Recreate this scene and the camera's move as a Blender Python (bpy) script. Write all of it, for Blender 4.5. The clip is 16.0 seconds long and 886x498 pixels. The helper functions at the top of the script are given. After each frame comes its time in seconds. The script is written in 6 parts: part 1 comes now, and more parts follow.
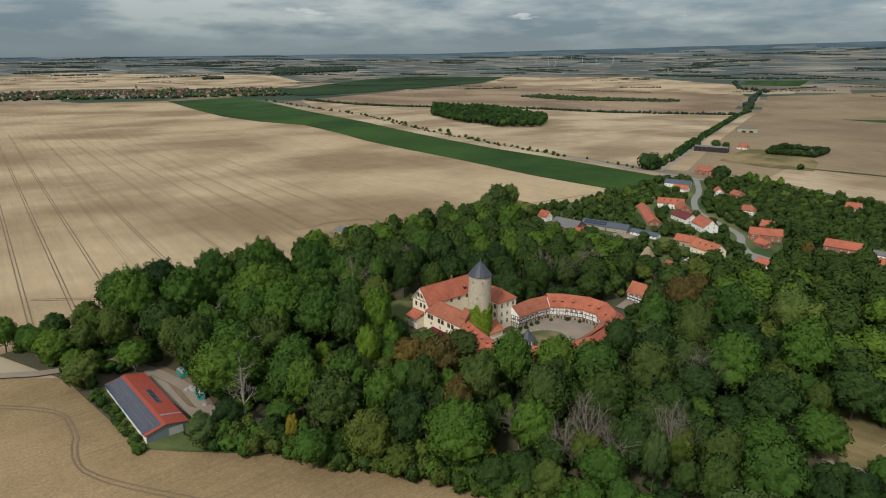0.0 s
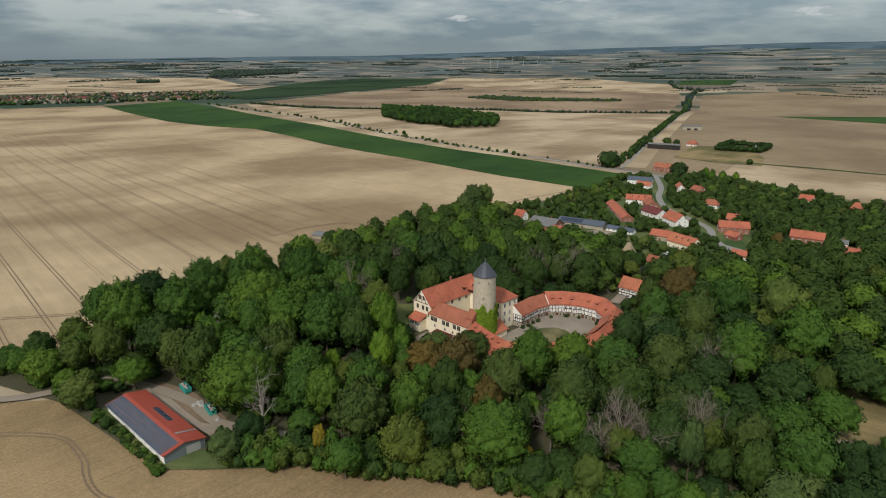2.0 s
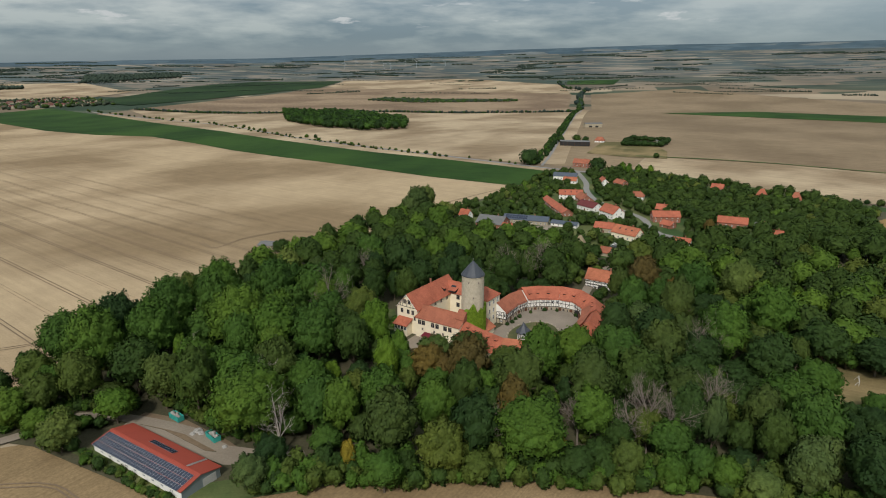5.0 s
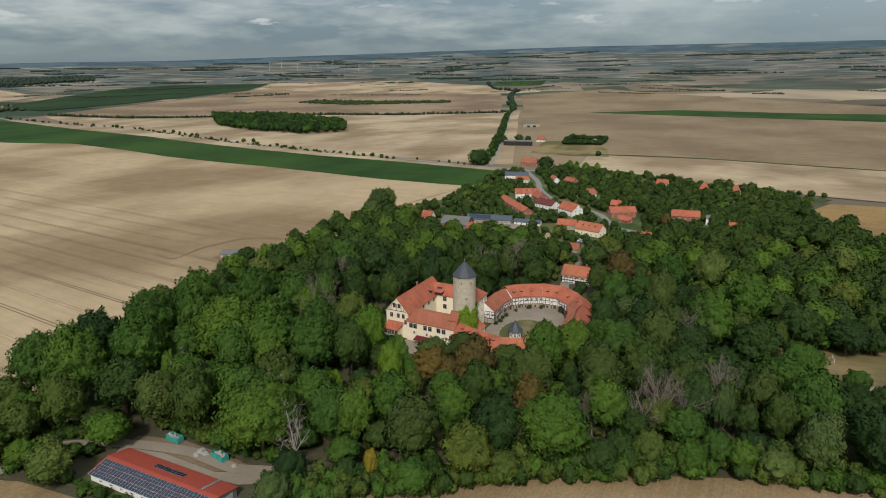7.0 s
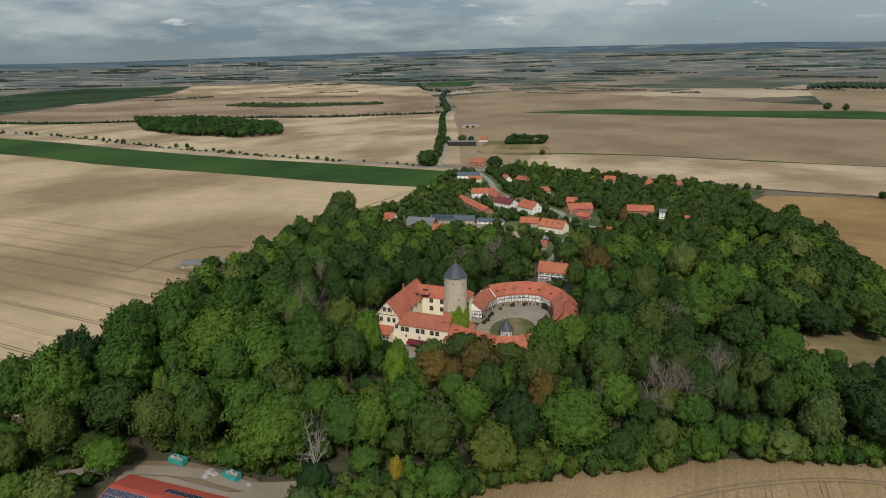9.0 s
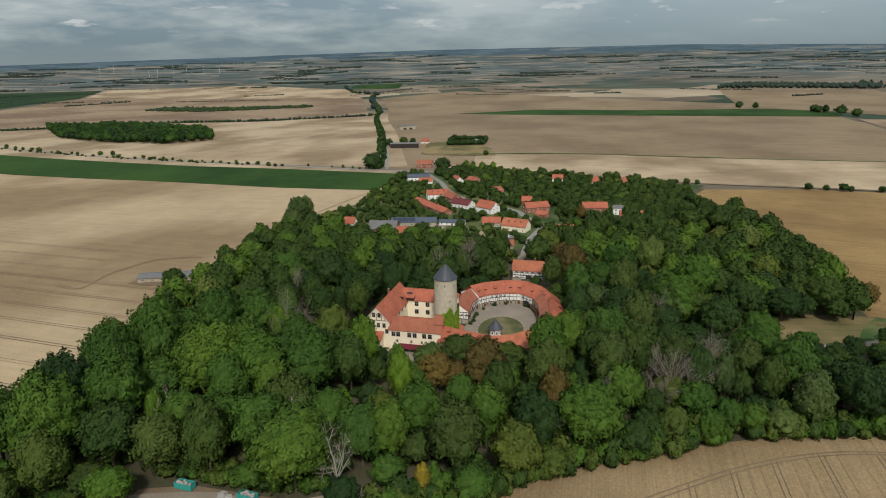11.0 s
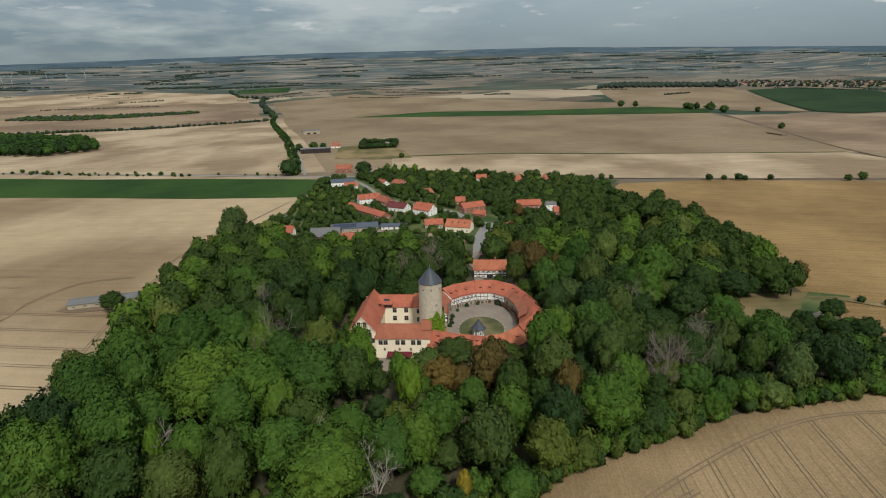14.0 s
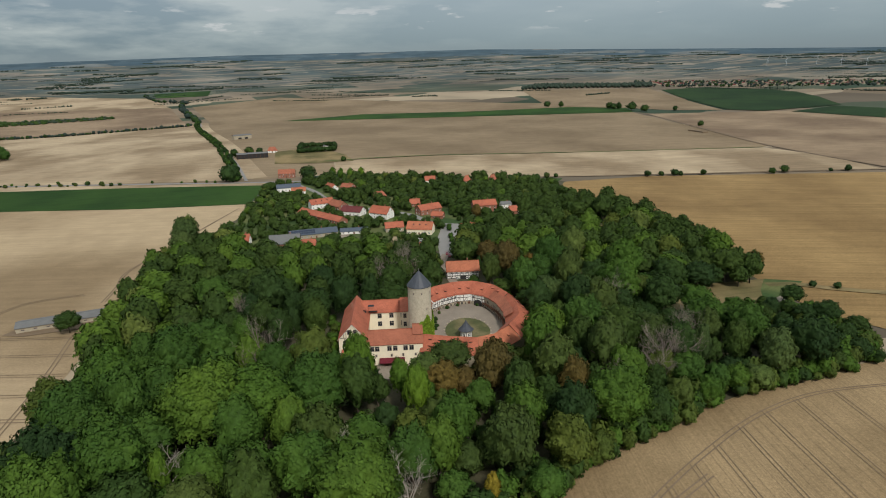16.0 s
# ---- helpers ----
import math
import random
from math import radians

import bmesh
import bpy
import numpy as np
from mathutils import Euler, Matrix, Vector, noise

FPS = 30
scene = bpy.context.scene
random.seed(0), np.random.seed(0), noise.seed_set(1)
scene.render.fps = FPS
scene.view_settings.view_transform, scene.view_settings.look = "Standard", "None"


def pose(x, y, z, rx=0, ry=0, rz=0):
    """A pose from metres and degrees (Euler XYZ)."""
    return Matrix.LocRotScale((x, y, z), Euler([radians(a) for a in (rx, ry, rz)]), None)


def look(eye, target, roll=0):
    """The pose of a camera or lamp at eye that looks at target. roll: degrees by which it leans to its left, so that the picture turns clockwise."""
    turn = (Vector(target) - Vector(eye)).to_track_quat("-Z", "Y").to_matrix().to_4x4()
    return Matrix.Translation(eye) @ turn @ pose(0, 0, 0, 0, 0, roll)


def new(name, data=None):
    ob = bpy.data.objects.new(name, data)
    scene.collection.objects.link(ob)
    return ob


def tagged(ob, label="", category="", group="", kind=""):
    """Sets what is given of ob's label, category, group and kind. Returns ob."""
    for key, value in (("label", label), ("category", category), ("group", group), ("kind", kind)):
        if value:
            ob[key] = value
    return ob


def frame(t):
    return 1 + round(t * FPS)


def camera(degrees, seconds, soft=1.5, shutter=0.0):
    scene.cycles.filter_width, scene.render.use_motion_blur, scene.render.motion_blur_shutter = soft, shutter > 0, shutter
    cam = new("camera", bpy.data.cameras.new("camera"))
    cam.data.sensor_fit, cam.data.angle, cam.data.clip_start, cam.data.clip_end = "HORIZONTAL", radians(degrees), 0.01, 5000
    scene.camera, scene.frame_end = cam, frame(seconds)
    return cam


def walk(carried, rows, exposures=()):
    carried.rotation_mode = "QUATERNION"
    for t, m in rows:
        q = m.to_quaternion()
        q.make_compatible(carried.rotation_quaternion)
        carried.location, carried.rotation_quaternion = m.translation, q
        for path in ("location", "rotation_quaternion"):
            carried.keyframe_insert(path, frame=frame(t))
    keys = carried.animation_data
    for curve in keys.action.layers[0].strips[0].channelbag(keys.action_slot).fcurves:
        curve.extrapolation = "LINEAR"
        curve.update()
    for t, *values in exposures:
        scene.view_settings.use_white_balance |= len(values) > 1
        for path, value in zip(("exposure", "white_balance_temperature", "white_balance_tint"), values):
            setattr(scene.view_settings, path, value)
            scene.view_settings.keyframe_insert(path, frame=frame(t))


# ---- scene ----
cam = camera(71.1, 16.0, 1.0)
METRES, EYE, TILT, LEAN, TURN = 210.0, 120.0, -0.45, 0.75, 0.0
ROWS = [
    (0.0, 0.0, 0.0, 0.0, 0.34, -16.33, -1.17),
    (0.5, -0.0296, 0.0014, -0.0007, -0.97, -16.28, -1.1),
    (1.0, -0.0621, 0.0039, -0.002, -2.21, -16.2, -1.04),
    (1.5, -0.0918, 0.0068, -0.0031, -3.55, -16.15, -0.96),
    (2.0, -0.1242, 0.0109, -0.0044, -5.09, -16.08, -0.88),
    (2.5, -0.1539, 0.0157, -0.0054, -6.57, -16.03, -0.81),
    (3.0, -0.186, 0.0215, -0.0067, -8.16, -15.97, -0.71),
    (3.5, -0.2151, 0.0276, -0.0078, -9.74, -15.92, -0.63),
    (4.0, -0.2466, 0.0354, -0.0087, -11.58, -15.87, -0.55),
    (6.5, -0.393, 0.086, -0.0123, -20.1, -15.63, -0.22),
    (7.0, -0.4226, 0.0991, -0.0128, -21.81, -15.59, -0.14),
    (7.5, -0.4495, 0.112, -0.0132, -23.41, -15.56, -0.07),
    (8.0, -0.4784, 0.1266, -0.0136, -25.17, -15.54, 0.01),
    (10.5, -0.6094, 0.2101, -0.0155, -33.69, -15.35, 0.41),
    (11.0, -0.6349, 0.2302, -0.0159, -35.5, -15.32, 0.49),
    (11.5, -0.6577, 0.2495, -0.016, -37.14, -15.29, 0.58),
    (12.0, -0.6819, 0.2712, -0.0162, -38.99, -15.27, 0.68),
    (12.5, -0.7038, 0.292, -0.0163, -40.69, -15.26, 0.76),
    (13.0, -0.7266, 0.3154, -0.0165, -42.52, -15.24, 0.85),
    (13.5, -0.747, 0.3376, -0.0165, -44.2, -15.22, 0.94),
    (14.0, -0.768, 0.3621, -0.0164, -45.97, -15.2, 1.04),
    (14.5, -0.7868, 0.3854, -0.0162, -47.62, -15.18, 1.13),
    (15.0, -0.8065, 0.4113, -0.0161, -49.6, -15.2, 1.23),
    (15.5, -0.8239, 0.4358, -0.016, -51.35, -15.17, 1.3),
    (16.0, -0.8419, 0.4629, -0.0155, -53.06, -15.16, 1.38),
]
walk(cam, [(t, pose(0, 0, EYE, TILT, LEAN, TURN) @ pose(METRES * x, METRES * y, METRES * z, 90 + pitch, roll, yaw)) for t, x, y, z, yaw, pitch, roll in ROWS])

# ---- world, sun, exposure ----
SUN_AZ, SUN_EL = radians(-150), radians(44)      # azimuth from +y towards +x, elevation
scene.view_settings.exposure = -0.15


def make_world():
    w = bpy.data.worlds.new("overcast_sky")
    scene.world = w
    w.use_nodes = True
    nt = w.node_tree
    N, L = nt.nodes, nt.links
    N.clear()
    out, bg = N.new("ShaderNodeOutputWorld"), N.new("ShaderNodeBackground")
    sky = N.new("ShaderNodeTexSky")
    sky.sky_type, sky.sun_disc = "NISHITA", False
    sky.sun_elevation, sky.sun_rotation = SUN_EL, SUN_AZ
    tc = N.new("ShaderNodeTexCoord")
    sep = N.new("ShaderNodeSeparateXYZ")
    L.new(tc.outputs["Generated"], sep.inputs[0])

    def math_node(op, a, b=None, clamp=False):
        n = N.new("ShaderNodeMath")
        n.operation, n.use_clamp = op, clamp
        for i, v in enumerate((a, b)):
            if v is None:
                continue
            if isinstance(v, (int, float)):
                n.inputs[i].default_value = v
            else:
                L.new(v, n.inputs[i])
        return n.outputs[0]

    # cloud banks, flatter than wide
    comb = N.new("ShaderNodeCombineXYZ")
    L.new(sep.outputs["X"], comb.inputs[0])
    L.new(sep.outputs["Y"], comb.inputs[1])
    L.new(math_node("MULTIPLY", sep.outputs["Z"], 4.6), comb.inputs[2])

    def cloud(scale, detail, off):
        m = N.new("ShaderNodeMapping")
        m.inputs["Location"].default_value = (off, off * 0.7, off * 1.3)
        L.new(comb.outputs[0], m.inputs["Vector"])
        t = N.new("ShaderNodeTexNoise")
        t.inputs["Scale"].default_value, t.inputs["Detail"].default_value = scale, detail
        t.inputs["Roughness"].default_value = 0.55
        L.new(m.outputs[0], t.inputs["Vector"])
        return t.outputs["Fac"]

    def ramp(fac, stops):
        r = N.new("ShaderNodeValToRGB")
        L.new(fac, r.inputs[0])
        while len(r.color_ramp.elements) < len(stops):
            r.color_ramp.elements.new(0.5)
        for e, (p, c) in zip(r.color_ramp.elements, stops):
            e.position, e.color = p, (*c, 1)
        return r.outputs[0]

    def mix(f, a, b):
        n = N.new("ShaderNodeMix")
        n.data_type = "RGBA"
        for s, v in ((n.inputs[0], f), (n.inputs[6], a), (n.inputs[7], b)):
            if isinstance(v, (int, float)):
                s.default_value = v
            elif isinstance(v, tuple):
                s.default_value = (*v, 1)
            else:
                L.new(v, s)
        return n.outputs[2]

    veil = ramp(sep.outputs["Z"], [(0.0, CLOUD[0]), (0.03, CLOUD[1]), (0.085, CLOUD[2]), (0.35, CLOUD[3])])
    lumps = ramp(math_node("ADD", math_node("MULTIPLY", cloud(3.0, 5, 3.1), 0.45), math_node("MULTIPLY", cloud(8.5, 8, 1.7), 0.55)), [(0.42, (0, 0, 0)), (0.50, (0.45, 0.45, 0.45)), (0.585, (1, 1, 1))])
    # broken cloud to the north-west, a smooth veil to the east
    aim = N.new("ShaderNodeVectorMath")
    aim.operation = "DOT_PRODUCT"
    aim.inputs[1].default_value = (math.sin(radians(-14)), math.cos(radians(-14)), 0)
    L.new(tc.outputs["Generated"], aim.inputs[0])
    cover = ramp(aim.outputs["Value"], [(0.30, (0.12,) * 3), (0.82, (1, 1, 1))])
    deck = mix(cover, (0.97, 1.03, 1.06), mix(lumps, (0.58, 0.68, 0.76), (1.52, 1.43, 1.33)))
    mul = N.new("ShaderNodeMix")
    mul.data_type, mul.blend_type = "RGBA", "MULTIPLY"
    height = ramp(sep.outputs["Z"], [(0.016, (0.15,) * 3), (0.045, (0.95,) * 3)])
    L.new(height, mul.inputs[0])
    L.new(veil, mul.inputs[6])
    L.new(deck, mul.inputs[7])
    # a few small bright cumulus heads low over the plain
    heads = ramp(cloud(13.0, 7, 9.4), [(0.60, (0, 0, 0)), (0.66, (1, 1, 1))])
    band = ramp(sep.outputs["Z"], [(0.055, (0, 0, 0)), (0.066, (0.9, 0.9, 0.9)), (0.085, (0.9, 0.9, 0.9)), (0.10, (0, 0, 0))])
    hm = math_node("MULTIPLY", heads, band)
    clouds = mix(hm, mul.outputs[2], (0.62, 0.64, 0.65))
    scale = N.new("ShaderNodeMix")
    scale.data_type, scale.blend_type = "RGBA", "MULTIPLY"
    scale.inputs[0].default_value = 1.0
    L.new(sky.outputs[0], scale.inputs[6])
    scale.inputs[7].default_value = (0.1, 0.1, 0.1, 1)
    L.new(mix(0.88, scale.outputs[2], clouds), bg.inputs[0])
    bg.inputs[1].default_value = 1.0
    L.new(bg.outputs[0], out.inputs[0])


CLOUD = [(0.19, 0.25, 0.285), (0.235, 0.30, 0.335), (0.36, 0.415, 0.44), (0.70, 0.74, 0.77)]
make_world()
sun = new("sun", bpy.data.lights.new("sun", "SUN"))
sun.data.energy, sun.data.angle, sun.data.color = 2.95, radians(6), (1.0, 0.955, 0.89)
_d = Vector((math.sin(SUN_AZ) * math.cos(SUN_EL), math.cos(SUN_AZ) * math.cos(SUN_EL), math.sin(SUN_EL)))
sun.matrix_world = look(_d * 900, (0, 0, 0))

# ---- materials ----


class Mat:
    """A node material with a principled shader and small helpers."""

    def __init__(self, name, rough=0.8, metal=0.0, spec=0.3):
        self.m = bpy.data.materials.new(name)
        self.m.use_nodes = True
        self.nt = self.m.node_tree
        self.N, self.L = self.nt.nodes, self.nt.links
        self.b = self.N["Principled BSDF"]
        self.b.inputs["Roughness"].default_value = rough
        self.b.inputs["Metallic"].default_value = metal
        self.b.inputs["Specular IOR Level"].default_value = spec
        self.geo = self.N.new("ShaderNodeNewGeometry")

    def put(self, sock, v):
        if isinstance(v, (int, float)):
            sock.default_value = v
        elif isinstance(v, tuple):
            sock.default_value = (*v, 1) if len(v) == 3 and sock.type == "RGBA" else v
        else:
            self.L.new(v, sock)

    def vec(self, turn=0.0, scale=(1, 1, 1), local=False):
        m = self.N.new("ShaderNodeMapping")
        if local:
            src = self.N.new("ShaderNodeTexCoord").outputs["Object"]
        else:
            src = self.geo.outputs["Position"]
        r = self.N.new("ShaderNodeVectorRotate")
        r.rotation_type = "Z_AXIS"
        r.inputs["Angle"].default_value = radians(turn)
        self.L.new(src, r.inputs["Vector"])
        self.L.new(r.outputs[0], m.inputs["Vector"])
        m.inputs["Scale"].default_value = scale
        return m.outputs[0]

    def noise(self, scale, detail=4, rough=0.55, vec=None):
        t = self.N.new("ShaderNodeTexNoise")
        t.inputs["Scale"].default_value = scale
        t.inputs["Detail"].default_value = detail
        t.inputs["Roughness"].default_value = rough
        self.L.new(vec or self.geo.outputs["Position"], t.inputs["Vector"])
        return t.outputs["Fac"]

    def ramp(self, fac, stops, constant=False):
        r = self.N.new("ShaderNodeValToRGB")
        self.L.new(fac, r.inputs[0])
        if constant:
            r.color_ramp.interpolation = "CONSTANT"
        while len(r.color_ramp.elements) < len(stops):
            r.color_ramp.elements.new(0.5)
        for e, (p, c) in zip(r.color_ramp.elements, stops):
            e.position = p
            e.color = (*c, 1) if isinstance(c, tuple) else (c, c, c, 1)
        return r.outputs[0]

    def mix(self, f, a, b, mode="MIX"):
        n = self.N.new("ShaderNodeMix")
        n.data_type, n.blend_type = "RGBA", mode
        self.put(n.inputs[0], f)
        self.put(n.inputs[6], a)
        self.put(n.inputs[7], b)
        return n.outputs[2]

    def colour(self, c):
        self.put(self.b.inputs["Base Color"], c)
        return self

    def bump(self, h, strength=0.3, dist=0.1):
        n = self.N.new("ShaderNodeBump")
        n.inputs["Strength"].default_value, n.inputs["Distance"].default_value = strength, dist
        self.L.new(h, n.inputs["Height"])
        self.L.new(n.outputs[0], self.b.inputs["Normal"])
        return self

    def island(self):
        return self.geo.outputs["Random Per Island"]

    def object_random(self):
        return self.N.new("ShaderNodeObjectInfo").outputs["Random"]


def plain(name, c, rough=0.8, metal=0.0, var=0.25, scale=0.8, fine=8.0, bump=0.0, spec=0.3):
    """Base colour with broad stains and fine grain."""
    k = Mat(name, rough, metal, spec)
    dark = tuple(v * (1 - var) for v in c)
    light = tuple(min(1, v * (1 + var)) for v in c)
    base = k.mix(k.noise(scale), dark, light)
    grain = k.ramp(k.noise(fine, 2), [(0.3, 1 - var * 0.6), (0.7, 1.0)])
    k.colour(k.mix(1.0, base, grain, "MULTIPLY"))
    if bump:
        k.bump(k.noise(fine, 3), bump, 0.05)
    return k.m


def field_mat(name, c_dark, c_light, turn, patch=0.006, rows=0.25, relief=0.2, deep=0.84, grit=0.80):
    """Crop or stubble: broad tone patches, painted cloud light on the wide fields, drill streaks along the working
    direction and fine straw.
    """
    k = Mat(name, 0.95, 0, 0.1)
    # broad patches put cloud-broken sunlight into the field colour
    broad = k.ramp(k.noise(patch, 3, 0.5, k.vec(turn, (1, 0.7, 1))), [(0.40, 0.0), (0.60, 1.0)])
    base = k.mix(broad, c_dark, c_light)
    streak = k.ramp(k.noise(1.0, 3, 0.6, k.vec(turn, (0.012, rows, 1))), [(0.32, deep), (0.6, 1.06)])
    blot = k.ramp(k.noise(0.06, 4, 0.6), [(0.3, 0.9), (0.7, 1.06)])
    straw = k.ramp(k.noise(1.1, 5, 0.75), [(0.28, grit), (0.72, 1.93 - grit)])
    c = k.mix(1.0, base, streak, "MULTIPLY")
    c = k.mix(1.0, c, blot, "MULTIPLY")
    k.colour(k.mix(1.0, c, straw, "MULTIPLY"))
    k.bump(k.noise(1.2, 4), relief, 0.15)
    return k.m


def tile_mat(name, c, pitch=0.34):
    """Clay tiles: courses, single-tile colour shifts, weather stains."""
    k = Mat(name, 0.75, 0, 0.25)
    stain = k.ramp(k.noise(0.22, 5, 0.65), [(0.3, 0.72), (0.6, 1.05)])
    spots = k.ramp(k.noise(3.2, 2, 0.7), [(0.3, 0.75), (0.7, 1.15)])
    tone = k.mix(k.noise(0.9, 3), tuple(v * 0.82 for v in c), (c[0] * 1.12, c[1] * 1.25, c[2] * 1.2))
    col = k.mix(1.0, k.mix(1.0, tone, stain, "MULTIPLY"), spots, "MULTIPLY")
    sep = k.N.new("ShaderNodeSeparateXYZ")
    k.L.new(k.geo.outputs["Position"], sep.inputs[0])
    w = k.N.new("ShaderNodeMath")
    w.operation = "MULTIPLY"
    k.L.new(sep.outputs["Z"], w.inputs[0])
    w.inputs[1].default_value = 1 / (pitch * 0.62)
    f = k.N.new("ShaderNodeMath")
    f.operation = "FRACT"
    k.L.new(w.outputs[0], f.inputs[0])
    course = k.ramp(f.outputs[0], [(0.0, 0.72), (0.25, 1.0)])
    k.colour(k.mix(0.6, col, k.mix(1.0, col, course, "MULTIPLY")))
    k.bump(f.outputs[0], 0.35, 0.04)
    return k.m


def leaf_mat(name, c, shift=0.11):
    """Foliage: sprays, boughs and whole trees differ in tone; some light passes through."""
    k = Mat(name, 0.7, 0, 0.1)
    lo = tuple(v * (1 - shift * 1.3) for v in c)
    hi = (c[0] * (1 + shift * 1.5), c[1] * (1 + shift), c[2] * (1 + shift * 0.7))
    tone = k.mix(k.island(), lo, hi)
    tree = k.ramp(k.object_random(), [(0.0, (0.70, 0.76, 0.84)), (0.3, (0.92, 0.92, 1.0)), (0.6, (1.0, 1.0, 0.9)), (0.85, (1.22, 1.10, 0.95)), (1.0, (1.42, 1.22, 1.0))])
    place = k.ramp(k.noise(0.06, 1), [(0.3, (0.80, 0.84, 0.80)), (0.7, (1.2, 1.14, 0.98))])
    col = k.mix(1.0, k.mix(1.0, tone, tree, "MULTIPLY"), place, "MULTIPLY")
    spray = k.ramp(k.noise(0.7, 4, 0.65), [(0.30, 0.70), (0.68, 1.28)])
    col = k.mix(1.0, col, spray, "MULTIPLY")
    k.colour(col)
    tr = k.N.new("ShaderNodeBsdfTranslucent")
    k.L.new(col, tr.inputs[0])
    ms = k.N.new("ShaderNodeMixShader")
    ms.inputs[0].default_value = 0.15
    k.L.new(k.b.outputs[0], ms.inputs[1])
    k.L.new(tr.outputs[0], ms.inputs[2])
    k.L.new(ms.outputs[0], k.N["Material Output"].inputs[0])
    return k.m


# dark and pale wheat tones paint cloud shade and sun patches
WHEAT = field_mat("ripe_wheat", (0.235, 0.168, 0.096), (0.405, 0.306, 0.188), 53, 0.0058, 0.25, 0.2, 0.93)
STUBBLE = field_mat("stubble", (0.232, 0.162, 0.085), (0.305, 0.217, 0.118), -40, 0.012, 1.5, 0.6, 0.87, 0.70)
PALE = field_mat("pale_stubble", (0.25, 0.183, 0.112), (0.43, 0.335, 0.218), 46, 0.008, 0.2)
# tan and brown fields: tones lowered to carry cloud shadow
TAN = field_mat("tan_wheat", (0.185, 0.135, 0.082), (0.255, 0.19, 0.118), 46, 0.005)
BROWN = field_mat("brown_stubble", (0.18, 0.126, 0.081), (0.29, 0.212, 0.136), 80, 0.006)
ORANGE = field_mat("golden_wheat", (0.215, 0.137, 0.058), (0.305, 0.20, 0.086), 60, 0.007, 0.4, 0.3, 0.80, 0.68)
# darker copy of the beet green: haze and cloud shade in its colour
CROP_SHADED = field_mat("green_beet_shaded", (0.014, 0.034, 0.012), (0.024, 0.050, 0.016), 70, 0.006, 0.5)
CROP = field_mat("green_beet", (0.017, 0.046, 0.009), (0.034, 0.076, 0.014), 38, 0.008, 0.5)
GRASS = field_mat("grass", (0.045, 0.08, 0.026), (0.13, 0.145, 0.055), 10, 0.03, 0.4)
LAWN = field_mat("worn_lawn", (0.085, 0.092, 0.04), (0.165, 0.14, 0.072), 30, 0.12, 0.4)
DRYGRASS = field_mat("dry_grass", (0.12, 0.105, 0.045), (0.24, 0.18, 0.088), 40, 0.03, 0.3)
SOIL = plain("track_soil", (0.19, 0.135, 0.085), 0.95, var=0.3, scale=0.05, fine=1.0)
FLOOR = plain("forest_floor", (0.080, 0.074, 0.040), 0.95, var=0.5, scale=0.08, fine=1.2)
DIRT = plain("yard_gravel", (0.26, 0.215, 0.165), 0.95, var=0.25, scale=0.08, fine=1.5)
ROADM = plain("asphalt_old", (0.235, 0.225, 0.21), 0.9, var=0.2, scale=0.1, fine=1.2)
COBBLE = plain("courtyard_cobbles", (0.245, 0.205, 0.16), 0.9, var=0.32, scale=0.12, fine=2.2, bump=0.4)
TILE = tile_mat("clay_tile_red", (0.42, 0.118, 0.068))
TILE2 = tile_mat("clay_tile_old", (0.35, 0.112, 0.065))
TILE3 = tile_mat("clay_tile_orange", (0.43, 0.135, 0.072))
# brown roof tile darkened: cloud shadow over the far village in its colour
SHADETILE = tile_mat("tile_brown_shaded", (0.16, 0.075, 0.055))
DARKTILE = tile_mat("tile_dark_red", (0.15, 0.035, 0.035))
BARNROOF = plain("barn_sheet_red", (0.31, 0.058, 0.036), 0.6, var=0.15, scale=0.2, fine=3)
SLATE = plain("slate", (0.05, 0.057, 0.07), 0.55, var=0.35, scale=0.9, fine=3.5, bump=0.3, spec=0.45)
BLUEROOF = plain("blue_grey_sheet", (0.065, 0.082, 0.108), 0.5, var=0.2, scale=0.3, fine=2, spec=0.5)
GREYROOF = plain("fibre_cement", (0.15, 0.15, 0.145), 0.85, var=0.25, scale=0.25, fine=2)
CREAM = plain("cream_plaster", (0.83, 0.735, 0.55), 0.9, var=0.12, scale=0.4, fine=2)
WHITE = plain("white_plaster", (0.80, 0.775, 0.72), 0.9, var=0.1, scale=0.5, fine=2)
STONE = plain("rubble_stone", (0.40, 0.345, 0.25), 0.95, var=0.28, scale=0.7, fine=2.4, bump=0.6)
KEEP = plain("keep_stone", (0.50, 0.435, 0.325), 0.95, var=0.34, scale=0.6, fine=2.6, bump=0.6)
BRICK = plain("red_brick", (0.30, 0.13, 0.085), 0.9, var=0.25, scale=0.6, fine=3, bump=0.3)
TIMBER = plain("dark_timber", (0.035, 0.026, 0.02), 0.8, var=0.3, scale=1, fine=5)
REDWOOD = plain("brown_timber", (0.13, 0.055, 0.03), 0.8, var=0.3, scale=1, fine=5)
BLACKWOOD = plain("tarred_boards", (0.03, 0.028, 0.027), 0.8, var=0.3, scale=0.6, fine=3)
GLASS = plain("window_glass", (0.02, 0.025, 0.03), 0.12, var=0.3, scale=0.5, fine=1, spec=0.6)
FRAME = plain("window_frame", (0.33, 0.27, 0.22), 0.6, var=0.15)
FRAMEW = plain("white_window_frame", (0.7, 0.69, 0.66), 0.6, var=0.08)
CONCRETE = plain("concrete", (0.42, 0.41, 0.38), 0.9, var=0.2, scale=0.4, fine=2)
GREYWALL = plain("grey_gable_face", (0.17, 0.20, 0.20), 0.7, var=0.12, scale=0.5, fine=3)
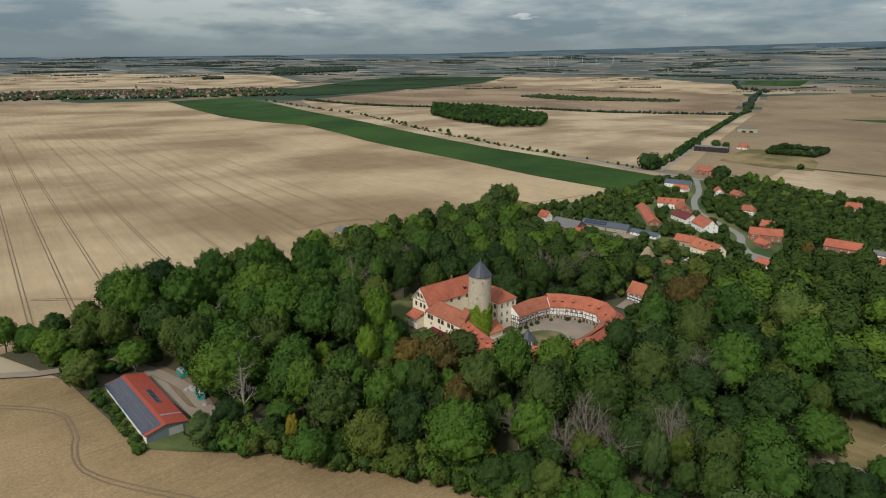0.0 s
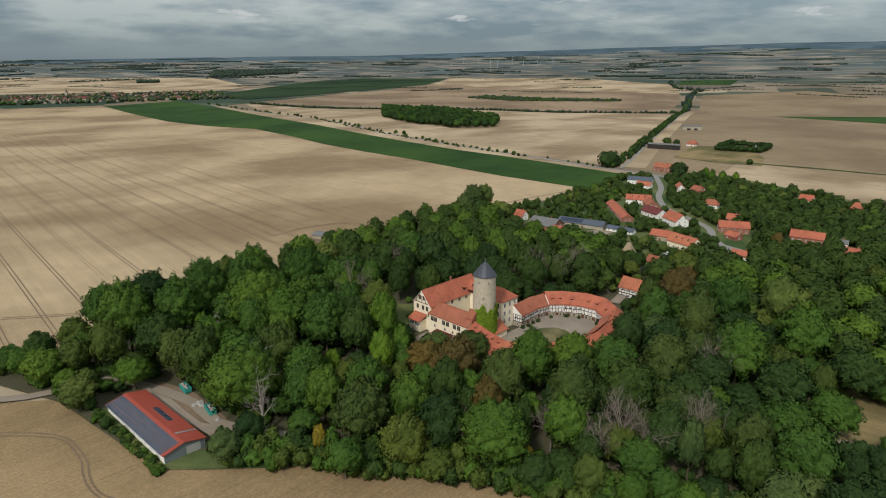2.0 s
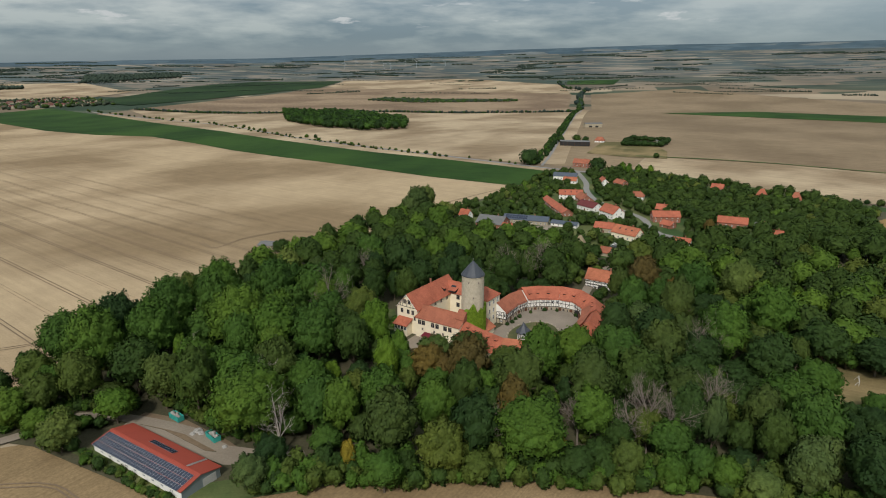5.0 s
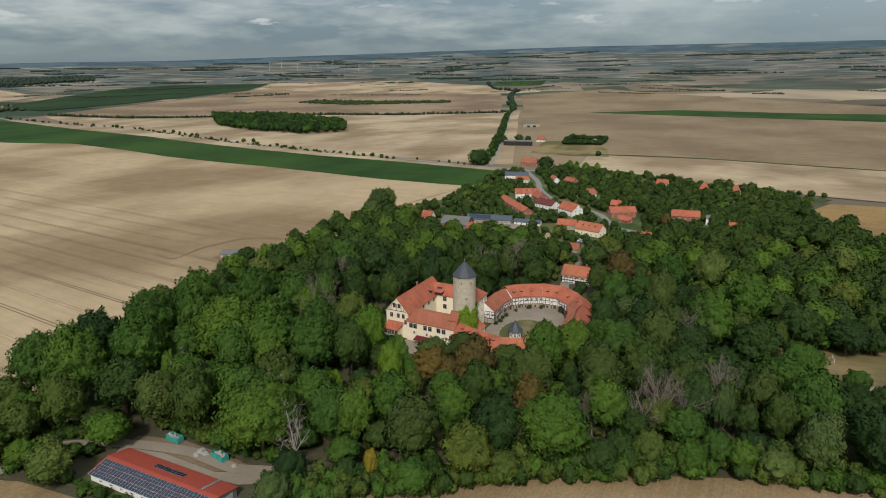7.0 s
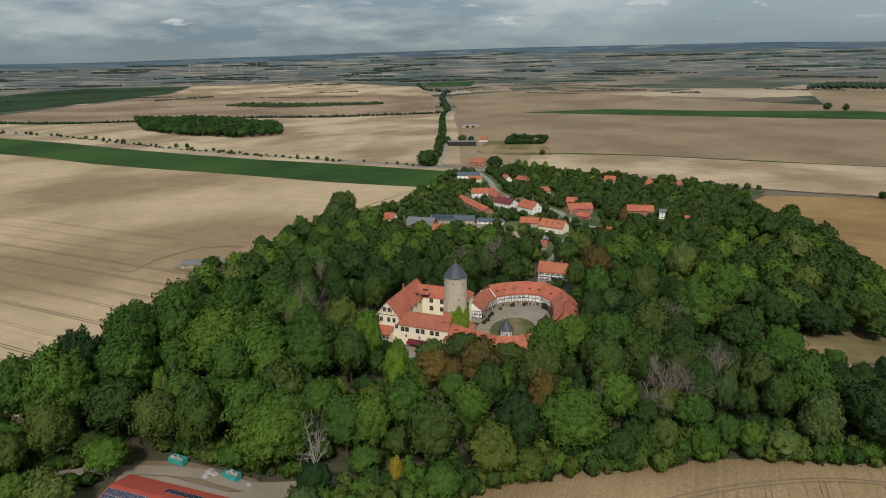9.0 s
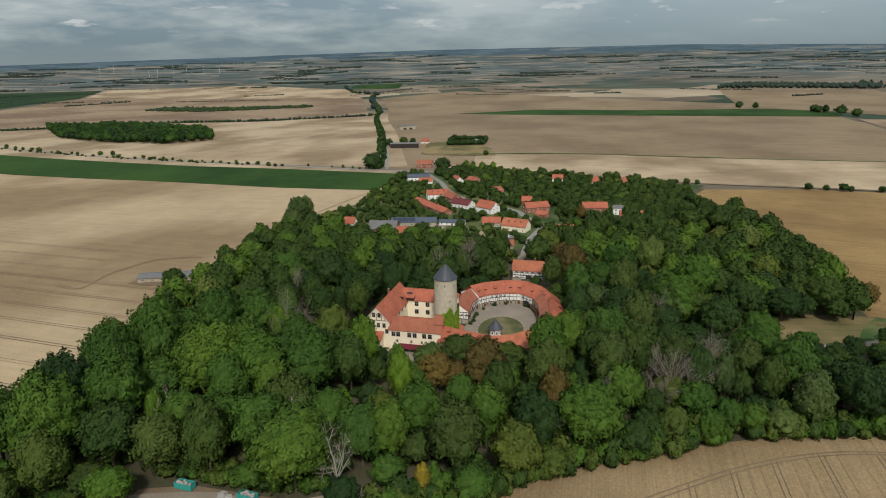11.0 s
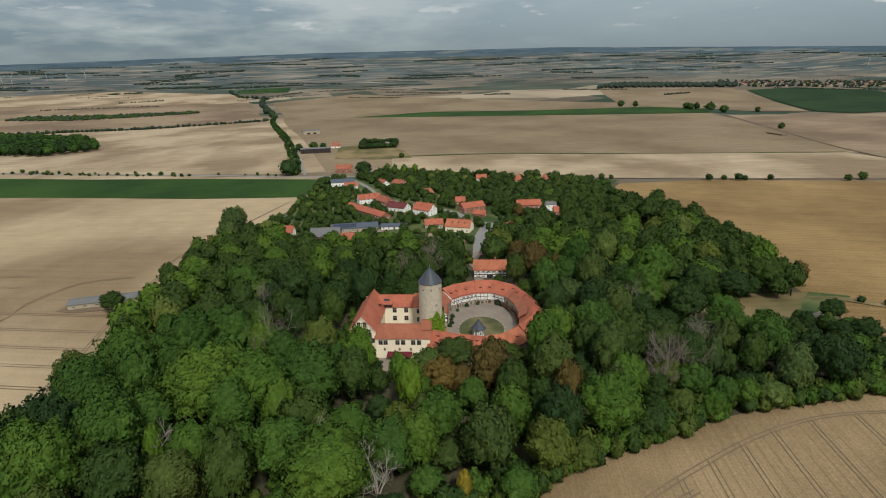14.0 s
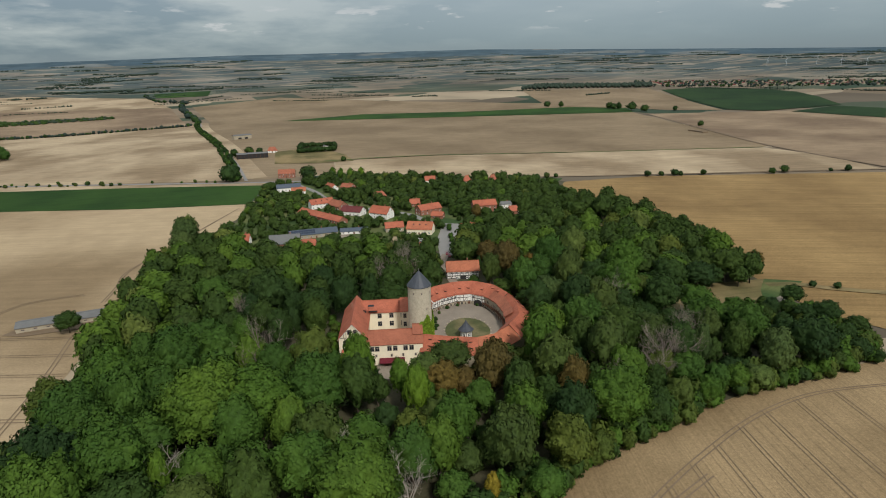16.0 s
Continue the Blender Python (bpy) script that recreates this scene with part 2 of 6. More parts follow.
PANEL = plain("solar_glass", (0.02, 0.03, 0.055), 0.22, var=0.3, scale=1, fine=2, spec=0.6)
ALU = plain("aluminium", (0.6, 0.61, 0.62), 0.4, 0.8, var=0.1)
TEAL = plain("teal_steel", (0.045, 0.33, 0.28), 0.55, var=0.2, scale=0.8)
LOAD = plain("scrap_load", (0.36, 0.34, 0.31), 0.9, var=0.5, scale=1.6, fine=4)
AWNING = plain("awning_red", (0.13, 0.012, 0.022), 0.8, var=0.12)
BARK = plain("bark", (0.11, 0.085, 0.06), 0.95, var=0.35, scale=1.2, fine=5)
DEADWOOD = plain("bleached_wood", (0.36, 0.32, 0.27), 0.9, var=0.25, scale=0.8, fine=4)
TWIG = plain("grey_twigs", (0.20, 0.165, 0.135), 0.95, var=0.3, scale=0.6, fine=3)
LEAVES = {
    "green": leaf_mat("leaf_green", (0.052, 0.109, 0.020)),
    "dark": leaf_mat("leaf_dark", (0.031, 0.063, 0.0175)),
    "bright": leaf_mat("leaf_bright", (0.082, 0.158, 0.020)),
    "olive": leaf_mat("leaf_olive", (0.062, 0.095, 0.023)),
    "grey": leaf_mat("leaf_greyish", (0.080, 0.122, 0.036)),
    "brown": leaf_mat("leaf_brown", (0.118, 0.088, 0.028)),
    "yellow": leaf_mat("leaf_yellow", (0.20, 0.175, 0.028)),
    # bluish leaf copy: haze of distance put into the colour
    "blue": leaf_mat("leaf_far_haze", (0.036, 0.056, 0.046)),
}
IVY = leaf_mat("ivy", (0.19, 0.30, 0.03))

# ---- terrain ----


# horizon elevation by azimuth, fitted to the camera's view
def rim(az):
    return float(np.interp(az, [-180, -90, -35, -13, 0, 20, 34, 55, 87, 130, 180], [0.3, 0, 0.05, 0.5, 0.65, 1.3, 1.6, 1.65, 0.8, 0.3, 0.3]))


def land(x, y):
    """Height of the ground: castle knoll, village rise, hollow by the barn, far land bowed up to fit the horizon in the
    camera's view.
    """
    def g(cx, cy, s, a):
        return a * math.exp(-((x - cx) ** 2 + (y - cy) ** 2) / s ** 2)
    z = g(40, 268, 95, 1.2) + g(190, 430, 190, 2.6) + g(-60, 150, 150, -2.8) + g(420, 950, 350, 10)
    r = math.hypot(x + 80, y - 50)
    if r > 1500:
        az = math.degrees(math.atan2(x + 80, y - 50))
        z += (119 + 4850 * math.tan(radians(rim(az)))) * ((r - 1500) / 3350) ** 2
    return z


def mesh_object(name, verts, faces, mat, parent=None, smooth=False):
    me = bpy.data.meshes.new(name)
    me.from_pydata([tuple(v) for v in verts], [], faces)
    for m in (mat if isinstance(mat, (list, tuple)) else [mat]):
        me.materials.append(m)
    if smooth:
        me.polygons.foreach_set("use_smooth", [True] * len(me.polygons))
    me.update()
    ob = new(name, me)
    ob.parent = parent
    return ob


def part(name, bm, mat, parent, label="", m=None):
    bmesh.ops.recalc_face_normals(bm, faces=bm.faces)
    me = bpy.data.meshes.new(name)
    bm.to_mesh(me)
    bm.free()
    me.materials.append(mat)
    ob = new(name, me)
    ob.parent = parent
    if m is not None:
        ob.matrix_basis = m
    if label:
        tagged(ob, label)
    return ob


def ground_sheet():
    radii = [0.0] + [12.0 * i for i in range(1, 42)]
    while radii[-1] < 4850:
        radii.append(min(4850.0, radii[-1] * 1.055))
    n = 160
    verts, faces = [(-80, 50, land(-80, 50))], []
    for r in radii[1:]:
        for k in range(n):
            a = 2 * math.pi * k / n
            x, y = -80 + r * math.sin(a), 50 + r * math.cos(a)
            verts.append((x, y, land(x, y)))
    for k in range(n):
        faces.append((0, 1 + (k + 1) % n, 1 + k))
    for j in range(len(radii) - 2):
        for k in range(n):
            a, b = 1 + j * n, 1 + (j + 1) * n
            faces.append((a + k, a + (k + 1) % n, b + (k + 1) % n, b + k))
    k = Mat("patchwork_land", 0.95, 0, 0.1)
    vor = k.N.new("ShaderNodeTexVoronoi")
    vor.distance = "MANHATTAN"
    vor.inputs["Scale"].default_value = 1.0
    vor.inputs["Randomness"].default_value = 0.85
    k.L.new(k.vec(28, (0.0024, 0.0044, 0.0)), vor.inputs["Vector"])
    sp = k.N.new("ShaderNodeSeparateColor")
    k.L.new(vor.outputs["Color"], sp.inputs[0])
    crops = k.ramp(sp.outputs[0], [(0.0, (0.20, 0.155, 0.105)), (0.17, (0.34, 0.275, 0.19)), (0.3, (0.13, 0.105, 0.075)), (0.44, (0.25, 0.195, 0.135)), (0.58, (0.036, 0.058, 0.036)),
                                   (0.74, (0.19, 0.15, 0.105)), (0.86, (0.07, 0.085, 0.055))], True)
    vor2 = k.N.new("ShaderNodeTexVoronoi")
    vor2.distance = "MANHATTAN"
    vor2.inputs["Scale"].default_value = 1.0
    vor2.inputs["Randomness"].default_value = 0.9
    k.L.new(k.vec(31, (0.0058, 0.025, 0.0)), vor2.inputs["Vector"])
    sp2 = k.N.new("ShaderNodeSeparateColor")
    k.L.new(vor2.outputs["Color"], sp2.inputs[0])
    # far palette greyed and blued: haze painted into fields and woods
    hazed = k.ramp(sp2.outputs[0], [(0.0, (0.074, 0.096, 0.094)), (0.26, (0.11, 0.12, 0.104)), (0.42, (0.185, 0.165, 0.134)), (0.56, (0.068, 0.090, 0.090)), (0.74, (0.155, 0.145, 0.124)),
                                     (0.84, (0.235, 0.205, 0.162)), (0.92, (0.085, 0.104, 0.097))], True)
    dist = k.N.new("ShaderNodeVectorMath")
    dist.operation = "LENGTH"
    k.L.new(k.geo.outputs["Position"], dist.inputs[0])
    # the painted haze takes over with distance
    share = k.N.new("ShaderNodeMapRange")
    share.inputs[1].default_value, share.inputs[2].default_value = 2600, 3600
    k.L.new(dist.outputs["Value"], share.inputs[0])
    crops = k.mix(share.outputs[0], crops, hazed)
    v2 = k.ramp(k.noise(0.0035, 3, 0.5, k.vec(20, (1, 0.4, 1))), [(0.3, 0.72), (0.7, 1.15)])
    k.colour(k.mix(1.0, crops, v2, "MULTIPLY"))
    return tagged(mesh_object("ground", verts, faces, k.m, smooth=True), "wide patchwork of harvested fields, far land haze-tinted and bowed up", "ground", kind="structure")


def drape(name, poly, mat, off, step, label, category="field"):
    """A flat plot of land laid on the ground sheet."""
    bm = bmesh.new()
    bm.faces.new([bm.verts.new((x, y, 0)) for x, y in poly])
    bmesh.ops.triangulate(bm, faces=bm.faces[:])
    for _ in range(7):
        long = [e for e in bm.edges if e.calc_length() > step]
        if not long:
            break
        bmesh.ops.subdivide_edges(bm, edges=long, cuts=1)
        bmesh.ops.triangulate(bm, faces=bm.faces[:])
    for v in bm.verts:
        v.co.z = land(v.co.x, v.co.y) + off
    bmesh.ops.recalc_face_normals(bm, faces=bm.faces)
    ob = part(name, bm, mat, None)
    return tagged(ob, label, category, kind="structure")


def smooth_line(pts, step=6.0):
    """Points along a rounded line through pts."""
    P = [Vector((*p[:2], 0)) for p in pts]
    out = []
    for i in range(len(P) - 1):
        a, b, c, d = P[max(i - 1, 0)], P[i], P[i + 1], P[min(i + 2, len(P) - 1)]
        n = max(1, int((c - b).length / step))
        for k in range(n):
            t = k / n
            out.append(0.5 * ((2 * b) + (c - a) * t + (2 * a - 5 * b + 4 * c - d) * t * t + (3 * b - a - 3 * c + d) * t ** 3))
    out.append(P[-1])
    return out


def strip(name, pts, width, mat, off, parent=None, step=8.0, label="", category="", kind=""):
    """A ribbon of road or wheel track along a line."""
    line = smooth_line(pts, step)
    verts, faces = [], []
    for i, p in enumerate(line):
        d = (line[min(i + 1, len(line) - 1)] - line[max(i - 1, 0)]).normalized()
        n = Vector((-d.y, d.x, 0)) * width / 2
        for q in (p + n, p - n):
            verts.append((q.x, q.y, land(q.x, q.y) + off))
        if i:
            j = 2 * i
            faces.append((j - 2, j - 1, j + 1, j))
    ob = mesh_object(name, verts, faces, mat, parent)
    return tagged(ob, label, category, kind=kind)

# castle frame: u along the west wing's ridge, v to its right
CU, CV, CO = Vector((0.757, 0.653, 0)), Vector((0.653, -0.757, 0)), Vector((-11.4, 271.5, 0))
CASTLE_Z = 1.05


def cw(u, v):
    p = CO + CU * u + CV * v
    return p.x, p.y


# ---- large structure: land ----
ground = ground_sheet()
GREEN_S = [(-835, 1892), (-653, 1624), (-497, 1403), (-382, 1290), (-276, 1226), (-187, 1089), (-124, 976), (-56, 878), (-5, 812), (40, 748), (95, 668), (166, 585)]
GREEN_N = [(-795, 1899), (-687, 2089), (-458, 1768), (-316, 1533), (-163, 1294), (-70, 1119), (-5, 1003), (68, 880), (147, 775), (207, 690), (236, 650)]
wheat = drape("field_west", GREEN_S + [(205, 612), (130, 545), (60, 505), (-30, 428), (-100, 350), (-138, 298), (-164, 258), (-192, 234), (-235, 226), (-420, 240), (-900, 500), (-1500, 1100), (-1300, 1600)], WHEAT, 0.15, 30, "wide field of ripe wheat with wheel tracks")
drape("field_green", GREEN_S + GREEN_N[::-1], CROP, 0.3, 30, "long strip of dark green beet crop")
drape("field_south", [(-175, 219), (-146, 221), (-128, 206), (-108, 189), (-95, 177), (-86, 175), (-51, 174), (3, 159), (31, 147), (47, 142), (71, 127), (90, 111), (114, 97),
                      (170, 30), (120, -120), (-120, -160), (-420, -60), (-420, 235)], STUBBLE, 0.15, 15, "bare stubble field with drill rows at the wood's edge")
ROAD_N = [(-558, 1958), (-501, 1872), (-337, 1645), (-178, 1440), (-78, 1240), (-28, 1118), (70, 935), (152, 803), (216, 705), (262, 645), (292, 612)]
drape("field_copse", [(-450, 1960), (-224, 1790), (0, 1730), (241, 1690), (413, 1592), (702, 1545), (640, 1415), (424, 1040), (290, 810), (232, 712), (150, 815), (70, 945), (-28, 1128), (-78, 1250), (-178, 1450), (-337, 1655)],
      PALE, 0.2, 40, "pale harvested field round a dark copse")
drape("field_verge", ROAD_N + GREEN_N[:1:-1], PALE, 0.18, 40, "pale stubble between crop and road")
strip("field_margin", [(250, 700), (300, 790), (425, 1012), (660, 1440), (765, 1612)], 44, PALE, 0.26, label="dry verge on both sides of the avenue", category="field margin", kind="structure")
drape("field_brown", [(-457, 1990), (-229, 2344), (22, 2690), (176, 2875), (569, 2560), (1020, 2190), (740, 1640), (702, 1560), (447, 1619), (241, 1705), (0, 1752)], BROWN, 0.8, 80, "brown stubble field behind a hedge")
drape("field_far_green", [(-620, 2437), (-515, 2773), (-384, 3104), (-147, 3306), (282, 3232), (150, 2877), (-18, 2722), (-238, 2430), (-486, 2145), (-542, 2218)], CROP_SHADED, 1.6, 90, "far dark green crop field")
drape("field_east", [(250, 690), (300, 790), (430, 1010), (666, 1425), (790, 1600), (1080, 2150), (1500, 2200), (1700, 1100), (1588, 768), (1458, 703), (1056, 412), (847, 269), (822, 272), (692, 432), (521, 629), (397, 715), (330, 640)],
      TAN, 0.2, 50, "broad tan wheat field with faint streaks")
drape("field_green_east", [(900, 1441), (1151, 1395), (1344, 1149), (1584, 942), (1588, 768), (1458, 703), (1194, 1046), (948, 1363)], CROP, 0.7, 50, "narrow green crop strip")
drape("field_pale_east", [(397, 712), (521, 626), (692, 430), (818, 271), (770, 190), (672, 122), (515, 331), (400, 470), (360, 560), (330, 640)], PALE, 0.35, 30, "pale stubble field along the country road")
drape("field_ochre", [(425, 387), (504, 326), (644, 122), (680, 40), (300, -60), (200, 20), (150, 88), (156, 112), (180, 152), (232, 197), (272, 244), (318, 302), (372, 372), (405, 395)], ORANGE, 0.3, 25, "golden ochre wheat field")
drape("field_plough", [(1414, 650), (1056, 412), (847, 269), (690, 121), (900, -100), (1500, -50), (1700, 250), (1572, 400)], BROWN, 0.4, 50, "brownish harvested field with long tracks")
drape("field_green_far_east", [(2347, 924), (1992, 731), (1594, 497), (1575, 413), (1829, 268), (2128, 357), (2341, 451), (2459, 581), (2510, 798)], CROP_SHADED, 1.5, 80, "far green crop field by a village")
drape("field_green_low", [(1572, 350), (1786, 277), (1729, 166), (1435, 153)], CROP_SHADED, 1.2, 60, "green field strip far off")
drape("field_green_north", [(1200, 2600), (1285, 2770), (1520, 2700), (1375, 2503)], CROP, 1.5, 80, "small far green field")
drape("field_tan_north", [(569, 2560), (176, 2890), (300, 3250), (900, 3100), (1180, 2600), (1119, 2445), (1020, 2200)], PALE, 1.0, 90, "far tan stubble field")
drape("field_pale_far_east", [(1600, 960), (1700, 1100), (2189, 1460), (2420, 1000), (1990, 740), (1590, 510), (1545, 630), (1590, 768)], TAN, 0.8, 70, "tan field sloping to a far hedge")
drape("field_tan_west", [(-1450, 2070), (-1395, 2290), (-1051, 2430), (-831, 2412), (-700, 2480), (-600, 2800), (-900, 3320), (-1900, 3200), (-2300, 2300)], PALE, 1.2, 90, "sunlit far wheat fields beyond a village")
wood_floor = drape("wood_floor", [(-190, 238), (-165, 262), (-140, 300), (-118, 330), (-90, 355), (-50, 400), (0, 450), (45, 495), (120, 540), (205, 612), (260, 640), (330, 620), (400, 480), (425, 390), (380, 375), (328, 306),
                                  (281, 247), (241, 201), (190, 153), (164, 132), (142, 112), (128, 103), (114, 100), (71, 127), (31, 147), (3, 158), (-51, 173), (-88, 175), (-113, 187), (-149, 218)], FLOOR, 0.35, 20, "dark leaf-littered ground under the trees", "ground")
for pts, mat_, lab in (
        ([(165, 182), (185, 164), (196, 154), (176, 152), (155, 146), (137, 159)], DRYGRASS, "dry mown meadow beside the wood"),
        ([(176, 152), (196, 154), (203, 136), (175, 137), (162, 137), (155, 146)], GRASS, "green grass corner of the meadow"),
        ([(258, 298), (266, 268), (244, 262), (236, 280)], DRYGRASS, "small dry meadow in the wood"),
        ([(144, 201), (165, 182), (137, 159), (121, 166), (119, 183)], DRYGRASS, "sandy clearing with worn grass"),
        ([(408, 850), (476, 838), (445, 741), (410, 690), (368, 716), (335, 760)], DRYGRASS, "half-dry lawn by the outlying houses"),
        ([(-32, 304), (-12, 300), (-16, 276), (-30, 268)], GRASS, "grass slope behind the castle"),
        ([(335, 640), (425, 425), (440, 400), (420, 395), (350, 540)], GRASS, "grass verge at the village edge"),
        ([(-136, 211), (-128, 204.5), (-101, 175.5), (-86, 174), (-60, 173), (-72, 184), (-92, 184), (-126, 214)], GRASS, "weedy grass strip along the barn")):
    drape("meadow", pts, mat_, 0.55, 15, lab, "meadow")
drape("parking_lot", [(195, 390), (200, 382), (207, 369), (181, 351), (161, 340), (138, 325), (129, 333), (158, 358), (184, 374)], ROADM, 0.6, 15, "grey paved village square with parked cars", "parking")
drape("village_ground", [(75, 505), (120, 535), (165, 575), (225, 630), (260, 634), (320, 590), (390, 466), (405, 400), (378, 376), (322, 310), (300, 314), (230, 338), (160, 333), (120, 348), (97, 405), (75, 465)], GRASS, 0.5, 18, "rough green garden ground between the houses", "ground")
drape("castle_terrace", [cw(-10, 5), cw(-1.5, 5), cw(-1.5, 28), cw(-9, 26), cw(-14, 14)], DIRT, 0.6, 10, "sandy terrace below the castle front", "terrace")
drape("bare_earth", [(-122, 226.2), (-117, 231), (-103, 223), (-87, 205), (-81, 196.5), (-94, 201.2), (-109, 217.7)], SOIL, 0.58, 10, "bare brown earth beside the barn yard", "yard")
drape("farm_yard", [(96, 414), (120, 412), (138, 424), (130, 432), (104, 424)], DIRT, 0.6, 15, "gravel farmyard by the long barns", "yard")
drape("barn_yard", [(-124, 222), (-122, 226), (-109, 217.5), (-94, 201), (-82, 196), (-63, 193), (-62, 187), (-72, 186), (-82, 190), (-88, 192), (-106, 208)], DIRT, 0.6, 10, "gravel yard behind the barn", "yard")
strip("road", ROAD_N, 6, ROADM, 0.5, label="country road lined with small trees", category="road", kind="structure")
strip("road", [(262, 645), (240, 580), (222, 544), (212, 517), (206, 492), (207, 466), (209, 427), (199, 401), (194, 372)], 5.5, ROADM, 0.75, label="grey village street between the houses", category="road", kind="structure")
# soil colour and small width draw this road as a thin dark line
strip("road", [(292, 612), (345, 545), (407, 464), (510, 328), (670, 118), (760, 0)], 3.2, SOIL, 0.6, label="thin soil-brown country road along the ochre field", category="road", kind="structure")
strip("road", [(240, 690), (300, 790), (425, 1012), (660, 1440), (765, 1612), (1052, 2170)], 3.6, ROADM, 0.6, label="straight avenue across the fields", category="road", kind="structure")
strip("road", [(-420, 232), (-230, 224), (-177, 220), (-154, 226), (-140, 234), (-122, 228), (-100, 214), (-88, 200), (-70, 192)], 4.5, DIRT, 0.8, label="gravel track leading to the barn", category="road", kind="structure")
strip("road", [(134, 332), (121, 325), (112, 318), (108, 310), (96, 300), (88, 290)], 5, DIRT, 0.8, label="lane from the square to the castle gate", category="road", kind="structure")
strip("field_margin", [(186, 151), (195, 140), (202, 109), (230, 40)], 6, DRYGRASS, 0.7, label="sandy field track along the ochre wheat", category="field margin", kind="structure")
strip("footpath", [(119, 168), (137, 158), (156, 145), (176, 138)], 4, DIRT, 0.7, label="bare sandy path along the meadow", category="path", kind="structure")
strip("field_margin", [(385, 722), (521, 628), (692, 431), (822, 272)], 5, GRASS, 0.7, label="dark grass strip between two fields", category="field margin", kind="structure")
strip("field_margin", [(1414, 650), (1056, 412), (847, 269), (688, 119)], 4, SOIL, 0.8, label="dark track crossing the fields", category="field margin", kind="structure")

# wheel tracks in the fields
TD, TN = Vector((0.603, -0.798, 0)), Vector((0.798, 0.603, 0))
for off in (-14, 6, 25, 44, 63, 82, 99, 117, 135, 152, 171, 190, 209, 228, 247):
    for side in (-1.0, 1.0):
        base = TN * (off + side)
        a, b = base - TD * 1262, base - TD * (311 + 0.22 * off if off < 195 else 352 + 0.42 * off)
        strip("wheel_track", [(a.x, a.y), ((a.x + b.x) / 2, (a.y + b.y) / 2), (b.x, b.y)], 0.58 if off in (6, 25, 44, 82, 117) else (0.38 if 99 < off < 195 else 0.22), SOIL, 0.3, wheat, 30)
for side in (-1.1, 1.1):
    strip("wheel_track", [(-760 + side, 1030), (-538 + side, 1104), (-300, 1130)], 0.8, SOIL, 0.3, wheat, 30)
    strip("wheel_track", [(-120 + side, 462), (-110 + side, 443), (-94, 460 + side), (-79, 469 + side), (-60, 475 + side), (-36, 462 + side)], 0.5, SOIL, 0.3, wheat, 6)
    strip("wheel_track", [(-36 + side, 440), (-18 + side, 460), (-2 + side, 481), (30 + side, 502), (90 + side, 540), (150, 578)], 0.7, SOIL, 0.3, wheat, 8)
    strip("wheel_track", [(-196 + side, 262), (-176 + side, 272), (-152 + side, 300), (-122 + side, 336), (-96 + side, 366), (-66 + side, 406)], 0.5, SOIL, 0.3, wheat, 8)
    strip("wheel_track", [(-215, 300 + side), (-180, 304 + side), (-160 + side, 312), (-140 + side, 332)], 0.45, SOIL, 0.3, wheat, 8)
south = bpy.data.objects["field_south"]
for side in (-0.9, 0.9):
    strip("wheel_track", [(-60, 146 + side), (-20, 142 + side), (12, 136 + side), (44, 127 + side), (72, 112 + side), (100, 84 + side)], 0.5, SOIL, 0.3, south, 5)
    strip("wheel_track", [(-230, 196 + side), (-150, 198 + side), (-128 + side, 186), (-118 + side, 170), (-104, 160 + side), (-60, 148 + side), (0, 132 + side)], 0.55, SOIL, 0.3, south, 5)
HEAD = [(-60, 147), (-20, 142), (12, 136), (44, 127), (66, 116), (80, 102)]
head = smooth_line(HEAD, 2.5)
for i, a in enumerate(head[1::1]):
    if i % 2:
        continue
    for side in (-0.8, 0.8) if i % 6 == 0 else (0.0,):
        q = Vector((-0.65, 0.76, 0)) * side
        b = a - Vector((0.76, 0.65, 0)) * 190
        strip("wheel_track", [(a.x + q.x, a.y + q.y), (b.x + q.x, b.y + q.y)], 0.26 if i % 6 == 0 else 0.08, SOIL, 0.3, south, 12)

# ---- trees ----
def icosa():
    p = (1 + 5 ** 0.5) / 2
    v = np.array([(-1, p, 0), (1, p, 0), (-1, -p, 0), (1, -p, 0), (0, -1, p), (0, 1, p), (0, -1, -p), (0, 1, -p), (p, 0, -1), (p, 0, 1), (-p, 0, -1), (-p, 0, 1)], float)
    v /= np.linalg.norm(v[0])
    f = np.array([(0, 11, 5), (0, 5, 1), (0, 1, 7), (0, 7, 10), (0, 10, 11), (1, 5, 9), (5, 11, 4), (11, 10, 2), (10, 7, 6), (7, 1, 8), (3, 9, 4), (3, 4, 2), (3, 2, 6), (3, 6, 8), (3, 8, 9), (4, 9, 5), (2, 4, 11), (6, 2, 10), (8, 6, 7), (9, 8, 1)])
    return v, f


ICO_V, ICO_F = icosa()
OCTA_V = np.array([(1, 0, 0), (0, 1, 0), (-1, 0, 0), (0, -1, 0), (0, 0, 1), (0, 0, -1)], float)
OCTA_F = np.array([(0, 1, 4), (1, 2, 4), (2, 3, 4), (3, 0, 4), (1, 0, 5), (2, 1, 5), (3, 2, 5), (0, 3, 5)])


def unit(a):
    return a / np.maximum(np.linalg.norm(a, axis=-1, keepdims=True), 1e-9)


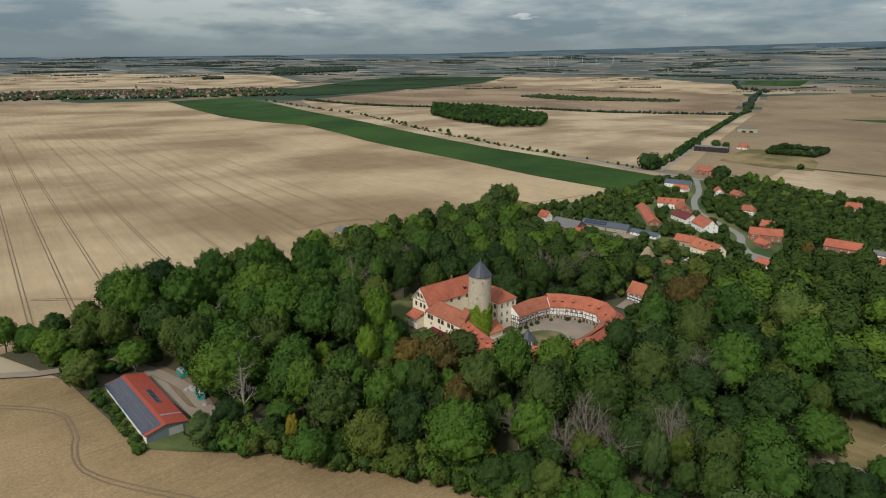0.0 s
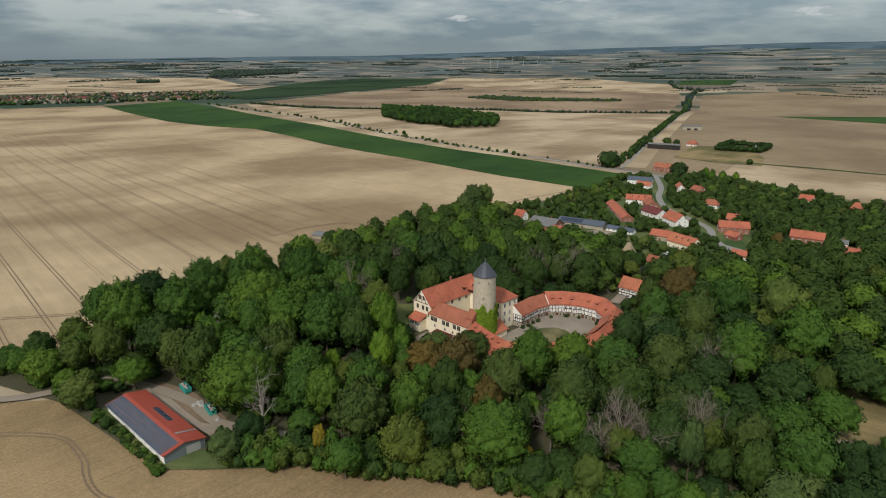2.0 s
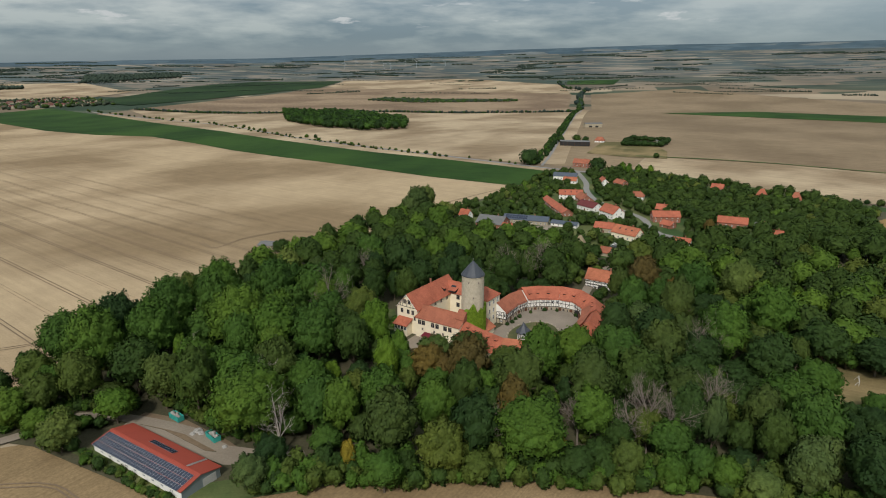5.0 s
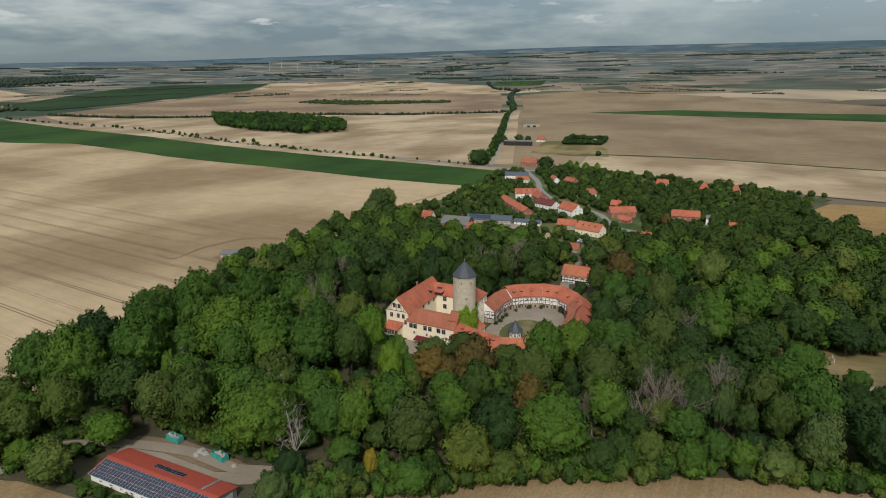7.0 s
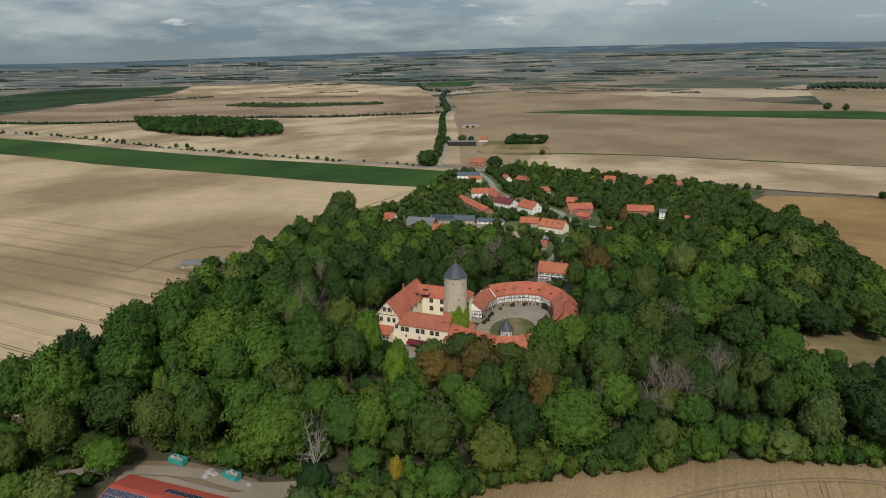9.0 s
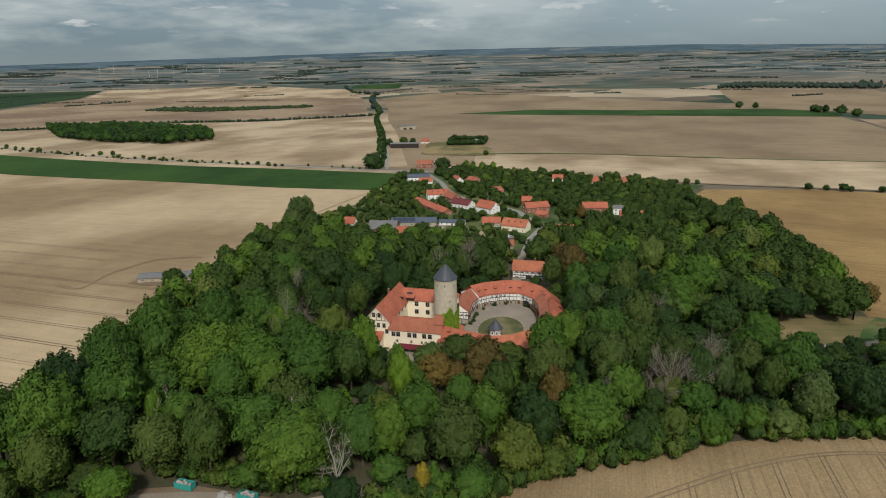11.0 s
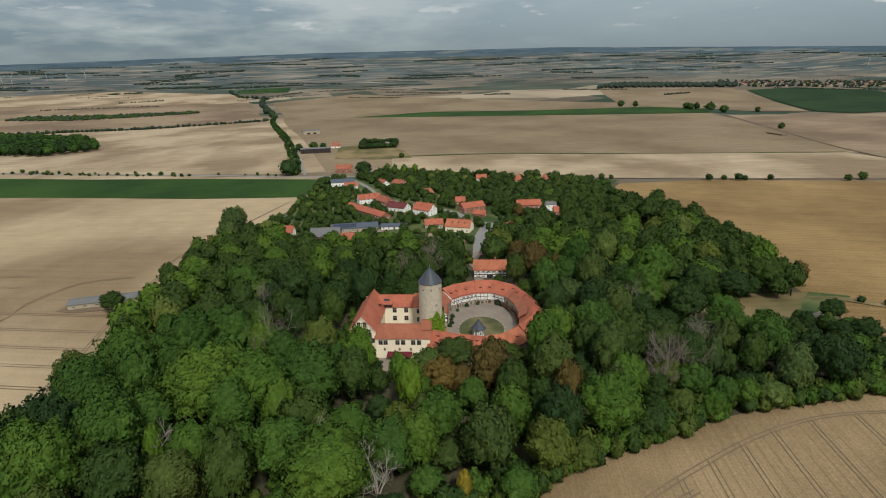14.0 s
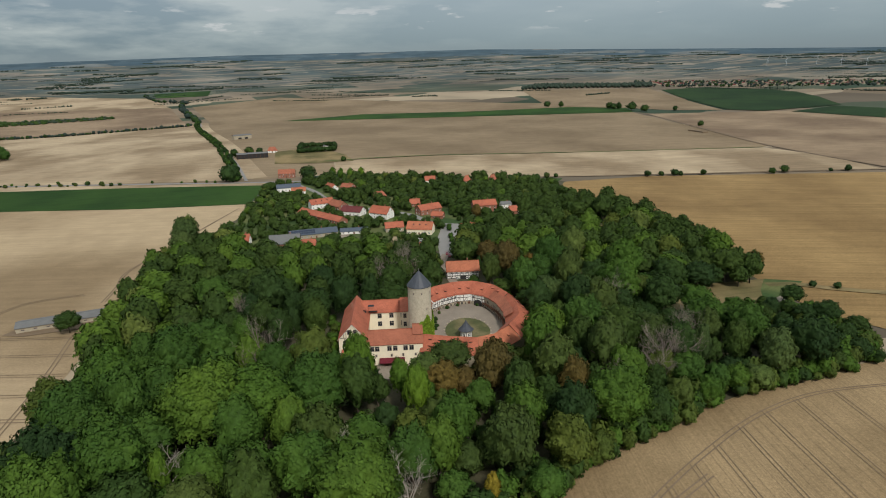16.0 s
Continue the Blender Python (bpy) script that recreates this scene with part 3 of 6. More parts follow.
def leaf_cards(rng, centres, normals, size, spread=0.42):
    """One small pointed leaf spray at every centre, turned roughly outwards: four corners, folded along the middle."""
    n = len(centres)
    nn = unit(normals + rng.normal(0, spread, (n, 3)))
    a = unit(np.cross(nn, rng.normal(0, 1, (n, 3))))
    b = np.cross(nn, a)
    s = (size * rng.uniform(0.6, 1.3, n))[:, None]
    v = np.stack([centres + a * s * 0.62, centres + b * s * 0.42 + nn * s * 0.12, centres - a * s * 0.55, centres - b * s * 0.42 + nn * s * 0.12], 1)
    v[:, 0, 2] -= s[:, 0] * 0.12
    faces = np.arange(4 * n).reshape(n, 4)
    return v.reshape(-1, 3), faces


def crown_arrays(rng, R, H, boughs, leaves, size, low=-0.75, narrow=1.0, base=0.50, grid=(22, 13), tight=0.92, droop=0.0):
    """A crown of a few great limbs, each breaking into rounded leafy boughs over a shaded mass. Returns points, leaves, mass and normals."""
    c = np.array((0, 0, H * base))

    def spread_dirs(count, near):
        keep = []
        for d in unit(rng.normal(0, 1, (count * 14, 3)) + np.array((0, 0, 0.2))):
            if d[2] > low and all(np.dot(d, k) < near for k in keep):
                keep.append(d)
            if len(keep) == count:
                break
        return np.array(keep)
    K, G = spread_dirs(boughs, tight), spread_dirs(8, 0.62)
    gain, sharp = rng.uniform(0.45, 1.25, len(K)), rng.uniform(0.75, 1.3, len(K)) * boughs * 0.62
    big = rng.uniform(0.3, 1.0, len(G))

    def swell(d):
        w = gain * np.exp(sharp * (d @ K.T - 1))
        g = big * np.exp(6.0 * (d @ G.T - 1))
        return 0.56 + 0.28 * w.max(1) + 0.22 * g.max(1), w.argmax(1), w.max(1)

    def place(d, f):
        taper = 1 - 0.12 * np.maximum(d[:, 2], 0) - 0.10 * np.maximum(-d[:, 2], 0)
        s = np.stack([R * narrow * taper, R * narrow * taper, np.full(len(d), H * (1 - base) * 0.98)], 1)
        return c + d * s * f[:, None]

    def lean(d, near):
        return unit(d * 0.75 + (d - K[near]) * 0.42 * np.sqrt(sharp[near])[:, None] + np.array((0, 0, 0.12)))
    n, m = grid
    az, el = np.arange(n) * 2 * np.pi / n, np.linspace(-0.47, 0.5, m) * np.pi
    g = np.stack([(np.cos(el)[:, None] * np.cos(az)).ravel(), (np.cos(el)[:, None] * np.sin(az)).ravel(), (np.sin(el)[:, None] * np.ones(n)).ravel()], 1)
    f, near, _ = swell(g)
    V = place(g, f * 0.91 * rng.uniform(0.97, 1.02, len(g)))
    i, j = np.meshgrid(np.arange(m - 1), np.arange(n), indexing="ij")
    p, q = (i * n + j).ravel(), (i * n + (j + 1) % n).ravel()
    T = np.concatenate([np.stack([p, q, q + n], 1), np.stack([p, q + n, p + n], 1)])
    d = unit(rng.normal(0, 1, (leaves * 5, 3)) + np.array((0, 0, 0.25)))
    f2, near2, w2 = swell(d)
    ok = (d[:, 2] > low) & (w2 + rng.uniform(-0.1, 0.35, len(d)) > 0.34)
    d, f2, near2 = d[ok][:leaves], f2[ok][:leaves], near2[ok][:leaves]
    pts = place(d, f2 * rng.uniform(0.93, 1.04, len(d)))
    pts[:, 2] -= droop * rng.uniform(0, 1, len(d))
    nrm = lean(d, near2)
    lv, lf = leaf_cards(rng, pts, nrm, size, 0.4)
    fit = np.array((R * narrow / np.percentile(np.hypot(pts[:, 0], pts[:, 1]), 97),) * 2 + (H * (1 - base) / (np.percentile(pts[:, 2], 99.5) - H * base),))
    V, lv = c + (V - c) * fit, c + (lv - c) * fit
    N = np.concatenate([lean(g, near), np.repeat(unit(nrm + rng.normal(0, 0.12, nrm.shape)), 4, 0)])
    return np.concatenate([V, lv]), lf + len(V), T, N


def tube(p, q, r0, r1, sides=6):
    p, q = np.array(p, float), np.array(q, float)
    d = unit(q - p)
    a = unit(np.cross(d, (0.31, 0.87, 0.38)))
    b = np.cross(d, a)
    t = np.arange(sides) * 2 * np.pi / sides
    ring = np.cos(t)[:, None] * a + np.sin(t)[:, None] * b
    v = np.concatenate([p + ring * r0, q + ring * r1])
    f = np.array([(i, (i + 1) % sides, sides + (i + 1) % sides, sides + i) for i in range(sides)])
    return v, f


def wood_arrays(rng, R, H, limbs, r, depth=1, base=0.55):
    """Trunk with limbs and, for bare trees, finer branches."""
    V, F, nv = [], [], 0

    def add(p, q, a, b, s=5):
        nonlocal nv
        v, f = tube(p, q, a, b, s)
        V.append(v)
        F.append(f + nv)
        nv += len(v)

    def grow(p, d, length, rad, level):
        q = p + d * length
        add(p, q, rad, rad * 0.55, 6 if level == 0 else 4)
        if level >= depth:
            return
        for _ in range(limbs if level == 0 else 4):
            k = rng.uniform(0.35, 1.0)
            nd = unit(d * 0.55 + rng.normal(0, 0.52, 3) + np.array((0, 0, 0.42)))
            grow(p + d * length * k, nd, length * rng.uniform(0.42, 0.7), rad * 0.45, level + 1)

    bend = unit(np.array((rng.normal(0, 0.06), rng.normal(0, 0.06), 1)))
    grow(np.zeros(3) - np.array((0, 0, 0.4)), bend, H * base, r, 0)
    return np.concatenate(V), np.concatenate(F)


def quick_mesh(name, V, polys, mats, index=None, normals=None):
    """A mesh straight from arrays of quads and triangles, with soft normals where given."""
    me = bpy.data.meshes.new(name)
    me.vertices.add(len(V))
    me.vertices.foreach_set("co", V.astype(np.float32).ravel())
    loops = np.concatenate([p.ravel() for p in polys])
    totals = np.concatenate([np.full(len(p), p.shape[1]) for p in polys])
    me.loops.add(len(loops))
    me.loops.foreach_set("vertex_index", loops.astype(np.int32))
    me.polygons.add(len(totals))
    me.polygons.foreach_set("loop_start", np.concatenate([[0], np.cumsum(totals)[:-1]]).astype(np.int32))
    for m in mats:
        me.materials.append(m)
    if index is not None:
        me.polygons.foreach_set("material_index", np.concatenate(index).astype(np.int32))
    me.update(calc_edges=True)
    if normals is not None:
        me.polygons.foreach_set("use_smooth", np.ones(len(totals), dtype=bool))
        me.normals_split_custom_set_from_vertices(normals.astype(np.float32))
    return me


SHAPES = []          # (detailed crown, coarse crown, wood, small crown, great crown) for R 7, H 18
for s in range(5):
    g_ = np.random.default_rng(40 + s)
    R_, H_ = (7.0, 18.0)
    nar = (1.04, 0.92, 1.12, 0.84, 1.0)[s]
    hang = (0.0, 0.9, 0.0, 0.5, 0.0)[s]
    fine = crown_arrays(np.random.default_rng(50 + s), R_, H_, (46, 38, 52, 34, 42)[s], 2000, 0.58, narrow=nar, droop=hang, base=0.61)
    rough = crown_arrays(np.random.default_rng(60 + s), R_, H_, 34, 520, 1.05, narrow=nar, grid=(16, 9), tight=0.9, base=0.6)
    small = crown_arrays(np.random.default_rng(70 + s), R_, H_, 18, 170, 1.7, narrow=nar, grid=(10, 6), tight=0.86)
    great = crown_arrays(np.random.default_rng(80 + s), R_, H_, 84, 3900, 0.44, narrow=nar, tight=0.955, grid=(30, 18), base=0.6)
    SHAPES.append((fine, rough, wood_arrays(g_, R_, H_, 6, 0.42), small, great))
TREE_LABEL = {"green": "broad green deciduous tree in the castle wood", "dark": "dark green shady tree in the castle wood", "bright": "bright yellow-green tree in the wood",
              "olive": "olive green tree with drooping boughs", "grey": "grey-green willow-like tree in the wood", "brown": "rust-brown withering chestnut tree", "yellow": "small yellowing tree at the wood edge",
              "blue": "distant tree tinted with painted haze"}
PROTO = {}


def tree_proto(kind, s, coarse=False, great=False):
    key = (kind, s, coarse, great)
    if key not in PROTO:
        V, Q, T, N = SHAPES[s][3 if coarse else 4 if great else 0]
        wood = SHAPES[s][2]
        crown = quick_mesh("crown", V, [Q, T], [LEAVES[kind]], normals=N)
        trunk = quick_mesh("trunk", wood[0], [wood[1]], [BARK])
        PROTO[key] = (crown, trunk)
    return PROTO[key]


def place_tree(kind, s, x, y, R, H, turn, coarse=False, group="trees of the castle wood", label="", sink=0.0):
    crown, trunk = tree_proto(kind, s, coarse, R > 9.4)
    ob = new("tree")
    ob.matrix_basis = pose(x, y, land(x, y) - sink, 0, 0, turn) @ Matrix.Diagonal((R / 7.0, R / 7.0, H / 18.0, 1))
    for nm, me in (("trunk", trunk), ("crown", crown)):
        c = new(nm, me)
        c.parent = ob
    return tagged(ob, label or TREE_LABEL[kind], "tree", group)


def joined_trees(name, items, label, category="trees", level=3):
    """Many trees that nobody could count, in one mesh. Items: kind, shape, x, y, R, H, turn."""
    kinds = sorted({i[0] for i in items})
    V, Q, T, W, NN, qi, ti, wi, nv = [], [], [], [], [], [], [], [], 0
    for kind, s, x, y, R, H, turn in items:
        v, q, t, nr = SHAPES[s][level]
        c, sn = math.cos(radians(turn)), math.sin(radians(turn))
        M = np.array(((c, -sn, 0), (sn, c, 0), (0, 0, 1))) * np.array((R / 7.0, R / 7.0, H / 18.0))[None, :]
        o = np.array((x, y, land(x, y)))
        k = kinds.index(kind)
        V.append(v @ M.T + o)
        NN.append(unit(nr @ np.linalg.inv(M)))
        Q.append(q + nv)
        qi.append(np.full(len(q), k))
        T.append(t + nv)
        ti.append(np.full(len(t), k))
        nv += len(v)
        wv, wf = tube((0, 0, -0.5), (0, 0, 11), 0.4, 0.2, 5)
        V.append(wv @ M.T + o)
        NN.append(unit(wv * np.array((1, 1, 0))))
        W.append(wf + nv)
        wi.append(np.full(len(wf), len(kinds)))
        nv += len(wv)
    me = quick_mesh(name, np.concatenate(V), [np.concatenate(Q), np.concatenate(W), np.concatenate(T)], [LEAVES[k] for k in kinds] + [BARK], qi + wi + ti, np.concatenate(NN))
    return tagged(new(name, me), label, category, kind="stuff")


def inside(x, y, poly):
    c = False
    for i in range(len(poly)):
        (x1, y1), (x2, y2) = poly[i], poly[i - 1]
        if (y1 > y) != (y2 > y) and x < (x2 - x1) * (y - y1) / (y2 - y1) + x1:
            c = not c
    return c


RING = [(31, 29.2), (45, 28.5), (54, 30.5), (60.5, 36.5), (66, 46.5), (66.5, 57.5), (59, 67.5), (46, 72.5), (32, 74.5), (19, 73), (8, 66.5), (0, 59), (-2.6, 51.7), (0, 40), (3.7, 29.2)]
WOOD = [(-190, 240), (-165, 258), (-138, 284), (-108, 318), (-80, 350), (-47, 396), (0, 450), (40, 488), (70, 470), (95, 405), (118, 345), (160, 330), (230, 335), (300, 310), (328, 306),
        (281, 247), (241, 201), (194, 156), (178, 159), (160, 176), (138, 196), (120, 184), (122, 163), (140, 152), (157, 141), (163, 131), (142, 112), (130, 101), (112, 98), (71, 126), (31, 146), (3, 158), (-51, 173), (-60, 176), (-60, 198), (-88, 208), (-116, 233), (-132, 236), (-150, 222)]
VILLAGE = [(40, 488), (75, 508), (120, 536), (165, 578), (230, 640), (290, 625), (335, 560), (394, 466), (410, 396), (378, 376), (322, 310), (300, 312), (230, 335), (160, 330), (118, 345), (95, 405), (70, 470)]
# free spots: x, y, radius
FREE = [(-20, 204, 6), (10, 187, 6), (-18, 244, 8), (-21, 288, 13), (250, 280, 17), (136, 176, 9), (150, 164, 9), (165, 152, 9), (-66, 190, 7),
        (135, 332, 7), (145, 340, 8), (158, 348, 9), (172, 354, 9), (188, 362, 10), (198, 374, 9), (197, 388, 7), (112, 420, 14), (127, 424, 12), (101, 302, 8), (110, 312, 5), (120, 322, 5), (-140, 230, 4), (-60, 428, 15), (-78, 432, 9), (86, 290, 7), (94, 296, 6), (104, 288, 6), (127, 326, 6), (116, 317, 4)]
STREET = [(262, 645), (240, 580), (222, 544), (212, 517), (206, 492), (207, 466), (209, 427), (199, 401)]
ring_out = []
for i, (u, v) in enumerate(RING):
    d = Vector((u - 31, v - 51))
    ring_out.append(cw(31 + d.x * (1 + 10.5 / d.length), 51 + d.y * (1 + 10.5 / d.length)))
HOUSES = []          # filled from the list of village houses: x, y, radius


def near_line(x, y, line, w):
    p = Vector((x, y))
    for a, b in zip(line, line[1:]):
        a, b = Vector(a), Vector(b)
        t = max(0, min(1, (p - a).dot(b - a) / (b - a).length_squared))
        if (a + (b - a) * t - p).length < w:
            return True
    return False


def free(x, y, pad=0.0):
    r = Vector((x, y, 0)) - CO
    u, v = r.dot(CU), r.dot(CV)
    if -17 < u < 43 and -14 < v < 38:
        return False
    if inside(x, y, ring_out):
        return False
    if any((x - a) ** 2 + (y - b) ** 2 < (c + pad) ** 2 for a, b, c in FREE):
        return False
    if any((x - a) ** 2 + (y - b) ** 2 < (c + pad * 0.6) ** 2 for a, b, c in HOUSES):
        return False
    if near_line(x, y, [(-124, 216), (-91, 181)], 11.5 + pad * 0.4) or near_line(x, y, [(-118, 228), (-100, 214), (-84, 196), (-66, 189)], 5.0 + pad * 0.2):
        return False
    return not near_line(x, y, STREET, 7 + pad * 0.5)


def scatter(poly, gap, rng, taken, pad, tries, room=None):
    xs, ys = [p[0] for p in poly], [p[1] for p in poly]
    out = []
    for _ in range(tries):
        x, y = rng.uniform(min(xs), max(xs)), rng.uniform(min(ys), max(ys))
        if not inside(x, y, poly) or not free(x, y, pad):
            continue
        key = (int(x // 10), int(y // 10))
        if any((x - a) ** 2 + (y - b) ** 2 < max(gap, g) ** 2 for i in (-1, 0, 1) for j in (-1, 0, 1) for a, b, g in taken.get((key[0] + i, key[1] + j), ())):
            continue
        taken.setdefault(key, []).append((x, y, room or gap * 0.9))
        out.append((x, y))
    return out
# village houses: ridge ends, width, wall height, ridge height, wall, roof, storeys, label
VILL = [
    ((276, 678), (289, 665), 11, 5.0, 9.0, "BRICK", "TILE2", 2, "red brick barn with a red tiled roof"),
    ((218, 609), (238, 596), 9, 4.5, 7.5, "WHITE", "BLUEROOF", 1, "low house with a blue-grey roof"),
    ((219, 587), (229, 578), 8, 3.5, 6.5, "WHITE", "TILE3", 1, "small house with a bright orange roof"),
    ((180, 516), (199, 508), 9, 5.0, 8.5, "WHITE", "TILE", 2, "white house with a red roof and skylights"),
    ((195, 503), (192, 486), 10, 4.2, 8.0, "BRICK", "TILE2", 1, "brick side house with a red roof"),
    ((164, 507), (156, 450), 9, 3.2, 6.0, "BRICK", "TILE", 1, "long low barn with a red tiled roof"),
    ((182, 476), (187, 458), 11, 4.0, 7.5, "WHITE", "DARKTILE", 1, "house with a dark wine-red roof"),
    ((187.5, 447), (190, 430), 11, 5.2, 10.0, "WHITE", "TILE", 2, "white gabled house with a steep red roof"),
    ((212, 419), (231, 412), 10, 5.0, 8.5, "BRICK", "TILE", 2, "brick house with a red roof"),
    ((234, 446), (240, 440), 7, 3.5, 7.0, "BRICK", "TILE", 1, "small house among trees with a red roof"),
    ((247, 388), (262, 375), 10, 6.5, 10.0, "BRICK", "TILE", 2, "tall brick house with a stepped red roof"),
    ((266, 372), (272, 366), 8, 6.0, 7.6, "WHITE", "GREYROOF", 2, "narrow white house with a grey roof"),
    ((259, 359), (271, 347), 9, 3.5, 6.8, "BRICK", "TILE", 1, "low brick house with a red roof"),
    ((157, 406), (167, 397), 9, 4.0, 7.2, "STONE", "TILE", 1, "stone barn with a red roof"),
    ((164, 389), (172, 372), 11, 4.6, 9.0, "CREAM", "TILE3", 2, "large barn with a cream gable and orange-red roof"),
    ((190, 360), (198, 352), 8, 3.0, 5.6, "WHITE", "TILE", 1, "small house with a red roof by the square"),
    ((104, 452), (132, 432), 10, 3.6, 6.2, "STONE", "BLUEROOF", 1, "long barn with a blue sheet roof and solar panels"),
    ((134, 430), (148, 416), 7, 2.8, 4.4, "WHITE", "BLUEROOF", 1, "low shed with a pale blue roof"),
    ((82, 446), (97, 432), 17, 4.6, 9.0, "BRICK", "GREYROOF", 1, "big barn with a wide grey roof"),
    ((92, 424), (98, 417), 8, 3.4, 7.0, "BRICK", "TILE", 1, "brick annex with a small red roof"),
    ((75, 473), (80, 466), 7, 4.0, 8.0, "WHITE", "TILE", 1, "small white house with a steep red roof"),
    ((336, 842), (371, 820), 13, 6.4, 7.6, "BLACKWOOD", "GREYROOF", 0, "long black wooden shed with a grey roof"),
    ((500, 1085), (532, 1078), 12, 7.0, 8.6, "STONE", "GREYROOF", 0, "flat pale farm shed with two dark doors"),
    ((400, 857), (410, 848), 9, 3.2, 8.0, "WHITE", "TILE2", 1, "house with a steep hipped red roof"),
    ((254, 572), (249, 557), 8, 4.0, 7.5, "WHITE", "TILE", 1, "house half hidden by trees with a red roof"),
    ((264, 561), (266, 548), 8, 3.5, 6.6, "BRICK", "TILE2", 1, "low outbuilding with an old red roof"),
    ((240, 496), (249, 488), 8, 4.0, 7.6, "WHITE", "TILE2", 1, "garden house with a pointed red roof"),
    ((337, 511), (344, 503), 8, 3.6, 7.5, "WHITE", "TILE", 1, "house at the field edge with a red roof"),
    ((358, 476), (364, 470), 7, 3.0, 8.0, "WHITE", "TILE", 1, "small house with a pointed red roof by the road"),
    ((123, 371), (128, 366), 7, 2.6, 9.0, "STONE", "OLDROOF", 0, "small stone outbuilding with a pointed tan roof"),
    ((488, 834), (494, 830), 6, 3.0, 6.0, "WHITE", "GREYROOF", 1, "white cottage in a ring of garden trees"),
    ((132, 352), (136, 347), 6, 3.0, 6.0, "STONE", "TILE2", 0, "small stone outbuilding by the lane"),
    ((376, 455), (382, 449), 8, 3.0, 8.5, "WHITE", "TILE2", 1, "half-timbered house with a pointed red roof by the road"),
    ((211, 403), (214, 394), 7, 3.0, 5.5, "BRICK", "TILE", 1, "low brick annex with a red roof"),
]
for a_, b_, w_, *_r in VILL:
    L_ = math.hypot(a_[0] - b_[0], a_[1] - b_[1])
    n_ = max(1, int(L_ / 9))
    for i_ in range(n_ + 1):
        hx_, hy_ = a_[0] + (b_[0] - a_[0]) * i_ / n_, a_[1] + (b_[1] - a_[1]) * i_ / n_
        HOUSES.append((hx_, hy_, w_ * 0.62 + 1.5))
        HOUSES.append((hx_ - 6.0, hy_ - 8.0, w_ * 0.5 + 2.5))        # cleared on the camera's side to keep the houses in view

rng_t = np.random.default_rng(7)
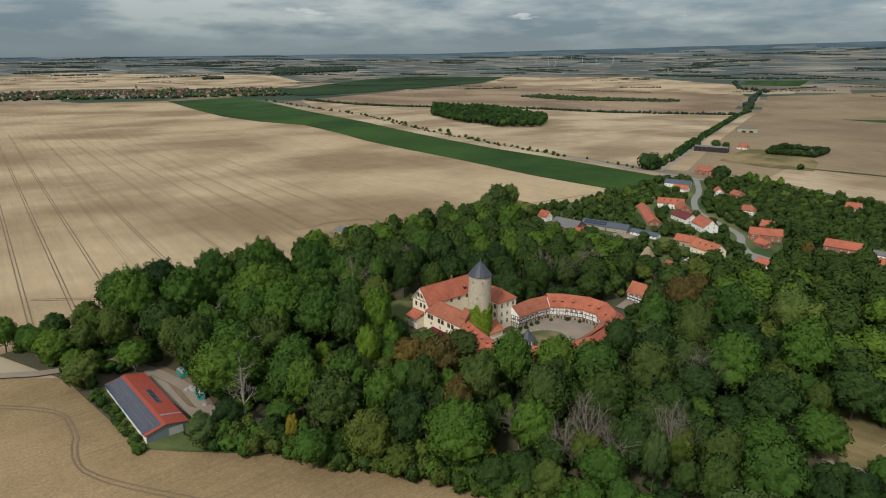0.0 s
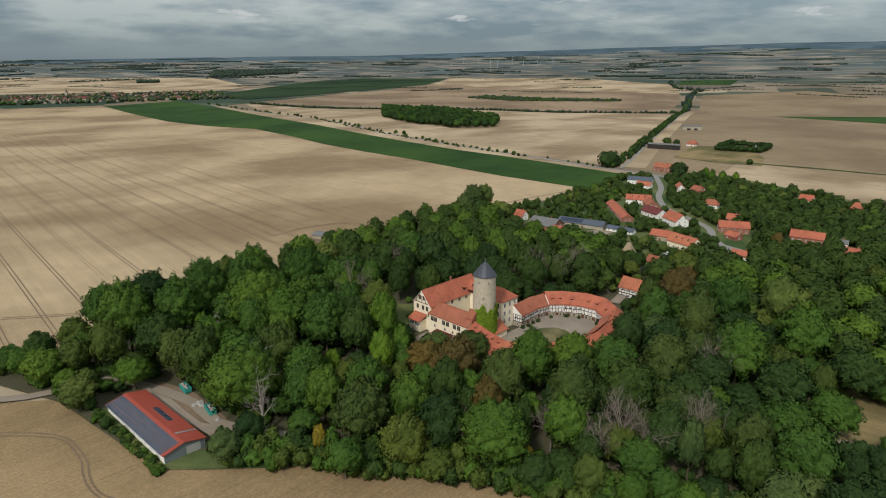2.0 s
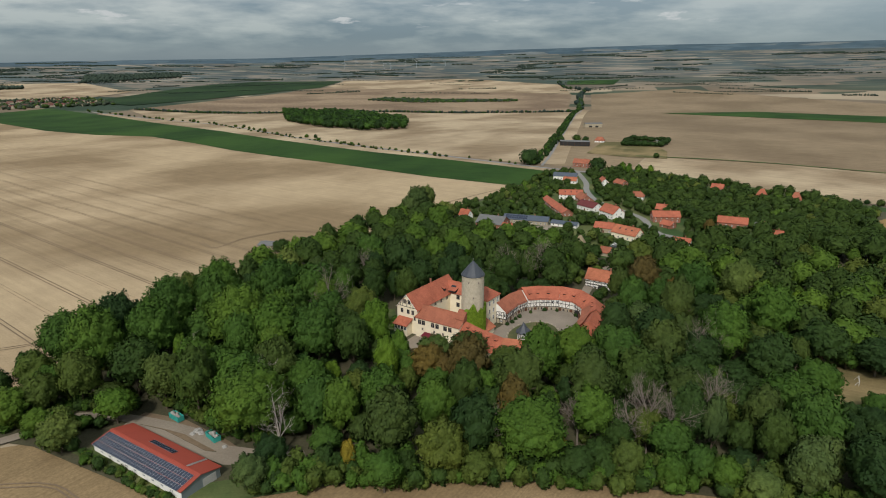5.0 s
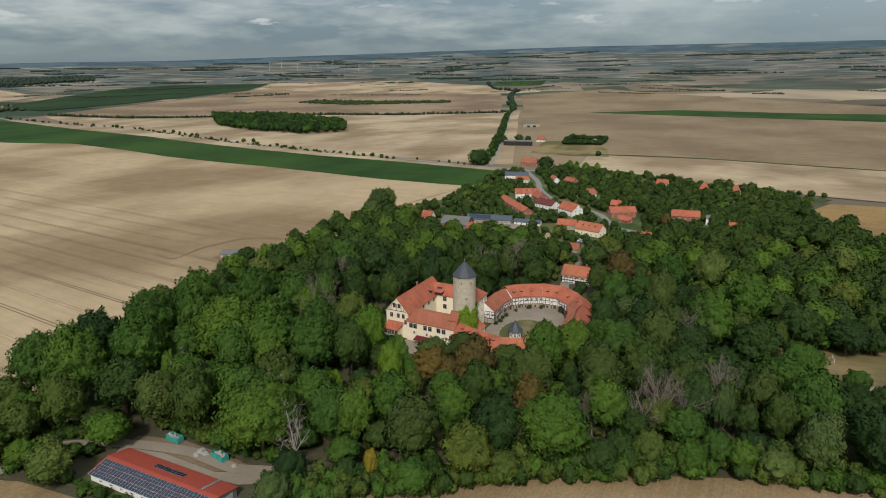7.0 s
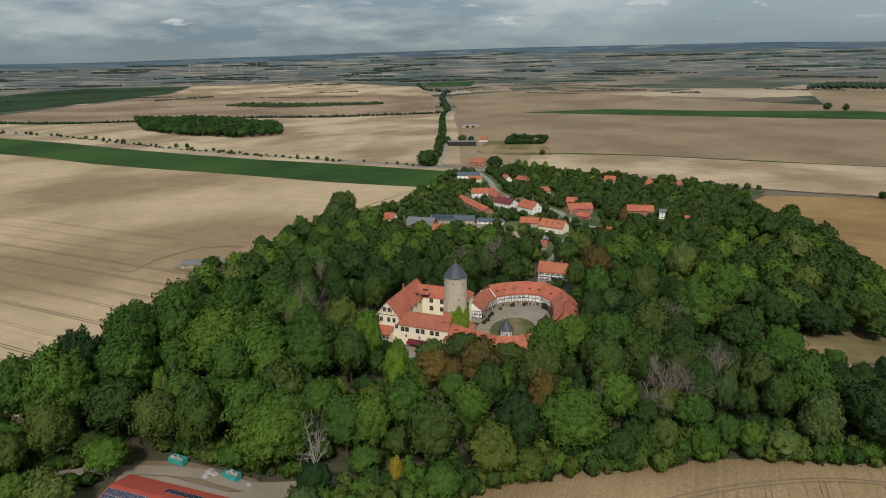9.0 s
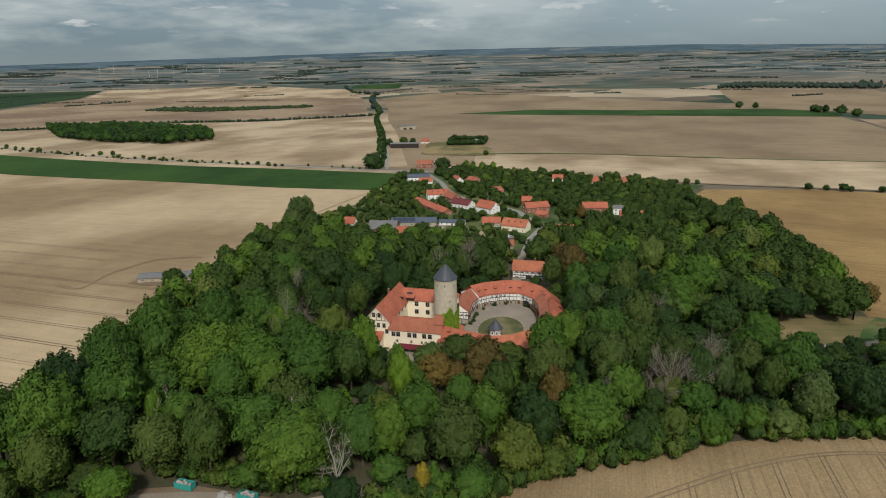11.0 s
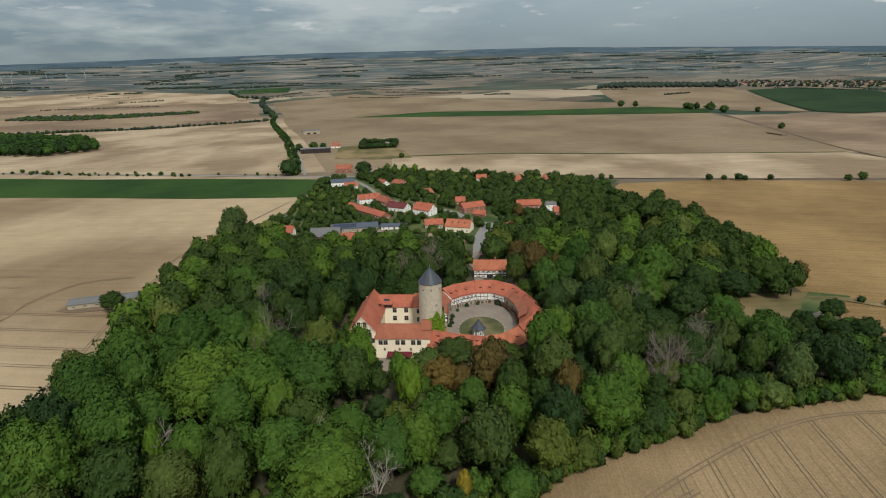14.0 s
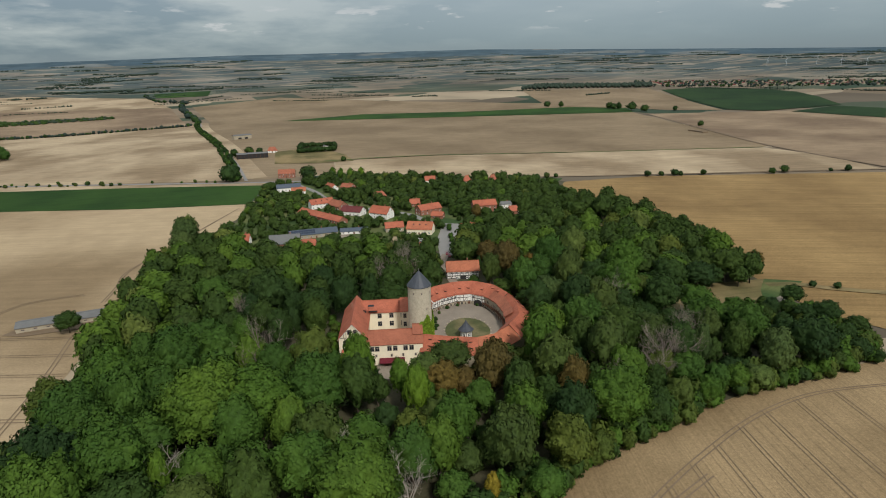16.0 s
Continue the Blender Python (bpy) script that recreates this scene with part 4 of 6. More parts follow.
# trees that stand out: kind, shape, x, y, radius, height
MARKED = [
    # great trees behind the barn
    ("green", 0, -136, 253, 11.5, 35), ("dark", 2, -130, 266, 11, 35), ("green", 4, -117, 259, 11, 35), ("green", 1, -114, 288, 11, 33), ("green", 2, -95, 302, 10.5, 34), ("green", 0, -97, 290, 8.5, 31),
    ("green", 2, -85, 264, 12.5, 34.5), ("green", 4, -71, 255, 12, 31.5), ("green", 1, -83, 249, 8.5, 28.5), ("green", 0, -54, 247, 10.5, 30), ("green", 1, -70, 305, 10.5, 31.5), ("green", 0, -72, 368, 7, 15),
    ("green", 2, -79, 203, 12, 27.5), ("dark", 1, -98, 223, 8, 28), ("bright", 3, -106.5, 254, 4.0, 20), ("green", 4, -160, 231, 8, 16), ("olive", 2, -151, 237, 6.5, 17), ("green", 1, -170, 236, 7, 15), ("green", 3, -178, 241, 6, 13), ("olive", 1, -157, 252, 8, 20), ("green", 4, -149, 265, 10, 30),
    ("grey", 0, -139, 212.5, 6.5, 13.5), ("bright", 2, -125, 226, 6.5, 13.5), ("grey", 1, -79, 176, 6, 13.5), ("dark", 1, -73, 184, 6, 14), ("green", 0, -57, 202, 8, 21.5), ("green", 3, -50, 197, 8, 22.5),
    # before the castle
    ("bright", 1, -30, 222.5, 5.6, 24), ("bright", 0, -29.5, 251, 6.5, 27), ("bright", 1, -22, 237, 4.5, 18.5), ("bright", 3, -50, 230, 4.5, 12), ("olive", 4, -42, 215, 6, 15), ("brown", 0, -1.5, 209, 8, 25), ("brown", 2, -13.5, 223, 7, 17), ("brown", 4, -8, 217, 5, 15),
    ("olive", 1, 11.5, 191, 9, 28), ("brown", 4, 4.5, 179.5, 5.5, 25), ("green", 2, 4, 164, 10, 25.5), ("olive", 1, 33, 180, 9, 29.5), ("olive", 0, -36, 181, 9, 25), ("dark", 2, -11, 172, 7, 24),
    ("green", 3, -15, 206, 7, 16), ("yellow", 3, -50, 178.5, 3.0, 11.5), ("green", 1, -41, 166, 6.5, 14), ("olive", 0, -23, 168, 8, 19.5), ("green", 4, 24.5, 203.5, 8, 29.5), ("yellow", 1, 14, 163, 3.0, 10),
    # east of the castle
    ("green", 2, 54, 199, 9, 26.5), ("olive", 0, 73, 199, 8.5, 26.5), ("green", 2, 104, 204, 9.8, 28.5), ("dark", 0, 53, 183, 9, 26), ("dark", 3, 56, 159, 7.5, 23.5), ("grey", 3, 60.5, 152.5, 5, 23),
    ("green", 4, 95, 159.5, 10, 21.5), ("olive", 1, 81, 155, 7, 21.5), ("dark", 4, 80, 165, 7, 18), ("olive", 3, 129.5, 191, 5.5, 15.5), ("dark", 2, 142, 191, 9, 20.5), ("dark", 0, 110, 184, 9.2, 22),
    ("dark", 4, 100.6, 149.5, 5, 13.5), ("dark", 0, 106, 145, 5, 13), ("dark", 2, 111.5, 153, 4.6, 10.5), ("dark", 1, 117, 147, 5, 12.5), ("dark", 4, 124, 142, 5, 12), ("dark", 0, 97, 128, 7.5, 17.5),
    ("green", 0, 40, 143.5, 4.8, 12.5), ("green", 2, 49, 143, 4.6, 13.5), ("green", 4, 53.5, 137, 4.8, 13), ("olive", 1, 30, 151, 6, 14), ("olive", 1, 99, 228, 8, 31.5), ("brown", 2, 110.5, 272, 7.5, 25), ("olive", 0, 99, 275, 5.5, 20), ("dark", 0, 141, 118, 6.5, 12.5), ("dark", 1, 120, 108, 5.5, 11.5), ("dark", 2, 137, 126, 5.0, 10.5), ("dark", 3, 121, 133, 5.0, 10.5), ("dark", 4, 115, 142, 5.0, 10.5), ("dark", 0, 108, 103, 5.0, 10.5), ("dark", 1, 116, 153, 5.0, 10.5),
    ("green", 2, 136, 213, 9, 29), ("grey", 1, 149, 250, 9, 28), ("green", 0, 127, 253, 9, 27.5), ("dark", 2, 179, 171, 9, 20), ("brown", 1, 200, 161, 6, 15), ("brown", 0, 128, 296, 6, 17), ("brown", 1, 123, 263, 5, 16),
    ("brown", 3, 225, 369, 5, 13), ("dark", 3, 112, 291.5, 2.2, 12), ("green", 2, 118, 170, 8, 17), ("olive", 3, 43, 162, 8, 16),
    # north of the castle and by the barns
    ("green", 3, -46, 293, 8, 23), ("dark", 0, -2, 338, 9, 26.5), ("dark", 4, 29, 334, 8, 22), ("green", 2, -14, 367, 9, 22), ("dark", 1, 10, 340, 8, 19),
    ("grey", 3, 42, 484, 11, 26), ("grey", 1, 52, 498, 9, 24), ("grey", 4, 33, 474, 8, 21), ("dark", 0, -65, 412, 6, 11), ("dark", 3, 120, 338, 5, 12)]
taken = {}
near_trees = []
for k_, s_, x_, y_, R_, H_ in MARKED:
    taken.setdefault((int(x_ // 10), int(y_ // 10)), []).append((x_, y_, R_ * 0.95))
    near_trees.append((k_, s_, x_, y_, R_, H_, rng_t.uniform(0, 360)))
KINDS, ODDS = ["green", "dark", "olive", "bright", "grey", "brown"], [0.42, 0.28, 0.17, 0.07, 0.06, 0.0]
rest, gardens = [], []
FREE.append((42.5, 161, 4.0))        # a bare tree stands here
for big, spots in ((True, scatter(WOOD, 13.6, rng_t, taken, 5.0, 40000, 9.6)), (False, scatter(WOOD, 8.6, rng_t, taken, 3.0, 40000, 7.4))):
    for x_, y_ in spots:
        # dark leaves favoured east, north and in front: cloud shade by leaf colour
        odds = [0.60, 0.14, 0.22, 0.02, 0.02, 0.0] if x_ < -45 and y_ > 195 else ([0.22, 0.66, 0.07, 0.01, 0.04, 0.0] if x_ > 70 or y_ > 285 and x_ > -30 else ([0.22, 0.60, 0.14, 0.0, 0.04, 0.0] if y_ < 205 and x_ > -8 else [0.40, 0.32, 0.24, 0.02, 0.02, 0.0] if y_ < 205 else ODDS))
        k_ = KINDS[rng_t.choice(6, p=odds)]
        R_ = rng_t.uniform(6.8, 9.4) if big else rng_t.uniform(4.6, 6.8)
        H_ = rng_t.uniform(18.5, 26) if big else rng_t.uniform(11, 18.5)
        uv_ = Vector((x_, y_, 0)) - CO
        if -30 < uv_.dot(CU) < 10 and -5 < uv_.dot(CV) < 80:
            H_ *= 0.72 if uv_.dot(CU) < -22 else 0.58
        if x_ > 95 and x_ + y_ < 312:
            H_, R_ = H_ * 0.55, R_ * 0.7
        elif x_ > 110 or y_ > 275 and x_ > -40:
            H_ *= 0.84
        if near_line(x_, y_, [(104, 299), (82, 252)], 7):
            H_, R_ = H_ * 0.45, R_ * 0.7
        if 296 < y_ < 350 and -30 < x_ < 105:
            k_, R_, H_ = ("dark" if rng_t.random() < 0.7 else k_), R_ * 0.85, H_ * 1.12
        if y_ > 330 and x_ > 60:
            H_, R_ = H_ * 0.72, R_ * 0.9
        if not big and near_line(x_, y_, WOOD[-12:], 9):
            H_ *= 0.75
        rest.append((k_, int(rng_t.integers(5)), x_, y_, R_, H_, rng_t.uniform(0, 360)))
for x_, y_ in scatter(VILLAGE, 7.2, rng_t, taken, 2.6, 50000):
    k_ = KINDS[rng_t.choice(6, p=[0.05, 0.90, 0.02, 0.0, 0.03, 0.0])]
    R_ = rng_t.uniform(2.2, 4.8) * (1.25 if x_ > 222 else 1.0)
    gardens.append((k_, int(rng_t.integers(5)), x_, y_, R_, R_ * rng_t.uniform(1.2, 1.9) + 1.0, rng_t.uniform(0, 360)))
rest.sort(key=lambda i: (i[2] + 60) ** 2 + (i[3] - 100) ** 2)
near_trees += rest[:300 - len(near_trees)]
rest = rest[len(near_trees) - len(MARKED):]
for k_, s_, x_, y_, R_, H_, a_ in near_trees:
    place_tree(k_, s_, x_, y_, R_, H_, a_)
joined_trees("woodland", rest, "dense mixed deciduous wood round castle and village", level=1)
joined_trees("garden_trees", gardens, "garden trees and hedges between the village houses")
# low shrubs along the wood's edge
shrubs = []
EDGE = [(-150, 221), (-133, 207), (-128, 203), (-113, 189), (-99, 178), (-88, 174), (-51, 171), (3, 156), (31, 144), (47, 139), (71, 124), (90, 108), (112, 96), (126, 98), (140, 120), (152, 134)]
for a_, b_ in zip(EDGE, EDGE[1:]):
    n_ = int(math.hypot(a_[0] - b_[0], a_[1] - b_[1]) / 1.0)
    d_ = Vector((b_[0] - a_[0], b_[1] - a_[1])).normalized()
    for i_ in range(n_):
        t_, o_ = i_ / n_, rng_t.uniform(-1.0, 9.0)
        x_, y_ = a_[0] + (b_[0] - a_[0]) * t_ - d_.y * o_, a_[1] + (b_[1] - a_[1]) * t_ + d_.x * o_
        if near_line(x_, y_, [(-128, 220), (-89, 177)], 11) or -130 < x_ < -84 and rng_t.random() < 0.5:
            continue
        R_ = rng_t.uniform(1.7, 3.2) + max(o_, 0) * 0.14
        shrubs.append((["olive", "green", "dark", "bright"][rng_t.choice(4, p=[0.42, 0.36, 0.22, 0.0])], int(rng_t.integers(5)), x_, y_, R_, R_ * rng_t.uniform(1.9, 2.9), rng_t.uniform(0, 360)))
for x_, y_ in scatter(WOOD, 9.0, rng_t, {}, 0.5, 5000):
    R_ = rng_t.uniform(2.0, 3.4)
    shrubs.append((["green", "dark", "olive"][rng_t.integers(3)], int(rng_t.integers(5)), x_, y_, R_, R_ * 1.7, rng_t.uniform(0, 360)))
# weeds and bushes round the barn and its yard
for i_ in range(230):
    s_, side_ = rng_t.uniform(-26, 27), i_ % 3
    o_ = rng_t.uniform(-11.0, -8.4) if side_ == 0 else rng_t.uniform(23, 29)
    x_, y_ = -108.6 + 0.68 * s_ + 0.735 * o_, 198.6 - 0.735 * s_ + 0.68 * o_
    if side_ == 2:
        x_, y_ = rng_t.uniform(-166, -124), rng_t.uniform(224, 243)
    if near_line(x_, y_, [(-230, 224), (-177, 220), (-154, 226), (-140, 234), (-122, 228), (-100, 214), (-88, 200), (-70, 192)], 4.6):
        continue
    R_ = rng_t.uniform(0.8, 1.5) if side_ == 0 else rng_t.uniform(1.8, 3.4)
    shrubs.append((["olive", "green", "dark"][rng_t.integers(3)], int(rng_t.integers(5)), x_, y_, R_, R_ * 1.7, rng_t.uniform(0, 360)))
# thicket on the slope behind the west wing and below the front
for i_ in range(90):
    u_, v_ = (rng_t.uniform(-16, 40), rng_t.uniform(-13.5, -8.5)) if i_ < 60 else (rng_t.uniform(-17, -12), rng_t.uniform(-8, 6))
    x_, y_ = cw(u_, v_)
    R_ = rng_t.uniform(1.3, 2.6)
    shrubs.append((["green", "olive", "bright"][rng_t.integers(3)], int(rng_t.integers(5)), x_, y_, R_, R_ * rng_t.uniform(1.2, 1.8), rng_t.uniform(0, 360)))
joined_trees("undergrowth", shrubs, "shrubs and young trees along the wood edge", "shrubs")


def row_of_trees(name, pts, gap, R, H, label, width=2.0, kinds=("dark", "green", "olive"), things=False, skip=0.0, coarse=True):
    items, line = [], smooth_line(pts, gap)
    for p in line:
        if rng_t.random() < skip:
            continue
        r = R * rng_t.uniform(0.65, 1.3)
        items.append((kinds[rng_t.integers(len(kinds))], int(rng_t.integers(5)), p.x + rng_t.normal(0, width), p.y + rng_t.normal(0, width), r, H * r / R * rng_t.uniform(0.85, 1.15), rng_t.uniform(0, 360)))
    if things:
        for i in items:
            place_tree(*i, coarse=True, group="roadside trees", label=label)
    elif coarse:
        joined_trees(name, items, label, "hedge")
    else:
        far_clumps(name, items, label)


def far_clumps(name, items, label):
    """Far hedges and woods: small rough crowns of a few faces each."""
    V, T, nv, lift = [], [], 0, 0.62
    idx, kinds = [], sorted({i[0] for i in items})
    for kind, s, x, y, R, H, turn in items:
        w = np.random.default_rng(int(abs(x * 7 + y * 3)) + s)
        far_off = math.hypot(x, y) > 2300
        cv, cf = (OCTA_V, OCTA_F) if far_off else (ICO_V, ICO_F)
        v = unit(cv + w.normal(0, 0.22, cv.shape)) * np.array((R, R, H * 0.55)) * w.uniform(0.8, 1.2, (len(cv), 1))
        V.append(v + np.array((x, y, land(x, y) + H * 0.45)))
        T.append(cf + nv)
        idx.append(np.full(len(cf), kinds.index(kind)))
        nv += len(cv)
    me = quick_mesh(name, np.concatenate(V), [np.concatenate(T)], [LEAVES[k] for k in kinds], idx)
    return tagged(new(name, me), label, "trees", kind="stuff")


row_of_trees("roadside_tree", [(-558, 1962), (-337, 1650), (-178, 1445), (-78, 1245), (-28, 1124), (40, 1000)], 19, 3.4, 5.6, "round tree on the verge of the country road", 5, things=True, skip=0.2)
row_of_trees("roadside_bushes", [(40, 1000), (70, 940), (152, 808), (216, 712)], 16, 2.2, 4, "young trees along the country road", 1.5, skip=0.15)
row_of_trees("roadside_bushes", [(-178, 1436), (-28, 1112), (70, 928), (152, 796)], 9, 2.2, 3, "low scrub along the country road", 2.0, kinds=("olive", "dark"), skip=0.3)
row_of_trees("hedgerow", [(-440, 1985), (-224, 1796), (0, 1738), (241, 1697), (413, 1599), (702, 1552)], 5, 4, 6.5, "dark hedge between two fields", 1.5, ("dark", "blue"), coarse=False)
AVENUE = [(232, 700), (294, 796), (420, 1015), (655, 1445), (765, 1618)]
for side in (-3.4, 3.4):
    row_of_trees("avenue_trees", [(x + side * 0.86, y - side * 0.5) for x, y in AVENUE], 6, 2.9, 5.8, "trees and bushes lining the straight avenue", 1.0, ("dark", "dark", "green"), skip=0.12)
row_of_trees("avenue_trees", [(765, 1618), (900, 1880), (1052, 2175), (1153, 2316), (1119, 2445), (1222, 2733)], 14, 8, 12, "trees lining the far avenue", 5, ("dark", "blue"), coarse=False)
row_of_trees("roadside_tree", [(427, 425), (433, 416), (440, 408)], 9, 3.4, 7, "small tree by the country road", 0.5, things=True)
for x_, y_, r_ in ((197, 130, 2.6), (200, 119, 2.8), (499, 327, 5), (510, 316, 4), (517, 303, 5.5), (521, 298, 4), (539, 279, 4.5), (581, 218, 5), (596, 208, 6), (626, 167, 3), (639, 152, 5), (1564, 1011, 13), (1576, 970, 12), (1555, 809, 13), (1562, 783, 13), (1548, 795, 12),
                   (1513, 727, 16), (1484, 682, 13), (1542, 619, 9), (1120, 440, 8), (228, 705, 13), (240, 722, 11), (285, 638, 11), (280, 632, 9), (401, 700, 5), (380, 850, 7), (344, 858, 8), (372, 862, 8)):
    place_tree("dark", int(rng_t.integers(5)), x_, y_, r_ * 0.85, r_ * 1.45, rng_t.uniform(0, 360), True, "roadside trees", "lone dark tree in the fields")
for x_, y_ in ((304, 618), (305, 606), (311, 597), (321, 590)):
    place_tree("bright", 3, x_, y_, 5, 13, 50 * x_, True, "poplars at the village edge", "slim light green poplar at the village edge")
for x_, y_ in ((168, 353), (160, 346), (152, 339), (184, 366), (189, 370)):
    place_tree("green", 1, x_, y_, 2.2, 4.5, 50 * x_, True, "bushes on the square", "clipped green bush on the paved square")
for u_, v_ in ((34, 36.2), (38, 36), (41.5, 36.4), (49, 38.5), (55.5, 43), (58, 48.5), (57.5, 58.5), (30.5, 35.5)):
    x_, y_ = cw(u_, v_)
    place_tree("dark", int(u_) % 5, x_, y_, 1.0 + 0.06 * (u_ % 7), 2.2, 31 * u_, True, "shrubs along the courtyard front", "rounded shrub against the courtyard wall")
copse = []
COPSE = [(-33, 1478), (12, 1345), (96, 1200), (180, 1190), (213, 1361), (132, 1650), (-32, 1753)]
for x_, y_ in scatter(COPSE, 12, rng_t, {}, 0, 4000):
    copse.append((["dark", "green", "green"][rng_t.integers(3)], int(rng_t.integers(5)), x_, y_, rng_t.uniform(7, 9.5), rng_t.uniform(14, 18), rng_t.uniform(0, 360)))
joined_trees("copse", copse, "dense dark copse in a harvested field")
scrub = []
SCRUB = [(250, 2183), (379, 2041), (513, 1996), (716, 1971), (742, 2030), (545, 2105), (322, 2265)]
for x_, y_ in scatter(SCRUB, 9, rng_t, {}, 0, 4000):
    scrub.append((["dark", "dark", "blue"][rng_t.integers(3)], int(rng_t.integers(5)), x_, y_, rng_t.uniform(4, 8), rng_t.uniform(3, 8), 0))
far_clumps("scrub", scrub, "scrub on an old quarry bank in the fields")
garden = []
for a_, b_ in zip([(418, 808), (463, 785), (502, 824), (464, 855), (418, 808)], [(463, 785), (502, 824), (464, 855), (418, 808)]):
    for i_ in range(9):
        garden.append(("dark", i_ % 5, a_[0] + (b_[0] - a_[0]) * i_ / 9, a_[1] + (b_[1] - a_[1]) * i_ / 9, rng_t.uniform(4, 6), rng_t.uniform(7, 10), 40.0 * i_))
joined_trees("garden_hedge", garden, "square of dark garden trees round a cottage", "hedge")
# far-plain woods, hedges and tree lines: haze-tinted, laid across the camera's view, shrunk with distance
far = []
rng_f = np.random.default_rng(11)
for _ in range(300):          # hedges and tree lines
    az, q = radians(rng_f.uniform(-42, 96)), rng_f.uniform(0, 1)
    r = 2350 + 2300 * q ** 0.7
    x0, y0 = -80 + r * math.sin(az), 50 + r * math.cos(az)
    turn, n = radians(rng_f.normal(0, 22)) - az, int(rng_f.integers(14, 60))
    step, tall = rng_f.uniform(4.5, 9) * (2350 / r) ** 0.8, rng_f.uniform(0.7, 1.3)
    for i in range(n):
        if rng_f.random() < 0.12:
            continue
        s = (i - n / 2) * step
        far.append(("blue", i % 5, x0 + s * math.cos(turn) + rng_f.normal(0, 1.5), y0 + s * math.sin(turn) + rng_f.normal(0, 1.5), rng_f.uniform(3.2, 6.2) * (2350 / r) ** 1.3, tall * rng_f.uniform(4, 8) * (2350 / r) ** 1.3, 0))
for _ in range(150):          # small woods
    az, q = radians(rng_f.uniform(-42, 96)), rng_f.uniform(0, 1)
    r = 2900 + 1850 * q ** 0.6
    x0, y0 = -80 + r * math.sin(az), 50 + r * math.cos(az)
    turn, half, deep = radians(rng_f.normal(0, 14)) - az, rng_f.uniform(50, 230), rng_f.uniform(10, 40)
    for i in range(int(half * deep / 42)):
        a, b = rng_f.uniform(-1, 1), rng_f.uniform(-1, 1)
        b *= (1 - 0.6 * abs(a)) * deep
        a *= half
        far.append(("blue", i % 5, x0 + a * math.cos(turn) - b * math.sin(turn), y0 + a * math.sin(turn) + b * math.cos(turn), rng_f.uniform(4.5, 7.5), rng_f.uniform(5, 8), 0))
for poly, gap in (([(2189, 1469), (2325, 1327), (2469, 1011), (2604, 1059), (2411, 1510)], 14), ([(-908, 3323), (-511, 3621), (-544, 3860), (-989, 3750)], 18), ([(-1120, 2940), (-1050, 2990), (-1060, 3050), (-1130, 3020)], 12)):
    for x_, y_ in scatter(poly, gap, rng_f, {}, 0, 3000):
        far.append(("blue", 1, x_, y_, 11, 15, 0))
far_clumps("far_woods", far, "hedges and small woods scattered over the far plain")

# ---- building helpers ----
def box(bm, x0, x1, y0, y1, z0, z1):
    vs = [bm.verts.new(p) for p in ((x0, y0, z0), (x1, y0, z0), (x1, y1, z0), (x0, y1, z0), (x0, y0, z1), (x1, y0, z1), (x1, y1, z1), (x0, y1, z1))]
    for f in ((0, 3, 2, 1), (4, 5, 6, 7), (0, 1, 5, 4), (1, 2, 6, 5), (2, 3, 7, 6), (3, 0, 4, 7)):
        bm.faces.new([vs[i] for i in f])
    return vs


def boxed(*dims):
    bm = bmesh.new()
    box(bm, *dims)
    return bm


SHARED = {}


def unit_bar(mat):
    """A bar of unit size with slightly broken edges, shared by all beams of one material."""
    key = ("bar", mat.name)
    if key not in SHARED:
        bm = boxed(-0.5, 0.5, -0.5, 0.5, -0.5, 0.5)
        bmesh.ops.bevel(bm, geom=bm.edges[:], offset=0.06, segments=1, affect="EDGES")
        me = bpy.data.meshes.new("bar")
        bm.to_mesh(me)
        bm.free()
        me.materials.append(mat)
        SHARED[key] = me
    return SHARED[key]


def bar(name, p, q, w, d, mat, parent, label=""):
    """A beam from p to q, w wide and d deep."""
    p, q = Vector(p), Vector(q)
    ob = new(name, unit_bar(mat))
    ob.parent = parent
    rot = (q - p).to_track_quat("Z", "Y").to_matrix().to_4x4()
    ob.matrix_basis = Matrix.Translation((p + q) / 2) @ rot @ Matrix.Diagonal((w, d, (q - p).length, 1))
    if label:
        tagged(ob, label)
    return ob


def window_meshes(w, h, mat):
    key = ("win", round(w, 2), round(h, 2), mat.name)
    if key not in SHARED:
        bm = bmesh.new()
        f = 0.11
        xs, zs = [-w / 2, -w / 2 + f, -0.035, 0.035, w / 2 - f, w / 2], [-0.06, f, h * 0.62, h * 0.62 + 0.06, h - f, h]
        grid = [[bm.verts.new((x, 0.09, z)) for x in xs] for z in zs]
        cells = [bm.faces.new((grid[j][i], grid[j][i + 1], grid[j + 1][i + 1], grid[j + 1][i])) for j in range(5) for i in range(5) if i % 2 == 0 or j % 2 == 0]
        back = bmesh.ops.extrude_face_region(bm, geom=cells)
        bmesh.ops.translate(bm, verts=[g for g in back["geom"] if isinstance(g, bmesh.types.BMVert)], vec=(0, -0.13, 0))
        bmesh.ops.recalc_face_normals(bm, faces=bm.faces)
        me = bpy.data.meshes.new("window")
        bm.to_mesh(me)
        bm.free()
        me.materials.append(mat)
        bm = boxed(-w / 2 + f * 0.8, w / 2 - f * 0.8, -0.03, 0.03, f * 0.8, h - f * 0.8)
        pane = bpy.data.meshes.new("pane")
        bm.to_mesh(pane)
        bm.free()
        pane.materials.append(GLASS)
        SHARED[key] = (me, pane)
    return SHARED[key]


